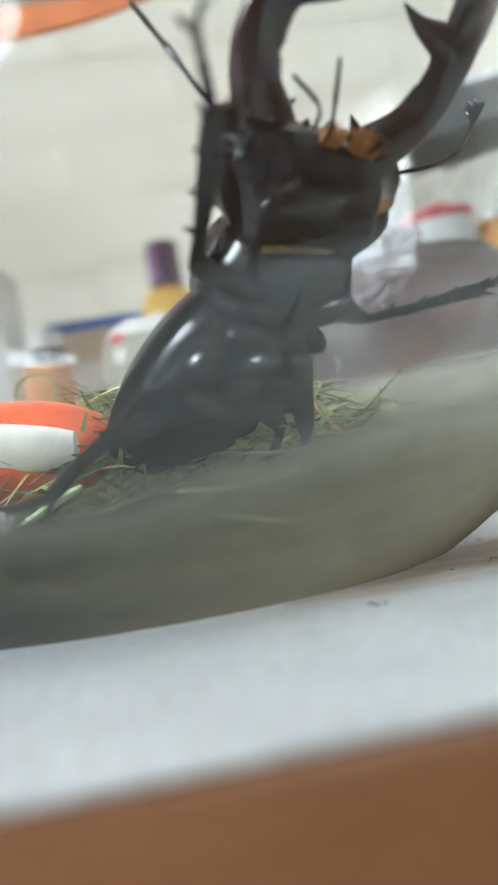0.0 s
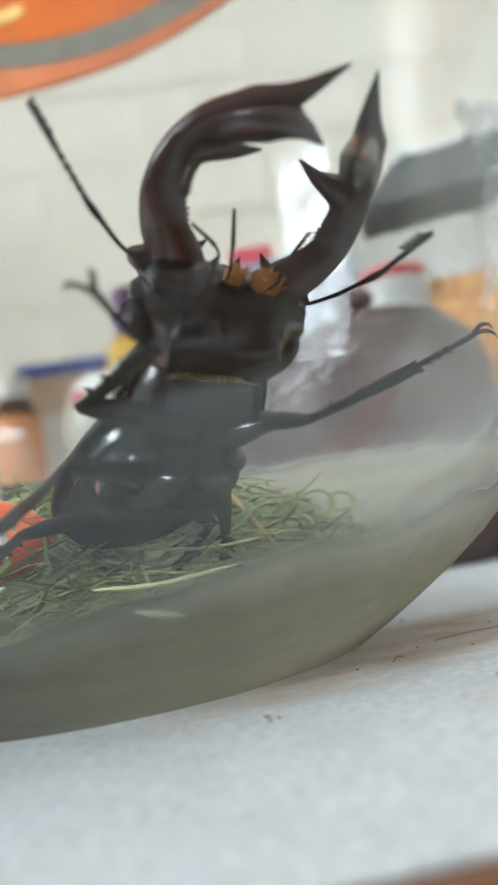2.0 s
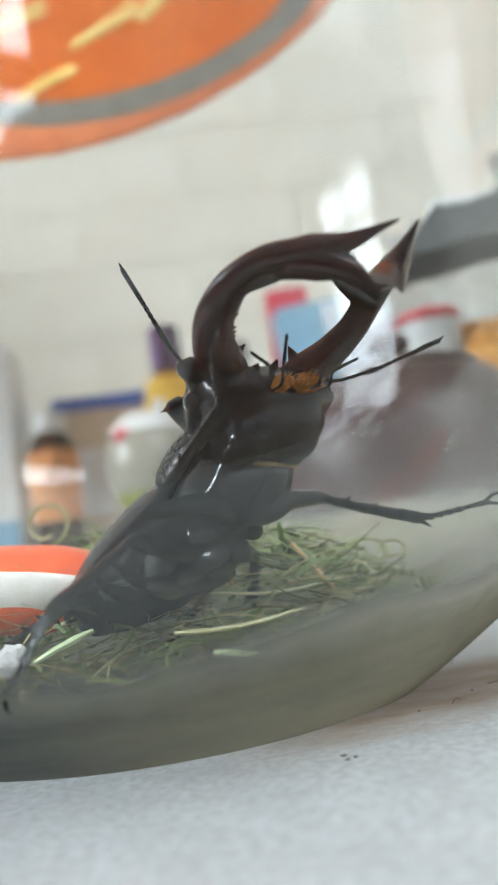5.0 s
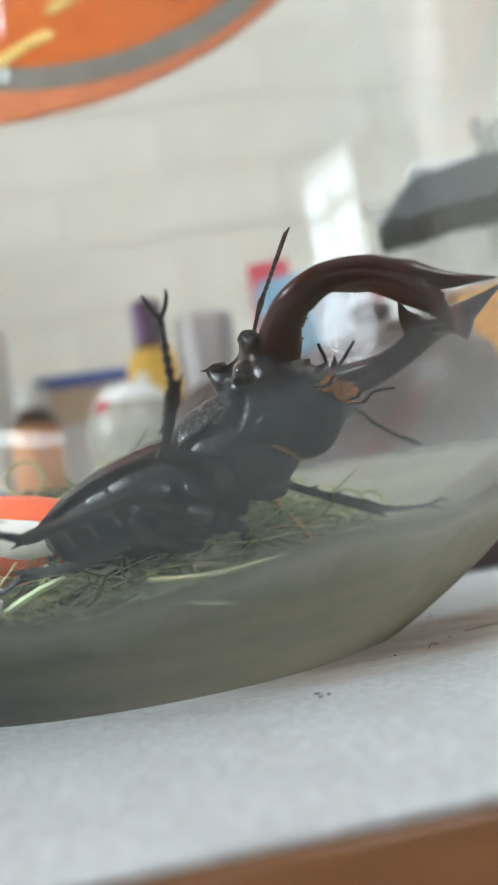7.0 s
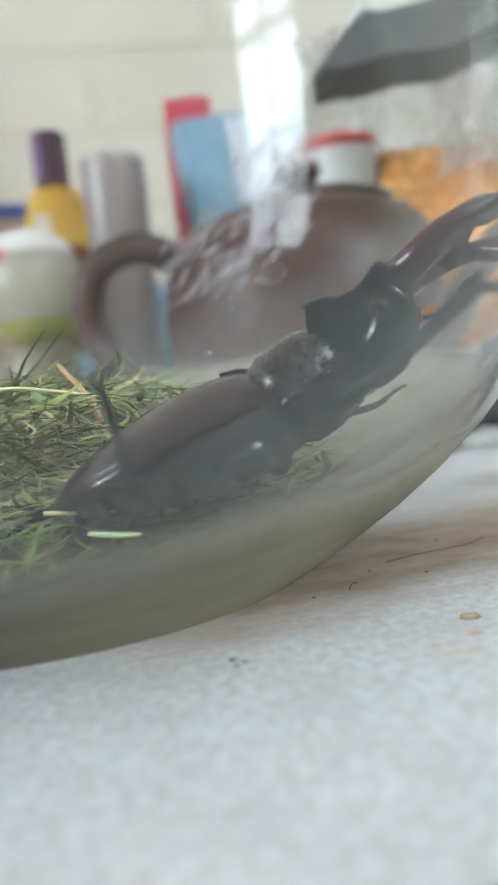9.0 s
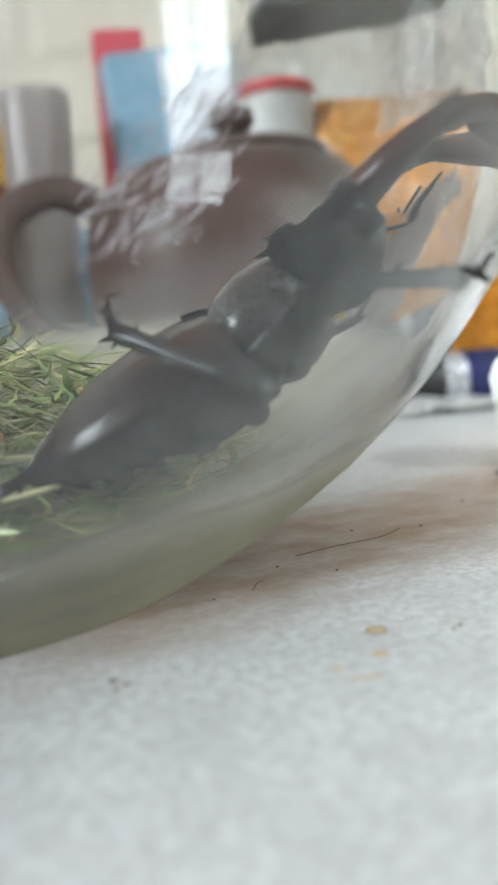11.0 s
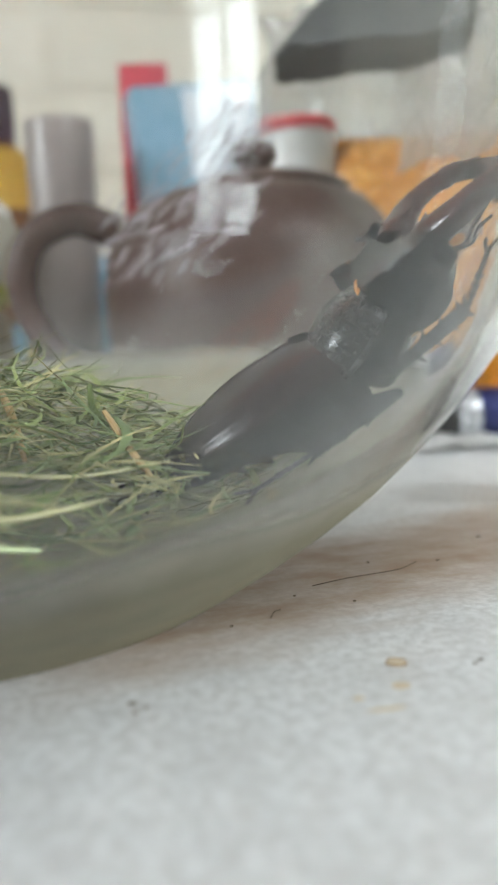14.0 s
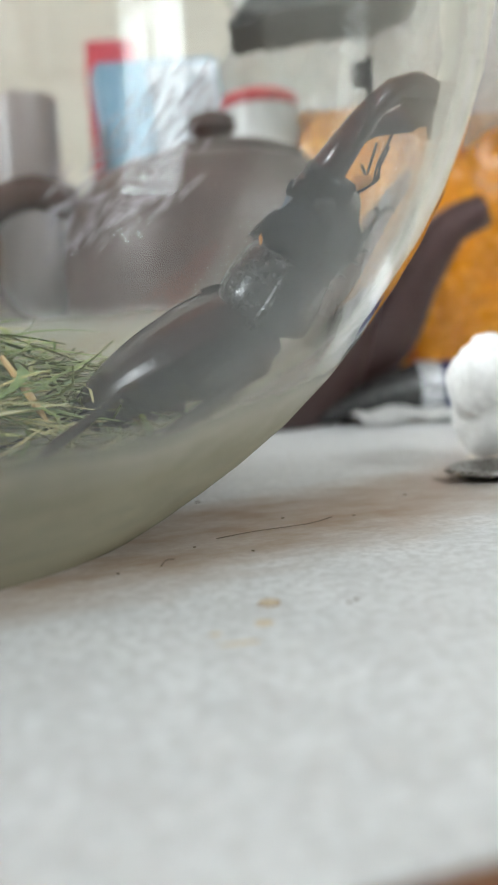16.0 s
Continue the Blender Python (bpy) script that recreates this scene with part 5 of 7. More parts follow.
brick_wall()

# how each part of the beetle turns: seconds and Euler angles, every quarter second
TURNS = {
    "body": [
        (0, -3.8, -34.6, -39), (0.25, 0.3, -32.4, -45.5), (0.5, 3.9, -29.8, -51.7), (0.75, 1.8, -27, -49.8), (1, -0.2, -24.2, -48.1), (1.25, -1.4, -24.4, -48.8), (1.5, -2.5, -24.7, -49.4),
        (1.75, -4.6, -26.3, -51), (2, -6.6, -28, -52.6), (2.25, -6, -29.3, -52.1), (2.5, -5.4, -30.6, -51.6), (2.75, -5.1, -32.5, -48.6), (3, -5, -34.4, -45.6), (3.25, -2.9, -34.5, -45.3),
        (3.5, -0.7, -34.6, -45.1), (3.75, 4.2, -37.9, -41.7), (4, 9.1, -41.4, -38.5), (4.25, 8.2, -40.9, -37.8), (4.5, 5.7, -39.5, -35.9), (4.75, 2.3, -37.4, -33.3), (5, -1.5, -34.6, -30.5),
        (5.25, -5.4, -31.5, -27.7), (5.5, -9, -28.2, -25.3), (5.75, -12, -25, -23.4), (6, -14.4, -22.4, -22), (6.25, -15.9, -20.6, -21.1), (6.5, -16.5, -19.9, -20.8), (6.75, -17, -19.4, -19.8),
        (7, -17.4, -18.8, -18.9), (7.25, -21.2, -18.3, -15.5), (7.5, -24.9, -17.5, -12.2), (7.75, -25.6, -16, -8.1), (8, -26.2, -14.5, -4), (8.25, -24.2, -15.1, -1), (8.5, -22.3, -15.8, 2),
        (8.75, -15.8, -19.4, 0.9), (9, -9, -22.9, -0.6), (9.25, -8, -27, -0), (9.5, -7, -31.1, 0.5), (9.75, -6.1, -30.3, -0.2), (10, -5.3, -29.4, -0.9), (10.25, -5.2, -29.5, -1.1),
        (10.5, -5, -29.9, -1.6), (10.75, -4.7, -30.4, -2.4), (11, -4.2, -31.1, -3.4), (11.25, -3.8, -31.7, -4.5), (11.5, -3.3, -32.4, -5.6), (11.75, -2.8, -33, -6.6), (12, -2.4, -33.5, -7.4),
        (12.25, -2.1, -33.9, -8), (12.5, -2, -34, -8.2), (12.75, -4.2, -32.3, -4.5), (13, -6.3, -30.5, -1), (13.25, -3.7, -31.9, -3.2), (13.5, -1, -33.3, -5.6), (13.75, 0.6, -33.6, -6.8),
        (14, 2.2, -33.9, -8.1), (14.25, 2.6, -33.1, -8.4), (14.5, 2.9, -32.2, -8.7), (14.75, 3.5, -33, -8.8), (15, 4.2, -33.7, -9), (15.25, 5.5, -33.6, -10.3), (15.5, 6.8, -33.4, -11.5),
        (15.75, 5.7, -33, -12.2), (16, 4.5, -32.7, -12.9),
    ],
    "prothorax": [
        (0, -13.1, -11.2, -15.6), (0.25, -13.2, -13.8, -13.5), (0.5, -13.4, -16.3, -11.4), (0.75, -9.7, -18.8, -9.9), (1, -6.1, -21.3, -8.6), (1.25, -3.7, -21.6, -9.5), (1.5, -1.2, -21.8, -10.5),
        (1.75, -4.3, -20.3, -8.4), (2, -7.4, -18.6, -6.4), (2.25, -7.5, -17.1, -7.3), (2.5, -7.7, -15.6, -8.2), (2.75, -6.3, -14, -8.6), (3, -4.9, -12.3, -8.9), (3.25, -8.5, -10.9, -11.6),
        (3.5, -12.1, -9.7, -14.3), (3.75, -12.7, -11.1, -10.9), (4, -13.3, -12.5, -7.5), (4.25, -13.1, -12.5, -7.5), (4.5, -12.7, -12.4, -7.6), (4.75, -12.1, -12.4, -7.7), (5, -11.4, -12.3, -7.9),
        (5.25, -10.5, -12.2, -8), (5.5, -9.7, -12.1, -8.2), (5.75, -9, -12, -8.3), (6, -8.4, -11.9, -8.4), (6.25, -8, -11.8, -8.5), (6.5, -7.8, -11.8, -8.5), (6.75, -8.1, -11.9, -9.6),
        (7, -8.4, -12.1, -10.6), (7.25, -9.7, -12, -10.9), (7.5, -11, -11.9, -11.2), (7.75, -10.4, -12.3, -8.1), (8, -9.9, -12.8, -5), (8.25, -10.1, -11.4, -2.3), (8.5, -10.2, -10, 0.4),
        (8.75, -7, -10.6, -2.6), (9, -3.8, -11, -5.7), (9.25, -4.6, -10.3, -5.1), (9.5, -5.3, -9.6, -4.6), (9.75, -4.9, -10.4, -5), (10, -4.4, -11.1, -5.5), (10.25, -4.4, -11.3, -5.7),
        (10.5, -4.4, -12, -6.3), (10.75, -4.4, -13, -7.2), (11, -4.4, -14.2, -8.3), (11.25, -4.4, -15.5, -9.6), (11.5, -4.4, -16.8, -10.8), (11.75, -4.3, -18, -11.9), (12, -4.2, -19, -12.8),
        (12.25, -4.1, -19.7, -13.5), (12.5, -4.1, -19.9, -13.7), (12.75, -3.7, -21.8, -11.6), (13, -3.4, -23.7, -9.5), (13.25, -2.8, -23.9, -11.2), (13.5, -2.2, -24.1, -13), (13.75, -2.4, -22.7, -13.2),
        (14, -2.6, -21.3, -13.4), (14.25, -1.9, -22.3, -12.6), (14.5, -1.2, -23.4, -11.9), (14.75, -0.3, -24.7, -11.8), (15, 0.7, -26.1, -11.7), (15.25, 1.3, -25.9, -12.5), (15.5, 1.8, -25.6, -13.2),
        (15.75, 0, -24.8, -12.8), (16, -1.7, -24, -12.5),
    ],
    "head": [
        (0, -17.4, -2, -11), (0.25, -15.7, -5.4, -9.2), (0.5, -14.1, -8.9, -7.5), (0.75, -15.8, -10.8, -3.7), (1, -17.7, -12.5, 0.1), (1.25, -12.9, -13.8, -2), (1.5, -8.1, -14.9, -4.3),
        (1.75, -9.7, -13.9, -2.5), (2, -11.2, -12.9, -0.8), (2.25, -10.5, -11.5, -2.6), (2.5, -9.8, -10.1, -4.3), (2.75, -11.1, -8.2, -7.4), (3, -12.4, -6.3, -10.5), (3.25, -13.7, -5.1, -12.8),
        (3.5, -15.1, -3.9, -15.1), (3.75, -15.7, -4.5, -18), (4, -16.3, -5.2, -20.8), (4.25, -16, -5.1, -20.6), (4.5, -15.3, -4.7, -20.2), (4.75, -14.2, -4.3, -19.6), (5, -12.9, -3.7, -18.8),
        (5.25, -11.4, -3.1, -17.9), (5.5, -9.9, -2.6, -17.1), (5.75, -8.6, -2.1, -16.2), (6, -7.4, -1.7, -15.5), (6.25, -6.7, -1.4, -15.1), (6.5, -6.4, -1.3, -14.9), (6.75, -6.8, -1.1, -15.6),
        (7, -7.2, -0.9, -16.4), (7.25, -4.2, -3.9, -14.8), (7.5, -1.2, -7, -13.3), (7.75, -4.5, -8.7, -10.9), (8, -7.8, -10.3, -8.4), (8.25, -10.3, -10.6, -4.1), (8.5, -12.9, -10.7, 0.3),
        (8.75, -8.4, -9.9, -3), (9, -3.9, -8.8, -6.2), (9.25, -4.9, -7.4, -6.5), (9.5, -5.9, -6, -6.9), (9.75, -5, -6.5, -7.2), (10, -4.1, -7, -7.6), (10.25, -3.9, -7.3, -7.4),
        (10.5, -3.3, -8.2, -6.7), (10.75, -2.5, -9.5, -5.8), (11, -1.8, -11.1, -4.6), (11.25, -1, -12.8, -3.2), (11.5, -0.4, -14.6, -1.8), (11.75, 0, -16.2, -0.5), (12, 0.4, -17.6, 0.6),
        (12.25, 0.4, -18.4, 1.5), (12.5, 0.5, -18.8, 1.8), (12.75, 1.2, -19.9, 2), (13, 2, -20.9, 2.3), (13.25, 3.4, -21.4, -1.7), (13.5, 4.9, -21.6, -5.7), (13.75, 6.6, -21, -5.2),
        (14, 8.4, -20.5, -4.7), (14.25, 7.8, -20.5, -4.8), (14.5, 7.3, -20.6, -5), (14.75, 7.7, -22.9, -2.1), (15, 7.8, -25.2, 1.1), (15.25, 8, -25.4, 0.2), (15.5, 8.3, -25.6, -0.7),
        (15.75, 4.6, -24.8, 0.2), (16, 0.8, -23.9, 1.1),
    ],
    "front_right_femur": [
        (0, 0, 4, -76.4), (0.25, -0.4, 7.5, -80.6), (0.5, -1.1, 10.9, -84.8), (0.75, 0.5, 4, -72.5), (1, 0.6, -3.1, -60.5), (1.25, 0.9, -1.7, -68), (1.5, 1, -0.3, -75.4),
        (1.75, 1, 2.8, -75.3), (2, 1.1, 5.9, -75.2), (2.25, 0.9, 6.4, -77.1), (2.5, 0.6, 6.9, -79), (2.75, 0.2, 4.7, -82.8), (3, 0, 2.4, -86.6), (3.25, 0.1, 4.8, -84.1),
        (3.5, 0.4, 7.1, -81.6), (3.75, -0.2, 1.2, -90.4), (4, 0.1, -4.7, -99.1), (4.25, 0.1, -4.6, -99.3), (4.5, 0.1, -4.2, -99.7), (4.75, 0.2, -3.7, -100.4), (5, 0.2, -3, -101.2),
        (5.25, 0.3, -2.4, -102.1), (5.5, 0.3, -1.7, -102.9), (5.75, 0.3, -1, -103.7), (6, 0.3, -0.5, -104.4), (6.25, 0.3, -0.1, -104.8), (6.5, 0.3, -0, -105), (6.75, 0.3, 0.9, -104.3),
        (7, 0.3, 1.8, -103.5), (7.25, 2.7, 6.9, -72.3), (7.5, 7.5, 10, -40.6), (7.75, 5.4, 14.5, -50.4), (8, 2.5, 18.6, -60.6), (8.25, 0.6, 8.8, -68.5), (8.5, 0.1, -1.1, -76),
        (8.75, 0.1, -4, -75), (9, 0, -6.9, -73.9), (9.25, 0.4, -11.2, -76.6), (9.5, 1.1, -15.5, -79.4), (9.75, -2.4, -19.4, -67.9), (10, -6.7, -22.6, -55.9), (10.25, -6.5, -22.6, -56.4),
        (10.5, -6, -22.6, -57.7), (10.75, -5.3, -22.5, -59.5), (11, -4.4, -22.4, -61.8), (11.25, -3.5, -22.3, -64.3), (11.5, -2.5, -22.1, -66.8), (11.75, -1.6, -22, -69.1), (12, -0.9, -21.8, -71),
        (12.25, -0.5, -21.7, -72.2), (12.5, -0.3, -21.6, -72.7), (12.75, 0.3, -22.8, -74.3), (13, 0.9, -23.9, -75.9), (13.25, 2.1, -21.3, -79.1), (13.5, 3.2, -18.6, -82.2), (13.75, 5, -14.2, -88.5),
        (14, 6.2, -9.7, -94.6), (14.25, 4.9, -14.8, -88.5), (14.5, 3, -19.7, -82.1), (14.75, 4.2, -16.4, -86), (15, 5.2, -13, -89.8), (15.25, 6.3, -14, -94.3), (15.5, 7.4, -15, -98.9),
        (15.75, 4.9, -14.7, -89), (16, 2.4, -14, -79.2),
    ],
    "front_right_tibia": [
        (0, -2.6, -5.7, 48.6), (0.25, -3.2, 2.8, 71.7), (0.5, -0.3, 10.9, 95.1), (0.75, -4, 3.1, 65.6), (1, -3.4, -5.6, 36.5), (1.25, -4.8, -8.8, 48.2), (1.5, -6.9, -11.6, 60.1),
        (1.75, -7.3, 3.9, 65.9), (2, -6.1, 19.3, 72), (2.25, -5.7, 19.3, 73), (2.5, -5.4, 19.3, 74.1), (2.75, -12.7, 19.6, 52.5), (3, -19.5, 17.3, 31.2), (3.25, -13.8, 21, 48.3),
        (3.5, -7.1, 23, 66.1), (3.75, -4.3, 20.5, 73.6), (4, -2, 17.7, 80.9), (4.25, -1.4, 15.6, 83.1), (4.5, -0.1, 9.9, 88.8), (4.75, 0.7, 1.3, 97), (5, 0, -9.1, 106.8),
        (5.25, -2.9, -20.1, 118.2), (5.5, -8.5, -30.3, 131.2), (5.75, -16.7, -38.3, 145.7), (6, -26, -43.3, 159.8), (6.25, -33.5, -45.6, 170.5), (6.5, -36.5, -46.2, 174.7), (6.75, 25.1, -38.7, 91.9),
        (7, 39.6, 4.2, 48.4), (7.25, 32.6, 18.6, 14.6), (7.5, 17.5, 26.3, -23.7), (7.75, 27.1, 16.3, 2.3), (8, 31.2, 3.5, 25.4), (8.25, 30.8, 4.9, 20.4), (8.5, 30.3, 6.2, 15.3),
        (8.75, 30.7, 0.3, 22.2), (9, 30.4, -5.7, 29), (9.25, 29.7, 9.5, 7.9), (9.5, 23, 23.4, -15.1), (9.75, 21, 25.4, -19.9), (10, 18.8, 27.3, -24.9), (10.25, 20.4, 29.5, -21.6),
        (10.5, 25.6, 35.2, -11.9), (10.75, 36.1, 41.8, 4.9), (11, 52.9, 45.9, 29), (11.25, 72.4, 44, 56.4), (11.5, 87.7, 36.5, 79.8), (11.75, 96.7, 26.2, 96.9), (12, 101, 16.5, 108.7),
        (12.25, 102.6, 9.5, 116), (12.5, 103, 6.9, 118.6), (12.75, 102.8, 3.7, 116.2), (13, 102.7, 0.5, 113.8), (13.25, 102.6, 3.5, 111.5), (13.5, 102.4, 6.5, 109.1), (13.75, 103.2, 5.3, 116.7),
        (14, 103.8, 4.1, 124.3), (14.25, 104, 3, 128.1), (14.5, 104.2, 1.9, 131.9), (14.75, 104.2, -3.4, 133.5), (15, 104, -8.6, 135.2), (15.25, 103.6, -8.8, 138.2), (15.5, 103.1, -8.9, 141.2),
        (15.75, 104.1, -8.6, 134.7), (16, 105, -8.2, 128.3),
    ],
    "front_right_tarsus": [
        (0, -2.8, 12.4, -25.6), (0.25, -2.4, -7.3, -16.4), (0.5, -5.4, -26.8, -6.3), (0.75, -4.9, -2.2, -8.3), (1, -5.3, 22.4, -10.3), (1.25, -4.6, 0.5, -7), (1.5, -5.2, -21.4, -3.8),
        (1.75, 4.9, -21.4, -31.1), (2, 13.8, -17.1, -57.7), (2.25, 11.9, -5.2, -47.9), (2.5, 12, 6.8, -38.5), (2.75, 16.5, 7.1, -2.2), (3, 20.4, 4.7, 33.9), (3.25, 17.6, 1.6, -14.2),
        (3.5, 18, -2.5, -62.1), (3.75, 17.8, 0.5, -53.8), (4, 18.1, 3.5, -45.5), (4.25, 18.1, 3.1, -46.3), (4.5, 18, 2.1, -48.4), (4.75, 17.9, 0.7, -51.6), (5, 17.9, -1.1, -55.4),
        (5.25, 18, -3.1, -59.6), (5.5, 18.3, -5, -63.8), (5.75, 18.7, -6.8, -67.7), (6, 19.1, -8.2, -70.9), (6.25, 19.5, -9.2, -73.1), (6.5, 19.6, -9.5, -73.9), (6.75, -10.3, -59, -27.3),
        (7, -99.9, -42.5, 76.2), (7.25, -109.6, -29, 92.7), (7.5, -114.2, -13.9, 105.2), (7.75, -110.2, -6.8, 83.4), (8, -109.2, 1.3, 62.3), (8.25, -107.1, 18.6, 74.6), (8.5, -100.2, 35, 89.6),
        (8.75, -100.8, 37.3, 88.7), (9, -101.4, 39.6, 87.7), (9.25, -92.8, 36, 101.7), (9.5, -85.8, 31, 114.2), (9.75, -88.8, 25.1, 107.7), (10, -91, 18.9, 101.9), (10.25, -91.5, 17.3, 100.3),
        (10.5, -92.6, 12.9, 96.1), (10.75, -93.6, 6.2, 90.1), (11, -93.9, -1.9, 83), (11.25, -93, -10.7, 75.3), (11.5, -90.9, -19.3, 67), (11.75, -87.6, -26.9, 58.7), (12, -83.8, -32.7, 51),
        (12.25, -80.5, -36.3, 45.2), (12.5, -79.1, -37.6, 42.9), (12.75, -75.3, -40.4, 36.8), (13, -71, -42.8, 30.3), (13.25, -71.5, -20.4, 31.3), (13.5, -71.6, 2.1, 32), (13.75, -71.6, -3.1, 31.8),
        (14, -71.6, -8.3, 31.6), (14.25, -71.8, -21.1, 32.5), (14.5, -72.3, -33.9, 33.5), (14.75, -63.3, -13.5, 11.6), (15, -62.4, 8.4, -6.6), (15.25, -62.6, 0.2, -9.4), (15.5, -62.5, -8, -12.1),
        (15.75, -63.5, -4.8, -3.5), (16, -63.9, -1.4, 5.1),
    ],
    "front_left_femur": [
        (0, 0, -7, 100.5), (0.25, 1.8, -1.7, 77), (0.5, 1.4, 3.9, 53.6), (0.75, 1.7, -2, 71.1), (1, 0.1, -7.8, 88.7), (1.25, 0.2, -5.7, 87.5), (1.5, 0.3, -3.5, 86.3),
        (1.75, -0, -6.4, 89.8), (2, -0.5, -9.3, 93.4), (2.25, -0.1, -10.2, 90.9), (2.5, 0.4, -11, 88.3), (2.75, 0.6, -6.3, 87.2), (3, 0.7, -1.6, 86.2), (3.25, 0.7, 0.3, 84.4),
        (3.5, 0.6, 2.2, 82.6), (3.75, 0.4, 8.5, 80), (4, -0.1, 14.8, 77.4), (4.25, -0, 13.9, 77.8), (4.5, 0.2, 11.4, 78.8), (4.75, 0.5, 7.8, 80.3), (5, 0.6, 3.4, 82),
        (5.25, 0.6, -1.5, 83.9), (5.5, 0.5, -6.3, 85.8), (5.75, 0.2, -10.7, 87.6), (6, -0.1, -14.3, 89.1), (6.25, -0.4, -16.8, 90.1), (6.5, -0.5, -17.7, 90.5), (6.75, -0.5, -16.4, 90.6),
        (7, -0.5, -15.2, 90.6), (7.25, 2.6, -29.6, 82.5), (7.5, 9.1, -43.3, 71.7), (7.75, 9.4, -37.6, 71.3), (8, 9.6, -31.8, 70.9), (8.25, 11.8, -16.9, 65.7), (8.5, 12.5, -1.9, 61.2),
        (8.75, 12.5, 1.1, 66.1), (9, 12.7, 4, 71), (9.25, 12.5, 6.3, 69.1), (9.5, 12.3, 8.6, 67.2), (9.75, 12.7, 8.2, 69.8), (10, 13, 7.7, 72.4), (10.25, 13, 7.4, 72.5),
        (10.5, 13, 6.6, 72.7), (10.75, 13.1, 5.3, 73.1), (11, 13.1, 3.9, 73.5), (11.25, 13.1, 2.3, 73.9), (11.5, 13.1, 0.6, 74.3), (11.75, 13.1, -0.8, 74.8), (12, 13.1, -2.1, 75.1),
        (12.25, 13.1, -2.9, 75.3), (12.5, 13.1, -3.2, 75.4), (12.75, 13.1, 2.1, 73.3), (13, 12.9, 7.4, 71.1), (13.25, 13.8, 6.1, 78.4), (13.5, 14.5, 4.6, 85.6), (13.75, 14.5, 6.3, 86.2),
        (14, 14.6, 7.9, 86.8), (14.25, 15.2, 10.2, 90.5), (14.5, 15.9, 12.5, 94.2), (14.75, 16.8, 13.3, 98), (15, 17.7, 14, 101.8), (15.25, 17.6, 14.3, 101.5), (15.5, 17.5, 14.5, 101.2),
        (15.75, 17.6, 14.7, 101.7), (16, 17.8, 14.8, 102.3),
    ],
    "front_left_tibia": [
        (0, -24.1, 28.9, -79.2), (0.25, -15.8, 14.2, -56.9), (0.5, -13.7, -2.3, -37.5), (0.75, -12.6, -1.9, -66.4), (1, -11.9, -1, -95.3), (1.25, -11.2, 5.8, -78.3), (1.5, -8.5, 12, -60.9),
        (1.75, -8.9, 11.3, -62.7), (2, -9.2, 10.6, -64.5), (2.25, -8.8, -9.2, -36), (2.5, -18.8, -26.5, -4.3), (2.75, -12.5, -1.1, -29.8), (3, -17.8, 24.5, -54.8), (3.25, -15.3, 31.4, -49.4),
        (3.5, -11.7, 38.1, -43.1), (3.75, -9.8, 46, -40.4), (4, -7, 53.9, -36.7), (4.25, -8.3, 53.9, -38.4), (4.5, -11.9, 53.7, -42.8), (4.75, -17.1, 53, -49.3), (5, -23.1, 51.9, -56.8),
        (5.25, -29.1, 50, -64.5), (5.5, -34.4, 47.8, -71.5), (5.75, -38.7, 45.3, -77.4), (6, -41.8, 43.1, -81.9), (6.25, -43.7, 41.5, -84.8), (6.5, -44.4, 40.9, -85.8), (6.75, -41.6, 43, -81.6),
        (7, -38.5, 45, -77.2), (7.25, -20.6, 50.8, -53.2), (7.5, 0.5, 50.8, -26.2), (7.75, -9.3, 41.3, -39.8), (8, -15.2, 30.7, -49.7), (8.25, -4.6, 19.5, -25.1), (8.5, 0, 5.4, -4),
        (8.75, -0.5, 3.3, -10.5), (9, -0.7, 1.2, -17), (9.25, -0.8, 1.5, -21.6), (9.5, -1, 1.7, -26.2), (9.75, -1, -0.3, -26.4), (10, -1, -2.4, -26.7), (10.25, -1, -2.1, -26.8),
        (10.5, -1, -1.3, -27.2), (10.75, -1, -0.1, -27.7), (11, -1, 1.3, -28.3), (11.25, -1, 2.9, -29), (11.5, -1, 4.5, -29.7), (11.75, -1.1, 5.9, -30.4), (12, -1.1, 7.1, -30.9),
        (12.25, -1.2, 7.9, -31.3), (12.5, -1.2, 8.2, -31.4), (12.75, -1.3, -9.3, -22.7), (13, -4.3, -26.5, -13), (13.25, -2.5, -24.9, -17.2), (13.5, -0.8, -23.1, -21.3), (13.75, 0.8, -26.3, -25.1),
        (14, 2.6, -29.4, -29.1), (14.25, 3.1, -28.4, -30), (14.5, 3.5, -27.4, -30.8), (14.75, 2.9, -29.9, -29.7), (15, 2.3, -32.3, -28.5), (15.25, 2.6, -33.4, -29.1), (15.5, 3, -34.4, -29.8),
        (15.75, 2.3, -35.7, -28.5), (16, 1.5, -37, -27.2),
    ],
    "front_left_tarsus": [
        (0, 0.8, -15.1, -6.2), (0.25, -5.4, -15.7, 16.7), (0.5, -11.3, -14, 39.5), (0.75, -8.2, -14.3, 26.8), (1, -5, -14, 14), (1.25, 1.6, -26, -5), (1.5, 13.2, -35.1, -27.6),
        (1.75, 6.4, -19.4, -13), (2, 4.1, -2.7, -1.1), (2.25, 3, 7, -30.9), (2.5, -3, 14.8, -61.7), (2.75, -0.8, -2.1, -41.9), (3, -4.5, -18.8, -21.6), (3.25, -4.5, -20.2, -21.5),
        (3.5, -4.6, -21.6, -21.3), (3.75, -3.9, -25.9, -23), (4, -3.1, -30.1, -24.8), (4.25, -3.3, -29.5, -24.3), (4.5, -4, -28, -23), (4.75, -4.8, -25.8, -21.2), (5, -5.6, -23, -19.1),
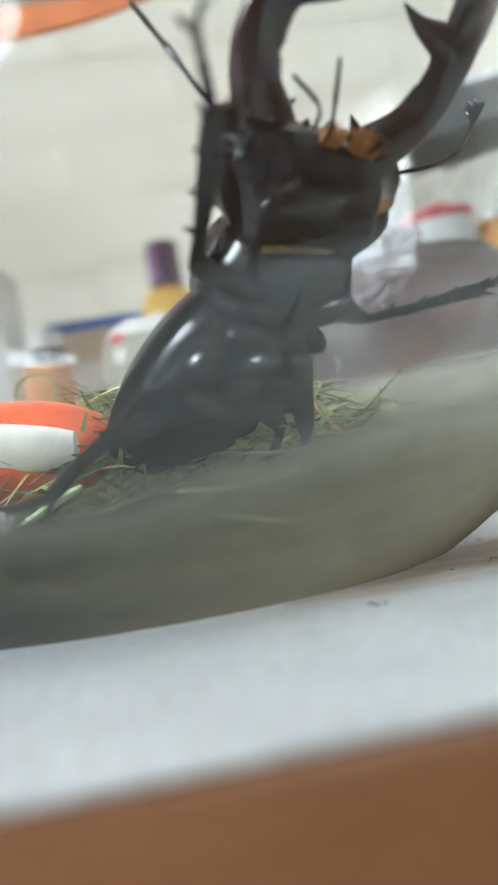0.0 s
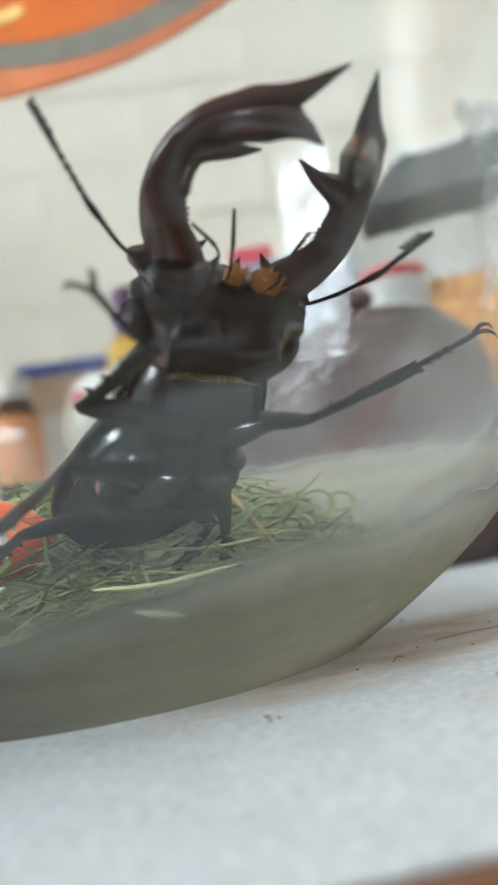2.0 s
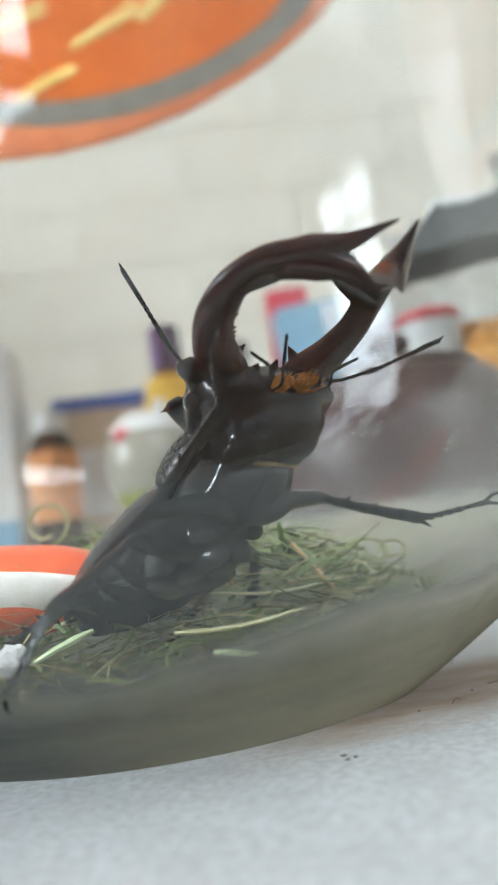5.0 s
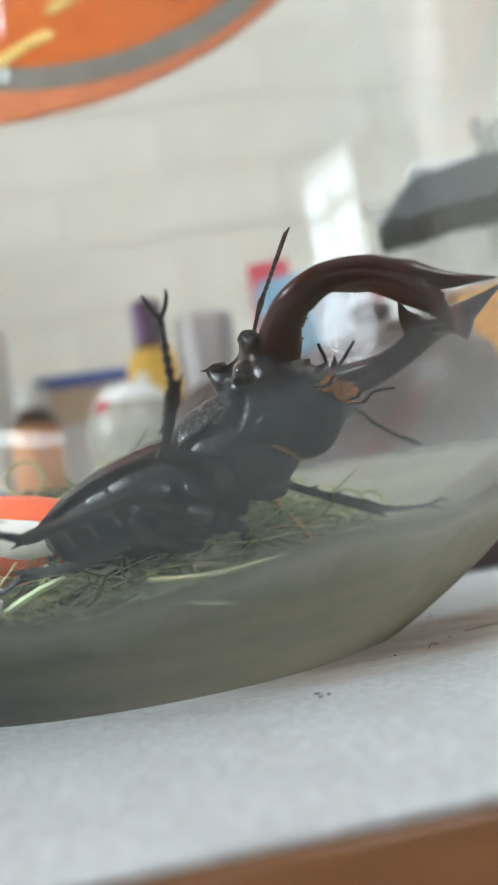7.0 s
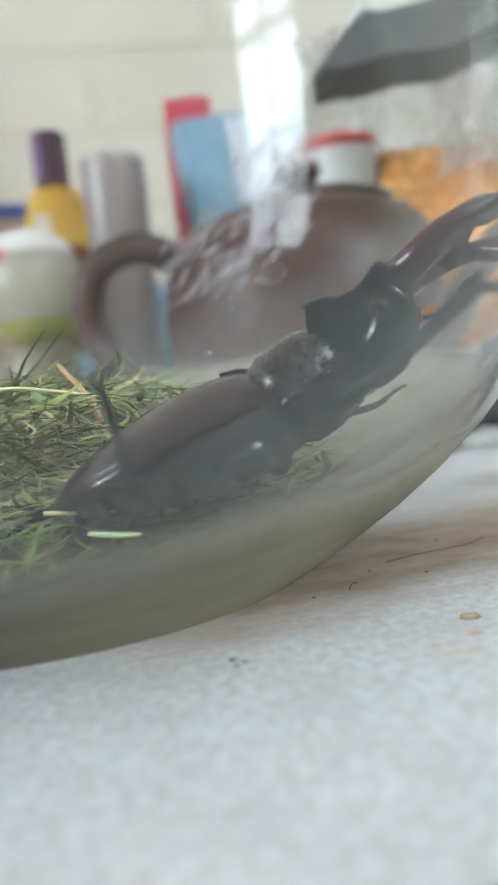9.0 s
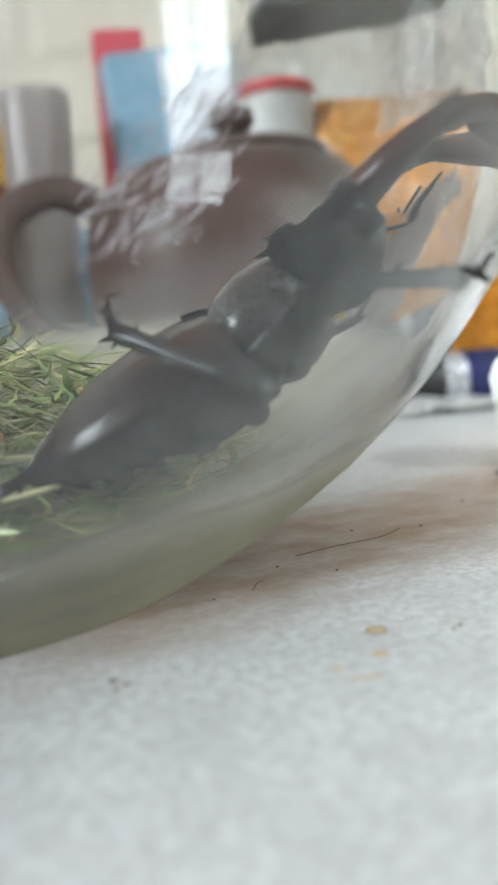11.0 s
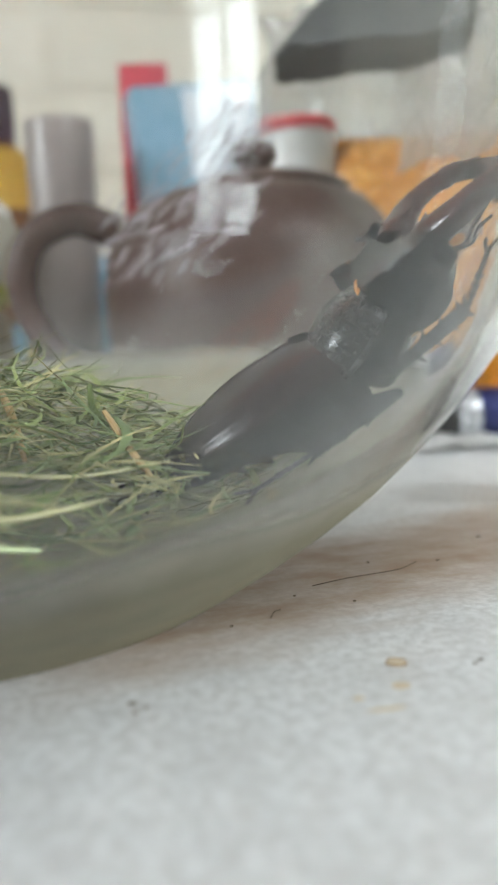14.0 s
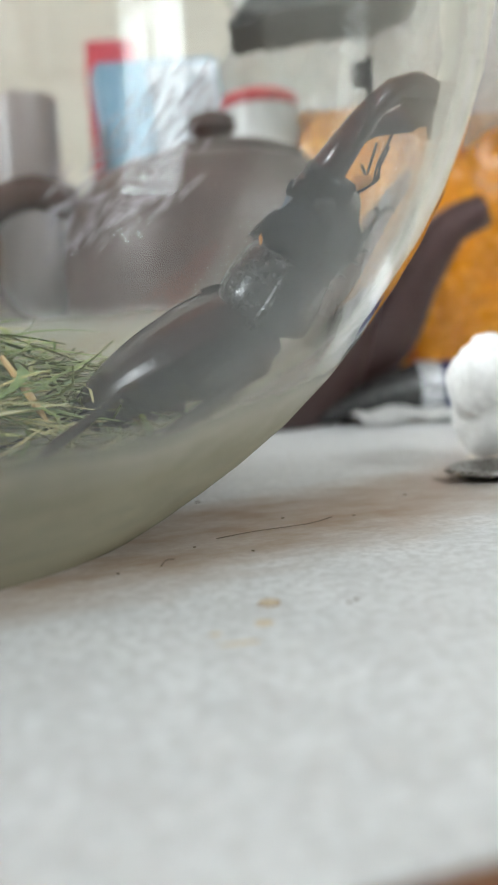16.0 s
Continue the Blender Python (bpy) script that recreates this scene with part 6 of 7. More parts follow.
        (5.25, -6.4, -20, -16.9), (5.5, -7.1, -16.9, -14.8), (5.75, -7.6, -14, -12.9), (6, -7.9, -11.7, -11.4), (6.25, -8.1, -10.1, -10.4), (6.5, -8.2, -9.5, -10), (6.75, -9.6, -20, -4.5),
        (7, -12.3, -30.3, 1.8), (7.25, -1.5, -15.7, -25.4), (7.5, 1.4, 1.8, -48.6), (7.75, 0.7, -4.6, -19.1), (8, -3.2, -9.8, 10.8), (8.25, -3.9, -28.5, 13), (8.5, -5.8, -47.1, 16.1),
        (8.75, 2.5, -31, 3.1), (9, 6, -14, -6), (9.25, 5.8, -8.6, -4.8), (9.5, 5.7, -3.2, -3.7), (9.75, 5.7, -2.9, -4.5), (10, 5.7, -2.7, -5.3), (10.25, 5.7, -4.3, -5.1),
        (10.5, 5.6, -8.7, -4.7), (10.75, 5.5, -15.2, -4), (11, 5.2, -23, -3.1), (11.25, 4.7, -31.6, -2), (11.5, 4, -40.1, -0.7), (11.75, 2.9, -47.9, 0.8), (12, 1.6, -54.4, 2.4),
        (12.25, 0.4, -58.7, 3.9), (12.5, -0.1, -60.3, 4.5), (12.75, 1.8, -37.3, 2), (13, 2.4, -14.2, 0.7), (13.25, 3.2, -10.7, -2.9), (13.5, 3.7, -7.2, -6.4), (13.75, 3.7, -8.9, -5.9),
        (14, 3.6, -10.5, -5.3), (14.25, 3.2, -17, -3.6), (14.5, 2.5, -23.5, -1.7), (14.75, 3.8, -18.2, -5.3), (15, 4.7, -12.8, -8.7), (15.25, 4.3, -12.3, -6.9), (15.5, 4, -11.7, -5.2),
        (15.75, 3.6, -13.2, -3.4), (16, 3.1, -14.7, -1.5),
    ],
    "middle_right_femur": [
        (0, 0, -8.4, -133.7), (0.25, -5.1, -7, -97.1), (0.5, -8.3, -2.9, -60.9), (0.75, -8.2, -5.1, -62.3), (1, -8.1, -7.3, -63.7), (1.25, -7.6, -2.6, -69.4), (1.5, -7.6, 2.1, -75),
        (1.75, -7.5, 2, -72.7), (2, -7.4, 1.8, -70.5), (2.25, -7.3, 1.3, -67.3), (2.5, -7.3, 0.7, -64.2), (2.75, -7.2, -1.6, -75.8), (3, -6.6, -3.9, -87.5), (3.25, -6.9, -1, -80.6),
        (3.5, -6.8, 2, -73.8), (3.75, -6.9, -6.1, -72.2), (4, -7.2, -14.2, -70.5), (4.25, -6.9, -14.1, -71.7), (4.5, -6.1, -14, -74.9), (4.75, -5, -13.6, -79.6), (5, -3.7, -13.1, -85.3),
        (5.25, -2.4, -12.4, -91.5), (5.5, -1.1, -11.6, -97.6), (5.75, -0, -10.7, -103.3), (6, 0.8, -9.9, -107.9), (6.25, 1.3, -9.3, -111), (6.5, 1.5, -9.1, -112.1), (6.75, 0.6, -1.8, -102.4),
        (7, 0.9, 5.5, -92.8), (7.25, 0.8, -5.2, -121.1), (7.5, 6, -14.6, -150.2), (7.75, 3.8, -14.5, -141.4), (8, 1.6, -14, -132.6), (8.25, 2.7, -12.6, -137.1), (8.5, 3.6, -11.2, -141.6),
        (8.75, 5.7, -20, -149.5), (9, 9.4, -28.4, -158.4), (9.25, -7.7, -34.7, -126.4), (9.5, -26.5, -32.1, -93), (9.75, -24.7, -39.2, -96.1), (10, -22.2, -46.2, -99.8), (10.25, -22.7, -45.1, -99.1),
        (10.5, -23.8, -42.1, -97.5), (10.75, -25.2, -37.6, -95.3), (11, -26.5, -32.1, -93), (11.25, -27.6, -26, -90.8), (11.5, -28.4, -20, -88.8), (11.75, -28.9, -14.4, -87.1), (12, -29.1, -9.8, -85.8),
        (12.25, -29.3, -6.7, -84.9), (12.5, -29.3, -5.5, -84.6), (12.75, -29, -8.9, -86.7), (13, -28.6, -12.2, -88.9), (13.25, -29.4, -11.8, -85.1), (13.5, -30.1, -11.3, -81.4), (13.75, -32, -8.5, -70.6),
        (14, -33.3, -5.4, -59.9), (14.25, -33.5, -2, -57), (14.5, -33.5, 1.4, -54.1), (14.75, -33.4, -7.7, -56), (15, -33, -16.8, -57.9), (15.25, -31.1, -15.7, -64.8), (15.5, -29.3, -14.4, -71.6),
        (15.75, -28, -9.8, -77.7), (16, -27.2, -5, -83.7),
    ],
    "middle_right_tibia": [
        (0, 0.9, 32, 3.2), (0.25, -1, 22.4, -0.9), (0.5, -2, 12.7, -4.5), (0.75, -5.8, 27, -15.3), (1, -13.6, 40.3, -29.2), (1.25, -4.9, 39.6, -15.8), (1.5, 3.1, 37.4, -3),
        (1.75, 3.1, 40, -3), (2, 3.1, 42.6, -2.9), (2.25, -2.3, 49.1, -10.4), (2.5, -9.8, 54.9, -20), (2.75, 15.7, 46.5, 12.5), (3, 29.3, 31.8, 33.8), (3.25, 25.1, 30.6, 25.7),
        (3.5, 21.1, 29, 17.8), (3.75, 4.2, 31.2, -15.2), (4, -11.1, 25.1, -47), (4.25, -10.6, 25.7, -45.8), (4.5, -9, 27.4, -42.3), (4.75, -6.5, 29.7, -37.1), (5, -3.1, 32.2, -30.5),
        (5.25, 1.1, 34.5, -22.8), (5.5, 5.8, 36.3, -14.8), (5.75, 10.4, 37.5, -7.1), (6, 14.3, 38.1, -0.7), (6.25, 17.1, 38.3, 3.8), (6.5, 18.1, 38.3, 5.4), (6.75, 3, 25.2, -22.7),
        (7, -3.4, 7.9, -44.7), (7.25, 15.4, 35.3, 2.5), (7.5, 55.4, 36.1, 66.5), (7.75, 54.4, 37.1, 64.8), (8, 53.3, 38.1, 63), (8.25, 51.5, 24.2, 59.5), (8.5, 50.7, 10.3, 56.7),
        (8.75, 50.6, 16.7, 56.4), (9, 50.5, 23, 56.1), (9.25, 48, -30.8, 88.3), (9.5, -22.2, -60.6, 175.2), (9.75, -35.7, -66.7, -169.8), (10, -56.5, -70.5, -147.4), (10.25, -64.3, -68.7, -139),
        (10.5, -79.3, -62.3, -122.6), (10.75, -90.9, -50.9, -108.9), (11, -97.5, -35.7, -99.4), (11.25, -100.6, -18.7, -92.5), (11.5, -101.6, -1.5, -87), (11.75, -101.1, 14.4, -82), (12, -99.4, 27.3, -77.3),
        (12.25, -97.4, 36, -73.5), (12.5, -96.4, 39.2, -71.9), (12.75, -96, 40.5, -71.3), (13, -95.6, 41.7, -70.7), (13.25, -98.4, 41.5, -74.9), (13.5, -101.1, 41.1, -79), (13.75, -110.7, 36.1, -94.3),
        (14, -117.9, 29.5, -107.6), (14.25, -117.3, 33, -106.4), (14.5, -116.5, 36.5, -105), (14.75, -113.5, 34, -99.8), (15, -110.9, 31.3, -94.9), (15.25, -107.4, 31.5, -88.2), (15.5, -103.8, 31.4, -81.4),
        (15.75, -100.1, 29.8, -74.1), (16, -96.7, 27.8, -67),
    ],
    "middle_right_tarsus": [
        (0, 28.3, -42.2, -66.3), (0.25, 41.1, -57.8, -82.8), (0.5, 72.6, -68.5, -117.7), (0.75, 40.5, -45.6, -80.6), (1, 33.2, -18.2, -67.1), (1.25, 31.3, -7.5, -58.9), (1.5, 31, 3.3, -51.1),
        (1.75, 31.2, 5.5, -48.4), (2, 31.6, 7.6, -45.7), (2.25, 32.1, 3.7, -40.8), (2.5, 32.2, -0.2, -35.9), (2.75, 31.9, 2.3, -52.5), (3, 30.9, 4.7, -69.1), (3.25, 30.1, 7.8, -76.3),
        (3.5, 28.9, 10.8, -83.6), (3.75, 32.1, 12.7, -67.9), (4, 35.7, 13.6, -52), (4.25, 36.2, 13.6, -49.8), (4.5, 37.7, 13.5, -43.7), (4.75, 39.7, 13.1, -34.7), (5, 42.1, 12.3, -23.9),
        (5.25, 44.5, 10.8, -12.3), (5.5, 46.5, 9, -0.7), (5.75, 47.9, 7, 9.7), (6, 48.8, 5.1, 18.3), (6.25, 49.3, 3.8, 24.1), (6.5, 49.4, 3.3, 26.2), (6.75, 50.7, 4.5, 45.1),
        (7, 52.3, 5.2, 64), (7.25, 54.5, -27.5, 53), (7.5, 69.8, -58.6, 31.5), (7.75, 85.1, -50, 12.7), (8, 94, -39.4, 0.2), (8.25, 96.1, -22.4, -3.9), (8.5, 96.9, -5.3, -7.1),
        (8.75, 85.7, -30.4, 27.8), (9, 54.9, -41.9, 77.7), (9.25, 15.9, -40.1, 134.4), (9.5, -4.5, -16.8, 175), (9.75, -2.9, -13.4, 169), (10, -1.7, -9.9, 163.2), (10.25, -2.1, -13.8, 164.9),
        (10.5, -3.7, -24.4, 169.9), (10.75, -8.6, -39.7, 179.1), (11, -22.7, -56.5, -162.4), (11.25, -61.7, -67.4, -118.7), (11.5, -108, -60.5, -68), (11.75, -126.4, -44.8, -45.2), (12, -132.8, -29.8, -34.7),
        (12.25, -135.1, -19.3, -29.3), (12.5, -135.6, -15.4, -27.5), (12.75, -136.8, -10.3, -22), (13, -137.5, -5.1, -16.7), (13.25, -137.5, -3.5, -16.8), (13.5, -137.5, -1.9, -16.8), (13.75, -137.8, -2.2, -8.5),
        (14, -138.2, -2.4, -0.1), (14.25, -138.1, 1.3, -1.9), (14.5, -138.2, 5.1, -3.7), (14.75, -138.3, 4.4, -4.1), (15, -138.3, 3.6, -4.5), (15.25, -138.4, 3.2, -5.1), (15.5, -138.4, 2.8, -5.6),
        (15.75, -138.4, 3.2, -5.7), (16, -138.4, 3.6, -5.9),
    ],
    "middle_left_femur": [
        (0, 0, 15.7, 138.9), (0.25, 1.4, 10.2, 145), (0.5, 2.1, 4.5, 150.9), (0.75, 1.9, 3.8, 148.6), (1, 1.8, 3, 146.3), (1.25, 1.6, 4.9, 143), (1.5, 1.3, 6.7, 139.6),
        (1.75, 1.5, 4.1, 141.9), (2, 1.6, 1.5, 144.2), (2.25, 1.7, 0.6, 150.6), (2.5, 1.7, -0.4, 156.9), (2.75, 1.8, -2, 152.9), (3, 2, -3.5, 148.8), (3.25, 2.5, -8.6, 144.1),
        (3.5, 3.4, -13.6, 139.2), (3.75, 5.6, -8.7, 128), (4, 6.8, -3.5, 117.1), (4.25, 6.8, -3.6, 116.5), (4.5, 6.9, -3.7, 115), (4.75, 7.1, -3.9, 112.8), (5, 7.3, -4.2, 110),
        (5.25, 7.5, -4.4, 107.1), (5.5, 7.7, -4.7, 104.1), (5.75, 7.9, -4.9, 101.3), (6, 8.1, -5, 99.1), (6.25, 8.3, -5.2, 97.6), (6.5, 8.3, -5.2, 97), (6.75, 8.4, -6.5, 95.6),
        (7, 8.6, -7.7, 94.2), (7.25, 8.9, -13.2, 92.7), (7.5, 9.3, -18.7, 91.1), (7.75, 9.5, -19.7, 90.6), (8, 9.7, -20.6, 90), (8.25, 10.4, -19.3, 88), (8.5, 11, -17.9, 86.1),
        (8.75, 10.3, -11.1, 89), (9, 9.9, -4.3, 91.8), (9.25, 9.9, -0.8, 90.2), (9.5, 9.9, 2.6, 88.7), (9.75, 10, 3.1, 90.4), (10, 10.1, 3.6, 92.1), (10.25, 10.1, 3.5, 92.8),
        (10.5, 10.2, 3, 94.6), (10.75, 10.4, 2.4, 97.2), (11, 10.5, 1.7, 100.4), (11.25, 10.6, 0.9, 103.9), (11.5, 10.6, 0, 107.4), (11.75, 10.6, -0.7, 110.6), (12, 10.6, -1.3, 113.2),
        (12.25, 10.5, -1.7, 115), (12.5, 10.5, -1.9, 115.7), (12.75, 10.6, -2.6, 113.4), (13, 10.7, -3.2, 111), (13.25, 10.5, -2.6, 114.5), (13.5, 10.4, -1.9, 118), (13.75, 10.4, 0.6, 116.9),
        (14, 10.3, 3, 115.8), (14.25, 10.4, 5.2, 116.6), (14.5, 10.5, 7.3, 117.4), (14.75, 10.6, 8.5, 118.1), (15, 10.7, 9.7, 118.8), (15.25, 10.9, 11.6, 119.8), (15.5, 11.1, 13.4, 120.9),
        (15.75, 11.2, 12.5, 121.4), (16, 11.3, 11.5, 121.8),
    ],
    "middle_left_tibia": [
        (0, 1, -23.6, -5), (0.25, -0.3, -9.9, -0.5), (0.5, -0.5, 3.9, 3.6), (0.75, 0.3, 9.2, 10.9), (1, 1.9, 14.4, 18.4), (1.25, 1.6, 13.5, 17.1), (1.5, 1.3, 12.5, 15.8),
        (1.75, 0.4, 11.5, 11.4), (2, -0.4, 10.5, 7), (2.25, -1.4, 8.1, 0.9), (2.5, -2.1, 5.7, -5.1), (2.75, -1.8, 5.5, -1.7), (3, -1.5, 5.3, 1.7), (3.25, 0.2, 19.1, 10),
        (3.5, 4.5, 32.5, 19.7), (3.75, 7.6, 27, 26), (4, 10, 21.3, 31.7), (4.25, 9.9, 21.3, 31.3), (4.5, 9.5, 21.1, 30.3), (4.75, 9, 21, 28.8), (5, 8.3, 20.7, 27),
        (5.25, 7.6, 20.5, 25), (5.5, 7, 20.2, 23), (5.75, 6.3, 19.9, 21.2), (6, 5.9, 19.6, 19.8), (6.25, 5.5, 19.5, 18.8), (6.5, 5.4, 19.4, 18.4), (6.75, 4.9, 21.5, 17),
        (7, 4.4, 23.5, 15.6), (7.25, 4.4, 24.5, 15.7), (7.5, 4.5, 25.4, 15.9), (7.75, 4.4, 25.5, 15.6), (8, 4.2, 25.5, 15.2), (8.25, 4.5, 23.4, 15.9), (8.5, 4.7, 21.3, 16.6),
        (8.75, 4.5, 24.7, 15.9), (9, 4.2, 28, 15.2), (9.25, 4.3, 28.3, 15.5), (9.5, 4.5, 28.5, 15.9), (9.75, 3.6, 28.3, 14), (10, 2.7, 28, 12.2), (10.25, 2.6, 27.7, 12),
        (10.5, 2.3, 27, 11.4), (10.75, 1.9, 26, 10.5), (11, 1.5, 24.7, 9.4), (11.25, 1, 23.3, 8.3), (11.5, 0.6, 21.9, 7.2), (11.75, 0.2, 20.7, 6.2), (12, -0.1, 19.6, 5.4),
        (12.25, -0.2, 18.9, 4.9), (12.5, -0.3, 18.6, 4.7), (12.75, -0.3, 17.8, 4.7), (13, -0.3, 16.9, 4.7), (13.25, 0.2, 15.6, 6.3), (13.5, 0.6, 14.3, 7.8), (13.75, 0.9, 11.9, 9.4),
        (14, 1.2, 9.4, 10.9), (14.25, 1.2, 6.1, 11.1), (14.5, 1.2, 2.8, 11.2), (14.75, 1.2, -1.9, 11.5), (15, 1.2, -6.6, 11.8), (15.25, 1.1, -9.9, 12.3), (15.5, 1, -13.2, 12.9),
        (15.75, 0.9, -14, 13.2), (16, 0.8, -14.7, 13.6),
    ],
    "middle_left_tarsus": [
        (0, -16.4, 49.3, -34.8), (0.25, -21.4, 50, -41.4), (0.5, -26.5, 50.3, -48.1), (0.75, -34.2, 45.7, -58.5), (1, -40.2, 40.3, -67.1), (1.25, -35.9, 30.1, -59.6), (1.5, -33.3, 19.5, -53.6),
        (1.75, -32.5, 16.6, -51.1), (2, -31.9, 13.6, -48.6), (2.25, -31.1, 18.4, -45.5), (2.5, -29.9, 23.1, -42.3), (2.75, -29.9, 26.3, -42.2), (3, -29.8, 29.4, -42.1), (3.25, -28.3, 24.9, -38.7),
        (3.5, -27.1, 20.3, -35.6), (3.75, -22.6, 22.1, -23.3), (4, -17.8, 22.9, -10.8), (4.25, -17.5, 22, -10), (4.5, -16.8, 19.5, -8), (4.75, -15.9, 15.8, -5), (5, -15.1, 11.2, -1.6),
        (5.25, -14.5, 6.2, 2), (5.5, -14.3, 1.2, 5.5), (5.75, -14.4, -3.5, 8.7), (6, -14.6, -7.3, 11.4), (6.25, -14.9, -9.9, 13.2), (6.5, -15, -10.8, 13.9), (6.75, -15.7, -13.3, 17.1),
        (7, -16.5, -15.8, 20.3), (7.25, -17.9, -23.4, 24.5), (7.5, -20, -30.8, 29.1), (7.75, -20.2, -29.6, 29.5), (8, -20.3, -28.3, 29.8), (8.25, -20.6, -25.8, 30.3), (8.5, -20.8, -23.2, 30.8),
        (8.75, -20.1, -28, 29.1), (9, -19.1, -32.7, 27.2), (9.25, -18, -29.2, 25.1), (9.5, -17.1, -25.7, 23.2), (9.75, -17.8, -25.4, 24.7), (10, -18.4, -25, 26.2), (10.25, -18.5, -24.6, 26.4),
        (10.5, -18.8, -23.6, 27.1), (10.75, -19.2, -22.1, 28.1), (11, -19.6, -20.3, 29.2), (11.25, -20, -18.3, 30.4), (11.5, -20.3, -16.4, 31.6), (11.75, -20.6, -14.5, 32.6), (12, -20.8, -13, 33.5),
        (12.25, -21, -12, 34.1), (12.5, -21, -11.6, 34.3), (12.75, -21.1, -11.2, 34.8), (13, -21.2, -10.8, 35.3), (13.25, -20.9, -9.7, 33.7), (13.5, -20.6, -8.6, 32.2), (13.75, -20.5, -7.4, 31.1),
        (14, -20.4, -6.1, 30.1), (14.25, -20.3, -3.5, 29.9), (14.5, -20.3, -0.9, 29.8), (14.75, -20.3, 1.3, 30.4), (15, -20.3, 3.5, 31), (15.25, -20.3, 7.8, 30.7), (15.5, -20.4, 12.1, 30.4),
        (15.75, -20.4, 15.6, 30.5), (16, -20.3, 19, 30.7),
    ],
    "hind_right_femur": [
        (0, 0, 0.8, -120.6), (0.25, 0.1, 7, -119.3), (0.5, 0.3, 13.2, -118), (0.75, -0.8, 12.5, -123), (1, -1.8, 11.7, -127.9), (1.25, -1.2, 13, -125.2), (1.5, -0.6, 14.2, -122.4),
        (1.75, 0.7, 9.5, -116.4), (2, 1.4, 4.6, -110.5), (2.25, 2.6, 9.7, -100.8), (2.5, 4.7, 14.5, -90.8), (2.75, 4.7, 2.4, -91.1), (3, 4.7, -9.7, -91.3), (3.25, 13.5, -30.1, -116.5),
        (3.5, 35.3, -43.7, -151.9), (3.75, 44.2, -47.5, -164.3), (4, 54.6, -49.8, -178.2), (4.25, 52.3, -48.2, -175.1), (4.5, 46.9, -43.4, -167.6), (4.75, 41.1, -35.7, -158.6), (5, 36.6, -25.6, -149.8),
        (5.25, 33.9, -14.2, -141.8), (5.5, 32.8, -2.4, -134.6), (5.75, 33.2, 8.3, -128.1), (6, 34.4, 17.2, -122.5), (6.25, 35.8, 23.1, -118.4), (6.5, 36.5, 25.2, -116.8), (6.75, 38.3, 25.4, -112.5),
        (7, 40.2, 25.5, -108.1), (7.25, 35, 15, -122.9), (7.5, 32.8, 3.6, -136.3), (7.75, 32.9, -4, -146.3), (8, 34.3, -11.5, -156.5), (8.25, 34, -10.5, -155.3), (8.5, 33.8, -9.5, -154.1),
        (8.75, 33.8, -17.7, -154.2), (9, 33.9, -25.8, -154.3), (9.25, 34.4, -33.6, -155.3), (9.5, 35.1, -41.3, -156.5), (9.75, 40.5, -39.5, -164.8), (10, 45.3, -37.1, -172.6), (10.25, 45.1, -37, -172.3),
        (10.5, 44.6, -36.8, -171.4), (10.75, 43.8, -36.5, -170.1), (11, 42.9, -36, -168.6), (11.25, 42, -35.5, -166.9), (11.5, 41, -35, -165.2), (11.75, 40.2, -34.5, -163.7), (12, 39.5, -34.1, -162.5),
        (12.25, 39.1, -33.8, -161.7), (12.5, 38.9, -33.7, -161.4), (12.75, 40.6, -26.6, -164.9), (13, 41.8, -19.4, -168), (13.25, 39.1, -28, -161.3), (13.5, 34.9, -36.3, -153.4), (13.75, 26.6, -28.8, -138),
        (14, 21.2, -19.8, -124.9), (14.25, 21.3, -22.9, -125.1), (14.5, 21.4, -25.9, -125.4), (14.75, 23.3, -25.7, -129.8), (15, 25.1, -25.3, -134.2), (15.25, 23, -36.6, -130), (15.5, 19.2, -47.8, -124.4),
        (15.75, 21.1, -40.6, -127.1), (16, 22.4, -33.3, -129.3),
    ],
    "hind_right_tibia": [
        (0, 21.1, -25.5, -78.8), (0.25, 19.3, -18.6, -74.1), (0.5, 18.2, -11.6, -69.7), (0.75, 18.1, -11.1, -69.6), (1, 18.1, -10.5, -69.5), (1.25, 17, -11.5, -64), (1.5, 15.9, -12.3, -58.5),
        (1.75, 17.2, -13.8, -64.3), (2, 18.7, -15.1, -70.2), (2.25, 22.8, -21, -83.4), (2.5, 28.5, -25.8, -97.5), (2.75, 27.7, -15.8, -95.4), (3, 27.3, -5.8, -93.5), (3.25, 24.2, -7.1, -66.1),
        (3.5, 20.9, -6.8, -38.7), (3.75, 20.7, 4.4, -28.5), (4, 22.5, 15.4, -17.9), (4.25, 22.1, 13.2, -19.7), (4.5, 21.2, 7, -24.4), (4.75, 21, -2.1, -31.1), (5, 22.1, -13.2, -39.4),
        (5.25, 25.3, -24.9, -49.3), (5.5, 31.4, -35.8, -61.2), (5.75, 40.4, -44.4, -75.2), (6, 51.2, -50, -89.8), (6.25, 60.3, -52.5, -101.4), (6.5, 63.9, -53.1, -106), (6.75, 67.7, -52.5, -110.8),
        (7, 71.3, -51.8, -115.4), (7.25, 23.4, -6.8, -35.4), (7.5, 51.3, 47.6, 29.2), (7.75, 45.1, 50.3, 20.9), (8, 37.9, 52.4, 11.7), (8.25, 18.3, 32.4, -16.7), (8.5, 12.1, 8.6, -33.7),
        (8.75, 12.2, -9.3, -51.1), (9, 18.2, -26.2, -70.3), (9.25, 19.5, -19.7, -73.6), (9.5, 20.4, -13.1, -76.7), (9.75, 18.3, -7.1, -65.1), (10, 17.5, -0.9, -53.9), (10.25, 17.5, 0.8, -52.5),
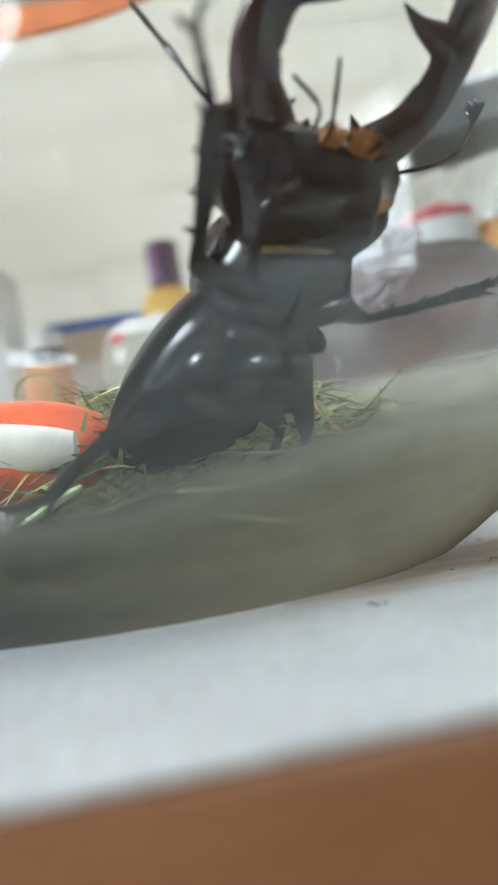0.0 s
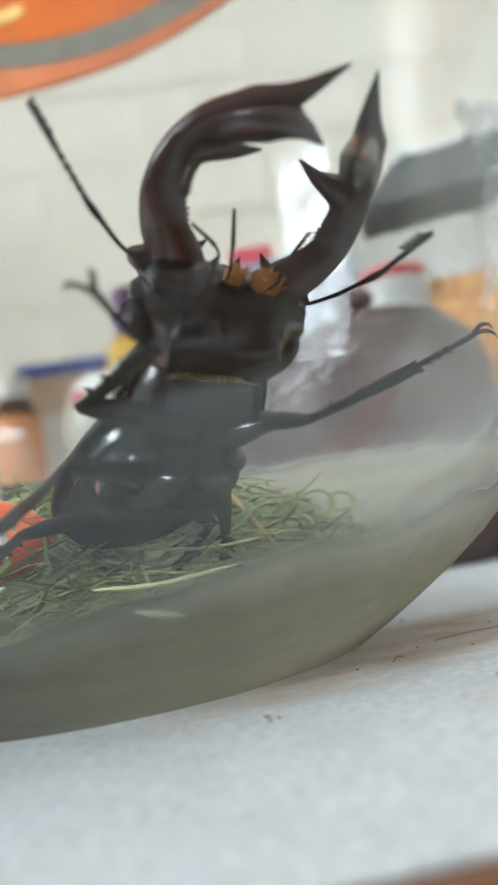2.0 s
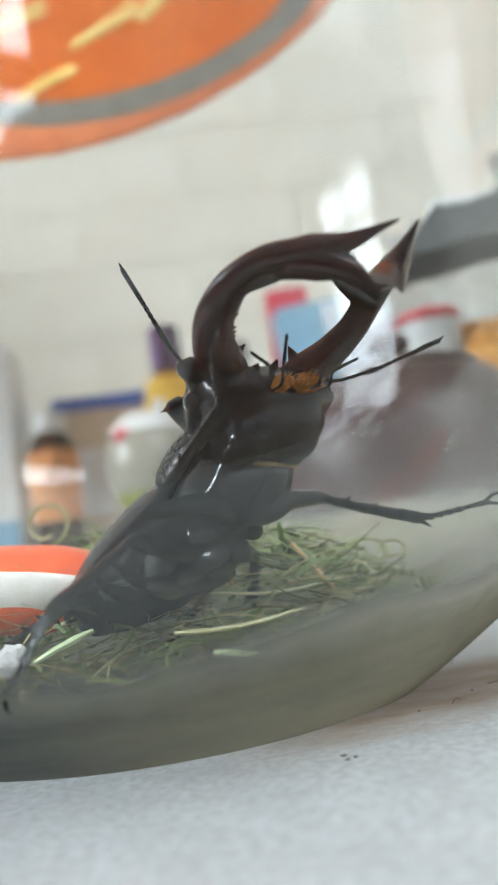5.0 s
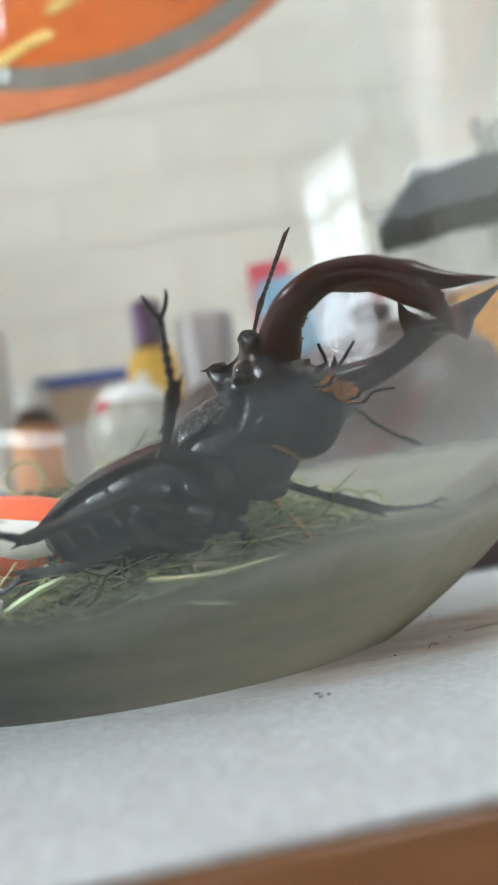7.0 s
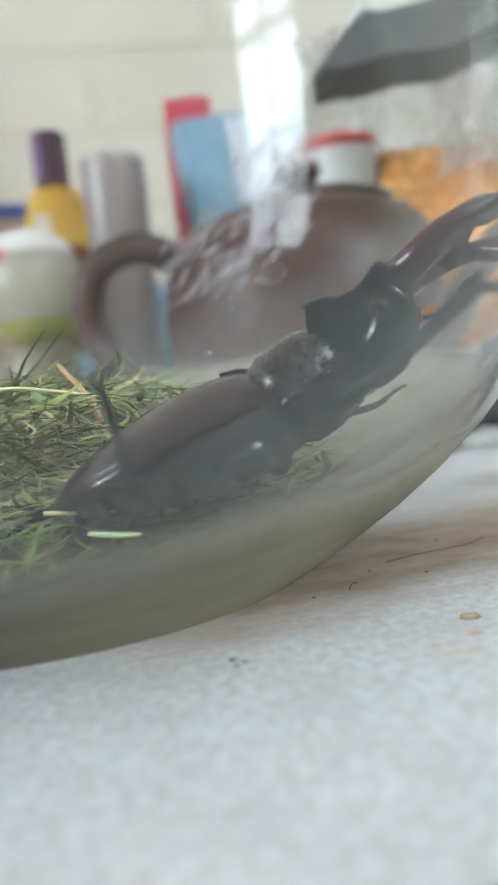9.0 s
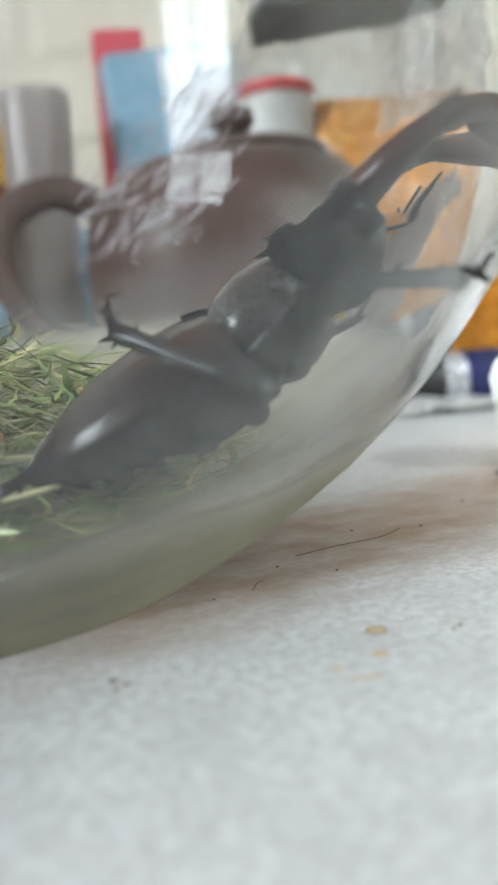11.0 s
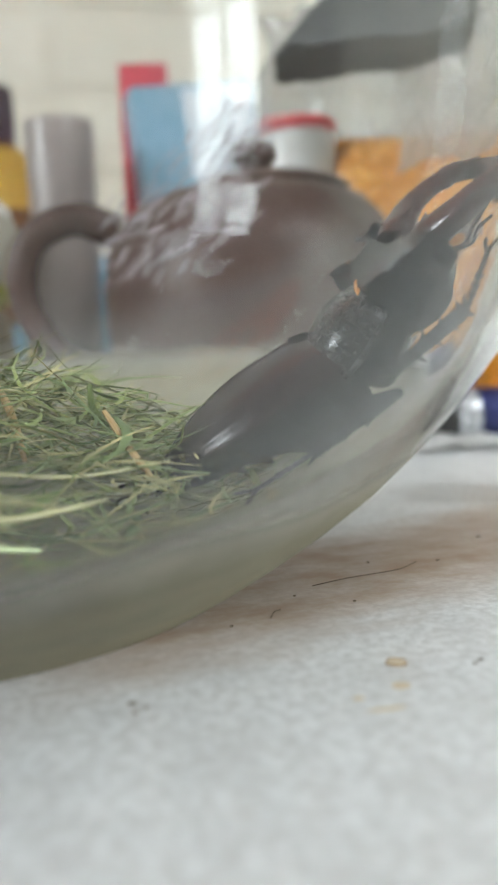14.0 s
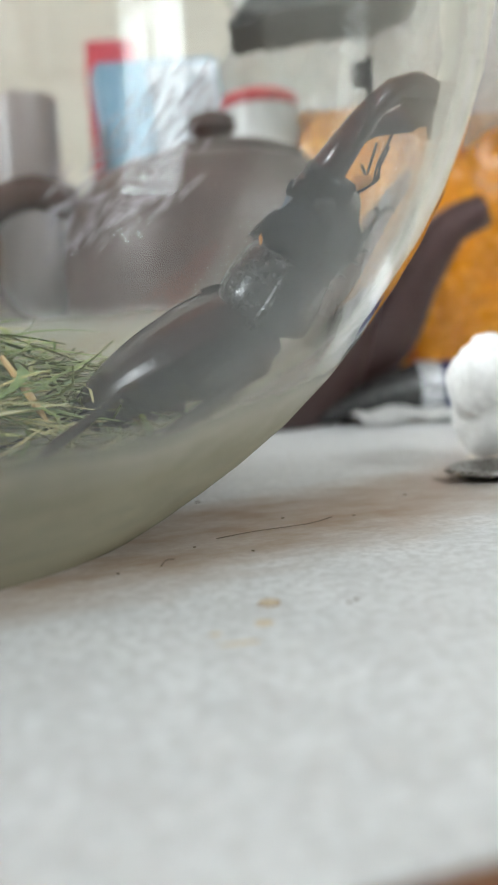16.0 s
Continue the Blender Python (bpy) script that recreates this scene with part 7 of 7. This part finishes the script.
        (10.5, 17.7, 5.5, -48.5), (10.75, 18.6, 12.3, -42.6), (11, 20.8, 20.3, -35), (11.25, 24.6, 28.7, -25.8), (11.5, 30.4, 36.3, -15), (11.75, 37.9, 42.3, -3.3), (12, 45.8, 46.2, 8),
        (12.25, 52.1, 48.2, 16.5), (12.5, 54.5, 48.7, 19.8), (12.75, 69.6, 40.8, 41.1), (13, 79, 30, 57.1), (13.25, 69.8, 42.9, 41.9), (13.5, 53.2, 52.9, 19.7), (13.75, -19.6, 34.8, -73.2),
        (14, -26.4, -17.8, -112.4), (14.25, -32.7, 4.6, -62.2), (14.5, -18.8, 23.5, -9.4), (14.75, -16, 19.8, -2), (15, -13.8, 15.8, 5.1), (15.25, -18.9, 32.9, -7), (15.5, -30.5, 48.3, -24.6),
        (15.75, -25.1, 41.3, -16.9), (16, -21.4, 33.9, -10.8),
    ],
    "hind_right_tarsus": [
        (0, 7.5, 48.4, 16.5), (0.25, 10.7, 34.3, 21.4), (0.5, 12.3, 20.1, 24.8), (0.75, 16.9, 29.3, 35.8), (1, 24.1, 37.4, 48.8), (1.25, 15.7, 34.9, 34.6), (1.5, 8.5, 30.9, 21.4),
        (1.75, 8.6, 36.2, 21.6), (2, 8.7, 41.5, 21.8), (2.25, 7.4, 44.1, 19.9), (2.5, 6, 46.7, 17.8), (2.75, 3.9, 33.5, 14.6), (3, 2.8, 20.3, 12.3), (3.25, -4.6, 29.4, -5.2),
        (3.5, -15.7, 35.9, -25.5), (3.75, -18.6, 18.3, -31.9), (4, -19.5, 0.6, -37), (4.25, -19.5, 2.7, -35.9), (4.5, -19.2, 8.5, -32.7), (4.75, -18.1, 16.9, -28), (5, -15.7, 26.9, -21.5),
        (5.25, -11.1, 37.5, -13), (5.5, -3.6, 47.2, -1.9), (5.75, 7.5, 54.8, 12.3), (6, 20.7, 59.4, 27.9), (6.25, 31.7, 61.2, 40.6), (6.5, 36.1, 61.6, 45.6), (6.75, 36.7, 59.8, 46.3),
        (7, 37.3, 57.9, 47), (7.25, 38.8, -22.7, 50.8), (7.5, -131.1, -76.5, -137.8), (7.75, 144.2, -73.8, -51.2), (8, 121.6, -55.9, -26.7), (8.25, 100.9, -29.4, 2.8), (8.5, 96.8, 0.6, 18.8),
        (8.75, 97.7, 25.5, 23), (9, 101.8, 50.3, 29.5), (9.25, 91.8, 33.9, 14.8), (9.5, 87.6, 16.3, 5), (9.75, 87.5, -15.1, -6.5), (10, 95.9, -45.6, -22.5), (10.25, 96.4, -46.6, -23.2),
        (10.5, 97.9, -49.4, -25.3), (10.75, 100.7, -53.4, -28.8), (11, 105, -58, -34), (11.25, 111.5, -62.8, -41.5), (11.5, 120.7, -67, -51.6), (11.75, 132.3, -70.1, -64.2), (12, 144.5, -71.8, -77.1),
        (12.25, 153.9, -72.4, -86.9), (12.5, 157.5, -72.5, -90.7), (12.75, 100.7, -74.8, -31.9), (13, 66.4, -64.3, 4.5), (13.25, 53.1, -71.8, 18.8), (13.5, 25.7, -77, 47.2), (13.75, 12.9, -59.9, 60.7),
        (14, 9.7, -42.3, 64.8), (14.25, 37.2, -42, 24.8), (14.5, 57.1, -29.6, -8.4), (14.75, 51.6, -10.3, 7.6), (15, 51.5, 9.6, 21.6), (15.25, 51.6, 1, 23.2), (15.5, 51.5, -7.5, 24.7),
        (15.75, 50.8, -5.4, 31.4), (16, 50.3, -3.2, 38),
    ],
    "hind_left_femur": [
        (0, 0, -6, 120.2), (0.25, -0.4, -3.1, 124.5), (0.5, -0.5, -0.1, 128.8), (0.75, -0.5, 1.4, 128.2), (1, -0.5, 3, 127.6), (1.25, -0.4, 1.4, 129.5), (1.5, -0.4, -0.2, 131.4),
        (1.75, -0.5, -3.6, 132.9), (2, -0.6, -7, 134.4), (2.25, -0.6, -8.1, 134.1), (2.5, -0.5, -9.2, 133.7), (2.75, -0, -8, 130.3), (3, 0.4, -6.8, 127), (3.25, 0.6, -4.8, 125.6),
        (3.5, 0.7, -2.8, 124.3), (3.75, 0.8, -1.5, 121.1), (4, 0.8, -0.1, 117.9), (4.25, 0.8, -0.4, 118.4), (4.5, 0.8, -1.4, 119.9), (4.75, 0.7, -2.8, 122.1), (5, 0.5, -4.5, 124.8),
        (5.25, 0.2, -6.3, 127.7), (5.5, -0.1, -8.1, 130.7), (5.75, -0.6, -9.7, 133.4), (6, -1, -11.1, 135.7), (6.25, -1.3, -12, 137.2), (6.5, -1.4, -12.3, 137.8), (6.75, -1.3, -12.9, 137.2),
        (7, -1.1, -13.4, 136.5), (7.25, -1.2, -16.7, 136.8), (7.5, -1.3, -19.9, 137.1), (7.75, -0.9, -20.1, 136.1), (8, -0.5, -20.2, 135), (8.25, 0.5, -19.6, 132), (8.5, 1.5, -19, 129.1),
        (8.75, 1.7, -16.6, 128.2), (9, 1.9, -14.2, 127.4), (9.25, 2.9, -13.4, 123.3), (9.5, 3.8, -12.6, 119.3), (9.75, 3.5, -11.9, 120.9), (10, 3.2, -11.2, 122.5), (10.25, 3.1, -11.3, 122.9),
        (10.5, 2.9, -11.7, 124.1), (10.75, 2.5, -12.3, 125.7), (11, 2.1, -13, 127.8), (11.25, 1.6, -13.7, 130), (11.5, 1, -14.4, 132.3), (11.75, 0.5, -15, 134.4), (12, 0, -15.5, 136.1),
        (12.25, -0.3, -15.9, 137.3), (12.5, -0.4, -16, 137.7), (12.75, 0.2, -15.8, 135.5), (13, 0.7, -15.6, 133.4), (13.25, 0.2, -16.1, 135.2), (13.5, -0.3, -16.6, 137), (13.75, 0.4, -15, 134.5),
        (14, 1, -13.4, 132), (14.25, 0.5, -13.1, 134.1), (14.5, 0.1, -12.8, 136.2), (14.75, -0.4, -13.7, 138.3), (15, -0.9, -14.6, 140.4), (15.25, -1.2, -14.4, 141.4), (15.5, -1.4, -14.1, 142.4),
        (15.75, -1.7, -14.3, 143.8), (16, -2.1, -14.4, 145.3),
    ],
    "hind_left_tibia": [
        (0, 8.6, 20.2, 45.7), (0.25, 9.1, 19.3, 47.2), (0.5, 9.6, 18.4, 48.7), (0.75, 9.8, 18.6, 49.5), (1, 10.1, 18.7, 50.4), (1.25, 9.8, 18.8, 49.5), (1.5, 9.5, 18.8, 48.6),
        (1.75, 9.7, 18.2, 49.2), (2, 9.9, 17.6, 49.8), (2.25, 9.7, 17.9, 49.2), (2.5, 9.5, 18.2, 48.5), (2.75, 10.1, 14.8, 50.5), (3, 10.5, 11.4, 52.4), (3.25, 10.3, 12.1, 51.4),
        (3.5, 10.1, 12.8, 50.3), (3.75, 10.1, 13, 50.5), (4, 10.2, 13.2, 50.8), (4.25, 10.2, 13.4, 50.9), (4.5, 10.3, 13.8, 51.3), (4.75, 10.5, 14.5, 51.9), (5, 10.6, 15.3, 52.6),
        (5.25, 10.8, 16.2, 53.4), (5.5, 11, 17, 54.1), (5.75, 11.2, 17.8, 54.8), (6, 11.4, 18.5, 55.4), (6.25, 11.6, 18.9, 55.8), (6.5, 11.6, 19.1, 56), (6.75, 10.8, 18.1, 53.6),
        (7, 10.1, 17, 51.2), (7.25, 9.8, 16.9, 50.3), (7.5, 9.6, 16.7, 49.5), (7.75, 9.1, 17.6, 47.7), (8, 8.5, 18.4, 45.8), (8.25, 9, 14.3, 47.4), (8.5, 9.3, 10.1, 49),
        (8.75, 9.2, 10.2, 48.2), (9, 9, 10.2, 47.3), (9.25, 9.1, 8.9, 48), (9.5, 9.2, 7.6, 48.7), (9.75, 9.3, 7.2, 49.5), (10, 9.4, 6.8, 50.2), (10.25, 9.4, 6.6, 50.4),
        (10.5, 9.5, 6.1, 50.8), (10.75, 9.5, 5.4, 51.4), (11, 9.6, 4.6, 52.2), (11.25, 9.7, 3.7, 53.1), (11.5, 9.7, 2.7, 53.9), (11.75, 9.8, 1.9, 54.7), (12, 9.8, 1.2, 55.3),
        (12.25, 9.8, 0.7, 55.7), (12.5, 9.8, 0.5, 55.9), (12.75, 9.8, 1.6, 55.2), (13, 9.7, 2.7, 54.4), (13.25, 9.7, 2.6, 53.4), (13.5, 9.7, 2.5, 52.4), (13.75, 9.7, 2.3, 52.3),
        (14, 9.7, 2.2, 52.3), (14.25, 9.7, 1.3, 52.6), (14.5, 9.7, 0.4, 52.9), (14.75, 9.7, -2.2, 53.6), (15, 9.6, -4.7, 54.3), (15.25, 9.6, -5, 53.6), (15.5, 9.7, -5.3, 52.9),
        (15.75, 9.9, -4.2, 51), (16, 10, -3.1, 49.1),
    ],
    "hind_left_tarsus": [
        (0, -0.2, -39.9, 0.7), (0.25, -0.9, -30.2, 1.9), (0.5, -1.3, -20.5, 2.8), (0.75, -1.5, -21.6, 3.4), (1, -1.8, -22.7, 4), (1.25, -1.7, -22.2, 3.9), (1.5, -1.7, -21.6, 3.9),
        (1.75, -1.7, -21.9, 3.9), (2, -1.7, -22.3, 3.8), (2.25, -1.6, -23.1, 3.5), (2.5, -1.4, -23.8, 3.1), (2.75, -1.1, -25, 2.4), (3, -0.8, -26.2, 1.6), (3.25, -0.6, -26.4, 1),
        (3.5, -0.3, -26.6, 0.4), (3.75, 2.1, -33.9, -4.3), (4, 5.5, -40.9, -9.8), (4.25, 5.3, -40.2, -9.5), (4.5, 4.8, -38.3, -8.6), (4.75, 4.1, -35.5, -7.5), (5, 3.3, -32.1, -6.2),
        (5.25, 2.7, -28.4, -4.9), (5.5, 2.1, -24.7, -3.6), (5.75, 1.7, -21.3, -2.6), (6, 1.4, -18.4, -1.8), (6.25, 1.3, -16.5, -1.2), (6.5, 1.2, -15.8, -1), (6.75, 1, -13.6, -0.4),
        (7, 0.9, -11.4, 0.1), (7.25, 0.5, -15.5, 1.9), (7.5, -0.1, -19.6, 3.8), (7.75, -0.1, -18.5, 3.9), (8, -0.1, -17.4, 3.9), (8.25, 0.3, -15.5, 2.4), (8.5, 0.7, -13.6, 1),
        (8.75, 0.7, -18.2, 1.1), (9, 0.6, -22.8, 1.2), (9.25, 0.9, -20.6, 0.5), (9.5, 1.1, -18.4, -0.2), (9.75, 1.1, -17.4, -0.1), (10, 1.1, -16.4, -0.1), (10.25, 1.1, -16, -0.2),
        (10.5, 1.2, -15, -0.3), (10.75, 1.2, -13.6, -0.6), (11, 1.3, -11.8, -0.9), (11.25, 1.4, -9.9, -1.3), (11.5, 1.4, -7.9, -1.6), (11.75, 1.5, -6.1, -1.9), (12, 1.5, -4.7, -2.2),
        (12.25, 1.5, -3.7, -2.3), (12.5, 1.5, -3.3, -2.4), (12.75, 1.5, -5.3, -2.1), (13, 1.4, -7.2, -1.7), (13.25, 1.4, -5.5, -1.5), (13.5, 1.4, -3.8, -1.4), (13.75, 1.4, -3.1, -1.2),
        (14, 1.4, -2.5, -1), (14.25, 1.4, -1.8, -0.9), (14.5, 1.4, -1.1, -0.9), (14.75, 1.3, -0.3, -0.4), (15, 1.3, 0.6, 0), (15.25, 1.3, 0.8, 3.2), (15.5, 1.4, 0.9, 6.5),
        (15.75, 1.5, 1.2, 13.3), (16, 1.7, 1.5, 20.2),
    ],
    "antenna_right": [
        (0, 96.1, -55.7, -62.9), (0.25, 103.5, -56.7, -66.3), (0.5, 111.2, -57.5, -69.9), (0.75, 108.2, -52.5, -74), (1, 105, -47.7, -78), (1.25, 101.7, -44.3, -73.8), (1.5, 99, -40.8, -70.1),
        (1.75, 85, -10.9, -57.6), (2, 77.2, 20.5, -52.1), (2.25, 85.1, -9.9, -63), (2.5, 101.8, -37.5, -81.6), (2.75, 104.9, -41, -76.2), (3, 107.8, -44.8, -70.7), (3.25, 135.3, -59, -80.6),
        (3.5, -178.5, -66.9, -110.2), (3.75, -100.1, -79.9, -113.3), (4, 32.9, -74.9, -171.9), (4.25, 35.2, -75.7, -173.7), (4.5, 42.9, -77.8, -179.9), (4.75, 59.5, -80.4, 165.7), (5, 90.5, -82.1, 137.3),
        (5.25, 126.3, -80.9, 104.4), (5.5, 148.7, -77.5, 84.9), (5.75, 160.6, -73.5, 75.7), (6, 167.2, -70.1, 71.3), (6.25, 170.7, -67.6, 69.4), (6.5, 171.8, -66.7, 68.8), (6.75, 177.7, -65.5, 66.1),
        (7, -176.9, -64.1, 63.8), (7.25, 162.1, 0.9, 21.7), (7.5, 97, 23.2, -49), (7.75, 100.2, 22.8, -51.8), (8, 103.5, 22.5, -54.6), (8.25, 145.9, 27.4, -50.4), (8.5, -170.2, 28.4, -43.4),
        (8.75, -178.5, 19.2, -48.4), (9, 174.4, 9.4, -51.9), (9.25, 174.4, 9.4, -51.9), (9.5, 174.4, 9.4, -51.9), (9.75, 174, 8, -52.4), (10, 173.6, 6.5, -52.8), (10.25, 172.6, 6.2, -53.2),
        (10.5, 170.1, 5.5, -54.3), (10.75, 166.4, 4.4, -55.9), (11, 161.8, 3.2, -57.9), (11.25, 156.9, 1.8, -60), (11.5, 152, 0.5, -62.2), (11.75, 147.6, -0.7, -64.2), (12, 144, -1.6, -65.9),
        (12.25, 141.6, -2.2, -67), (12.5, 140.7, -2.4, -67.4), (12.75, 128.1, -1.3, -66.8), (13, 115.5, -0.8, -65.9), (13.25, 140.9, 0.9, -56.6), (13.5, 166.5, -0.3, -47.8), (13.75, -179, -10.4, -52.8),
        (14, -163.1, -18.8, -60.5), (14.25, 178.8, -11.5, -50.8), (14.5, 162.4, -1.8, -44.1), (14.75, 144.3, -2.5, -52.5), (15, 126.5, -5.2, -60.8), (15.25, 127.7, -4.8, -48.8), (15.5, 129.1, -4.7, -36.8),
        (15.75, 130.5, -2.7, -47.6), (16, 131.5, -0.5, -58.4),
    ],
    "antenna_left": [
        (0, 115.5, -22.1, 70.9), (0.25, 154.2, -26.2, 73), (0.5, -165.6, -30.6, 71.8), (0.75, -146, 2.7, 37), (1, -147.6, 40.8, 6.6), (1.25, -157.2, 39.5, 6.2), (1.5, -166.7, 38.1, 6),
        (1.75, -159.8, 35.7, 14.5), (2, -153.6, 32.6, 22.3), (2.25, -154, 30.7, 22.9), (2.5, -154.4, 28.9, 23.5), (2.75, -146.4, 1.6, 50.9), (3, -151.8, -26.3, 77.3), (3.25, -149.2, -31.3, 85.6),
        (3.5, -147.3, -36.5, 94.2), (3.75, -151.8, -28.6, 82.9), (4, -157.7, -21.7, 71.6), (4.25, -157.7, -20.9, 72.6), (4.5, -157.7, -18.7, 75.3), (4.75, -157.5, -15.4, 79.2), (5, -157, -11.4, 83.9),
        (5.25, -156, -7.2, 89), (5.5, -154.7, -3.1, 94.1), (5.75, -153.2, 0.6, 98.9), (6, -151.7, 3.5, 102.9), (6.25, -150.5, 5.4, 105.7), (6.5, -150.1, 6.1, 106.7), (6.75, -143, -1.7, 107.4),
        (7, -135.9, -9.6, 107.1), (7.25, -135.9, -9.6, 107.1), (7.5, -135.9, -9.6, 107.1), (7.75, -135.9, -9.6, 107.1), (8, -135.9, -9.6, 107.1), (8.25, -135.9, -9.6, 107.1), (8.5, -135.9, -9.6, 107.1),
        (8.75, -135.9, -9.6, 107.1), (9, -135.9, -9.6, 107.1), (9.25, -135.9, -9.6, 107.1), (9.5, -135.9, -9.6, 107.1), (9.75, -135.9, -9.6, 107.1), (10, -135.9, -9.6, 107.1), (10.25, -135.8, -9.2, 106.5),
        (10.5, -135.4, -8.2, 104.8), (10.75, -135, -6.6, 102.4), (11, -134.6, -4.7, 99.5), (11.25, -134.2, -2.6, 96.4), (11.5, -134, -0.4, 93.3), (11.75, -133.9, 1.5, 90.4), (12, -133.8, 3.2, 88.1),
        (12.25, -133.9, 4.3, 86.5), (12.5, -133.9, 4.7, 85.9), (12.75, -133.8, 2.7, 88.8), (13, -133.9, 0.7, 91.7), (13.25, -134.1, -1.3, 94.6), (13.5, -134.3, -3.3, 97.5), (13.75, -134.3, -3.3, 97.5),
        (14, -134.3, -3.3, 97.5), (14.25, -134.3, -3.3, 97.5), (14.5, -134.3, -3.3, 97.5), (14.75, -134.1, -1.5, 94.8), (15, -133.9, 0.3, 92.2), (15.25, -133.9, 0.3, 92.2), (15.5, -133.9, 0.3, 92.2),
        (15.75, -133.9, 0.3, 92.2), (16, -133.9, 0.3, 92.2),
    ],
}
# where its waist is
PLACES = [
        (0, 0.498, 9.035, 3.163), (0.25, 0.347, 8.967, 3.248), (0.5, 0.196, 8.899, 3.334), (0.75, 0.272, 8.895, 3.272), (1, 0.349, 8.892, 3.21), (1.25, 0.424, 9.004, 3.208), (1.5, 0.499, 9.116, 3.207),
        (1.75, 0.51, 9.113, 3.178), (2, 0.522, 9.11, 3.148), (2.25, 0.491, 9.157, 3.167), (2.5, 0.459, 9.204, 3.185), (2.75, 0.409, 9.14, 3.181), (3, 0.36, 9.077, 3.176), (3.25, 0.275, 9.04, 3.212),
        (3.5, 0.191, 9.004, 3.248), (3.75, -0.003, 8.95, 3.164), (4, -0.197, 8.896, 3.08), (4.25, -0.188, 8.916, 3.07), (4.5, -0.163, 8.972, 3.043), (4.75, -0.126, 9.054, 3.003), (5, -0.08, 9.153, 2.955),
        (5.25, -0.032, 9.262, 2.902), (5.5, 0.017, 9.37, 2.849), (5.75, 0.063, 9.469, 2.801), (6, 0.1, 9.551, 2.761), (6.25, 0.125, 9.607, 2.734), (6.5, 0.134, 9.627, 2.724), (6.75, 0.192, 9.671, 2.681),
        (7, 0.249, 9.714, 2.637), (7.25, 0.442, 9.812, 2.429), (7.5, 0.634, 9.909, 2.22), (7.75, 0.869, 9.971, 2.197), (8, 1.105, 10.033, 2.173), (8.25, 1.254, 9.877, 2.091), (8.5, 1.403, 9.72, 2.008),
        (8.75, 1.637, 9.663, 2.122), (9, 1.871, 9.606, 2.236), (9.25, 2.01, 9.625, 2.435), (9.5, 2.15, 9.645, 2.634), (9.75, 2.208, 9.622, 2.617), (10, 2.265, 9.6, 2.6), (10.25, 2.296, 9.621, 2.603),
        (10.5, 2.382, 9.68, 2.612), (10.75, 2.507, 9.766, 2.626), (11, 2.659, 9.87, 2.643), (11.25, 2.825, 9.985, 2.66), (11.5, 2.99, 10.099, 2.677), (11.75, 3.142, 10.203, 2.694), (12, 3.267, 10.289, 2.708),
        (12.25, 3.353, 10.348, 2.717), (12.5, 3.384, 10.369, 2.72), (12.75, 3.448, 10.679, 2.584), (13, 3.511, 10.988, 2.447), (13.25, 3.669, 11.001, 2.499), (13.5, 3.827, 11.015, 2.551), (13.75, 3.863, 11.113, 2.611),
        (14, 3.899, 11.212, 2.67), (14.25, 3.895, 11.267, 2.664), (14.5, 3.891, 11.321, 2.658), (14.75, 3.89, 11.32, 2.635), (15, 3.889, 11.319, 2.612), (15.25, 3.932, 11.279, 2.619), (15.5, 3.974, 11.238, 2.625),
        (15.75, 3.977, 11.232, 2.621), (16, 3.98, 11.226, 2.617),
]



def motions():
    key_beetle()


motions()
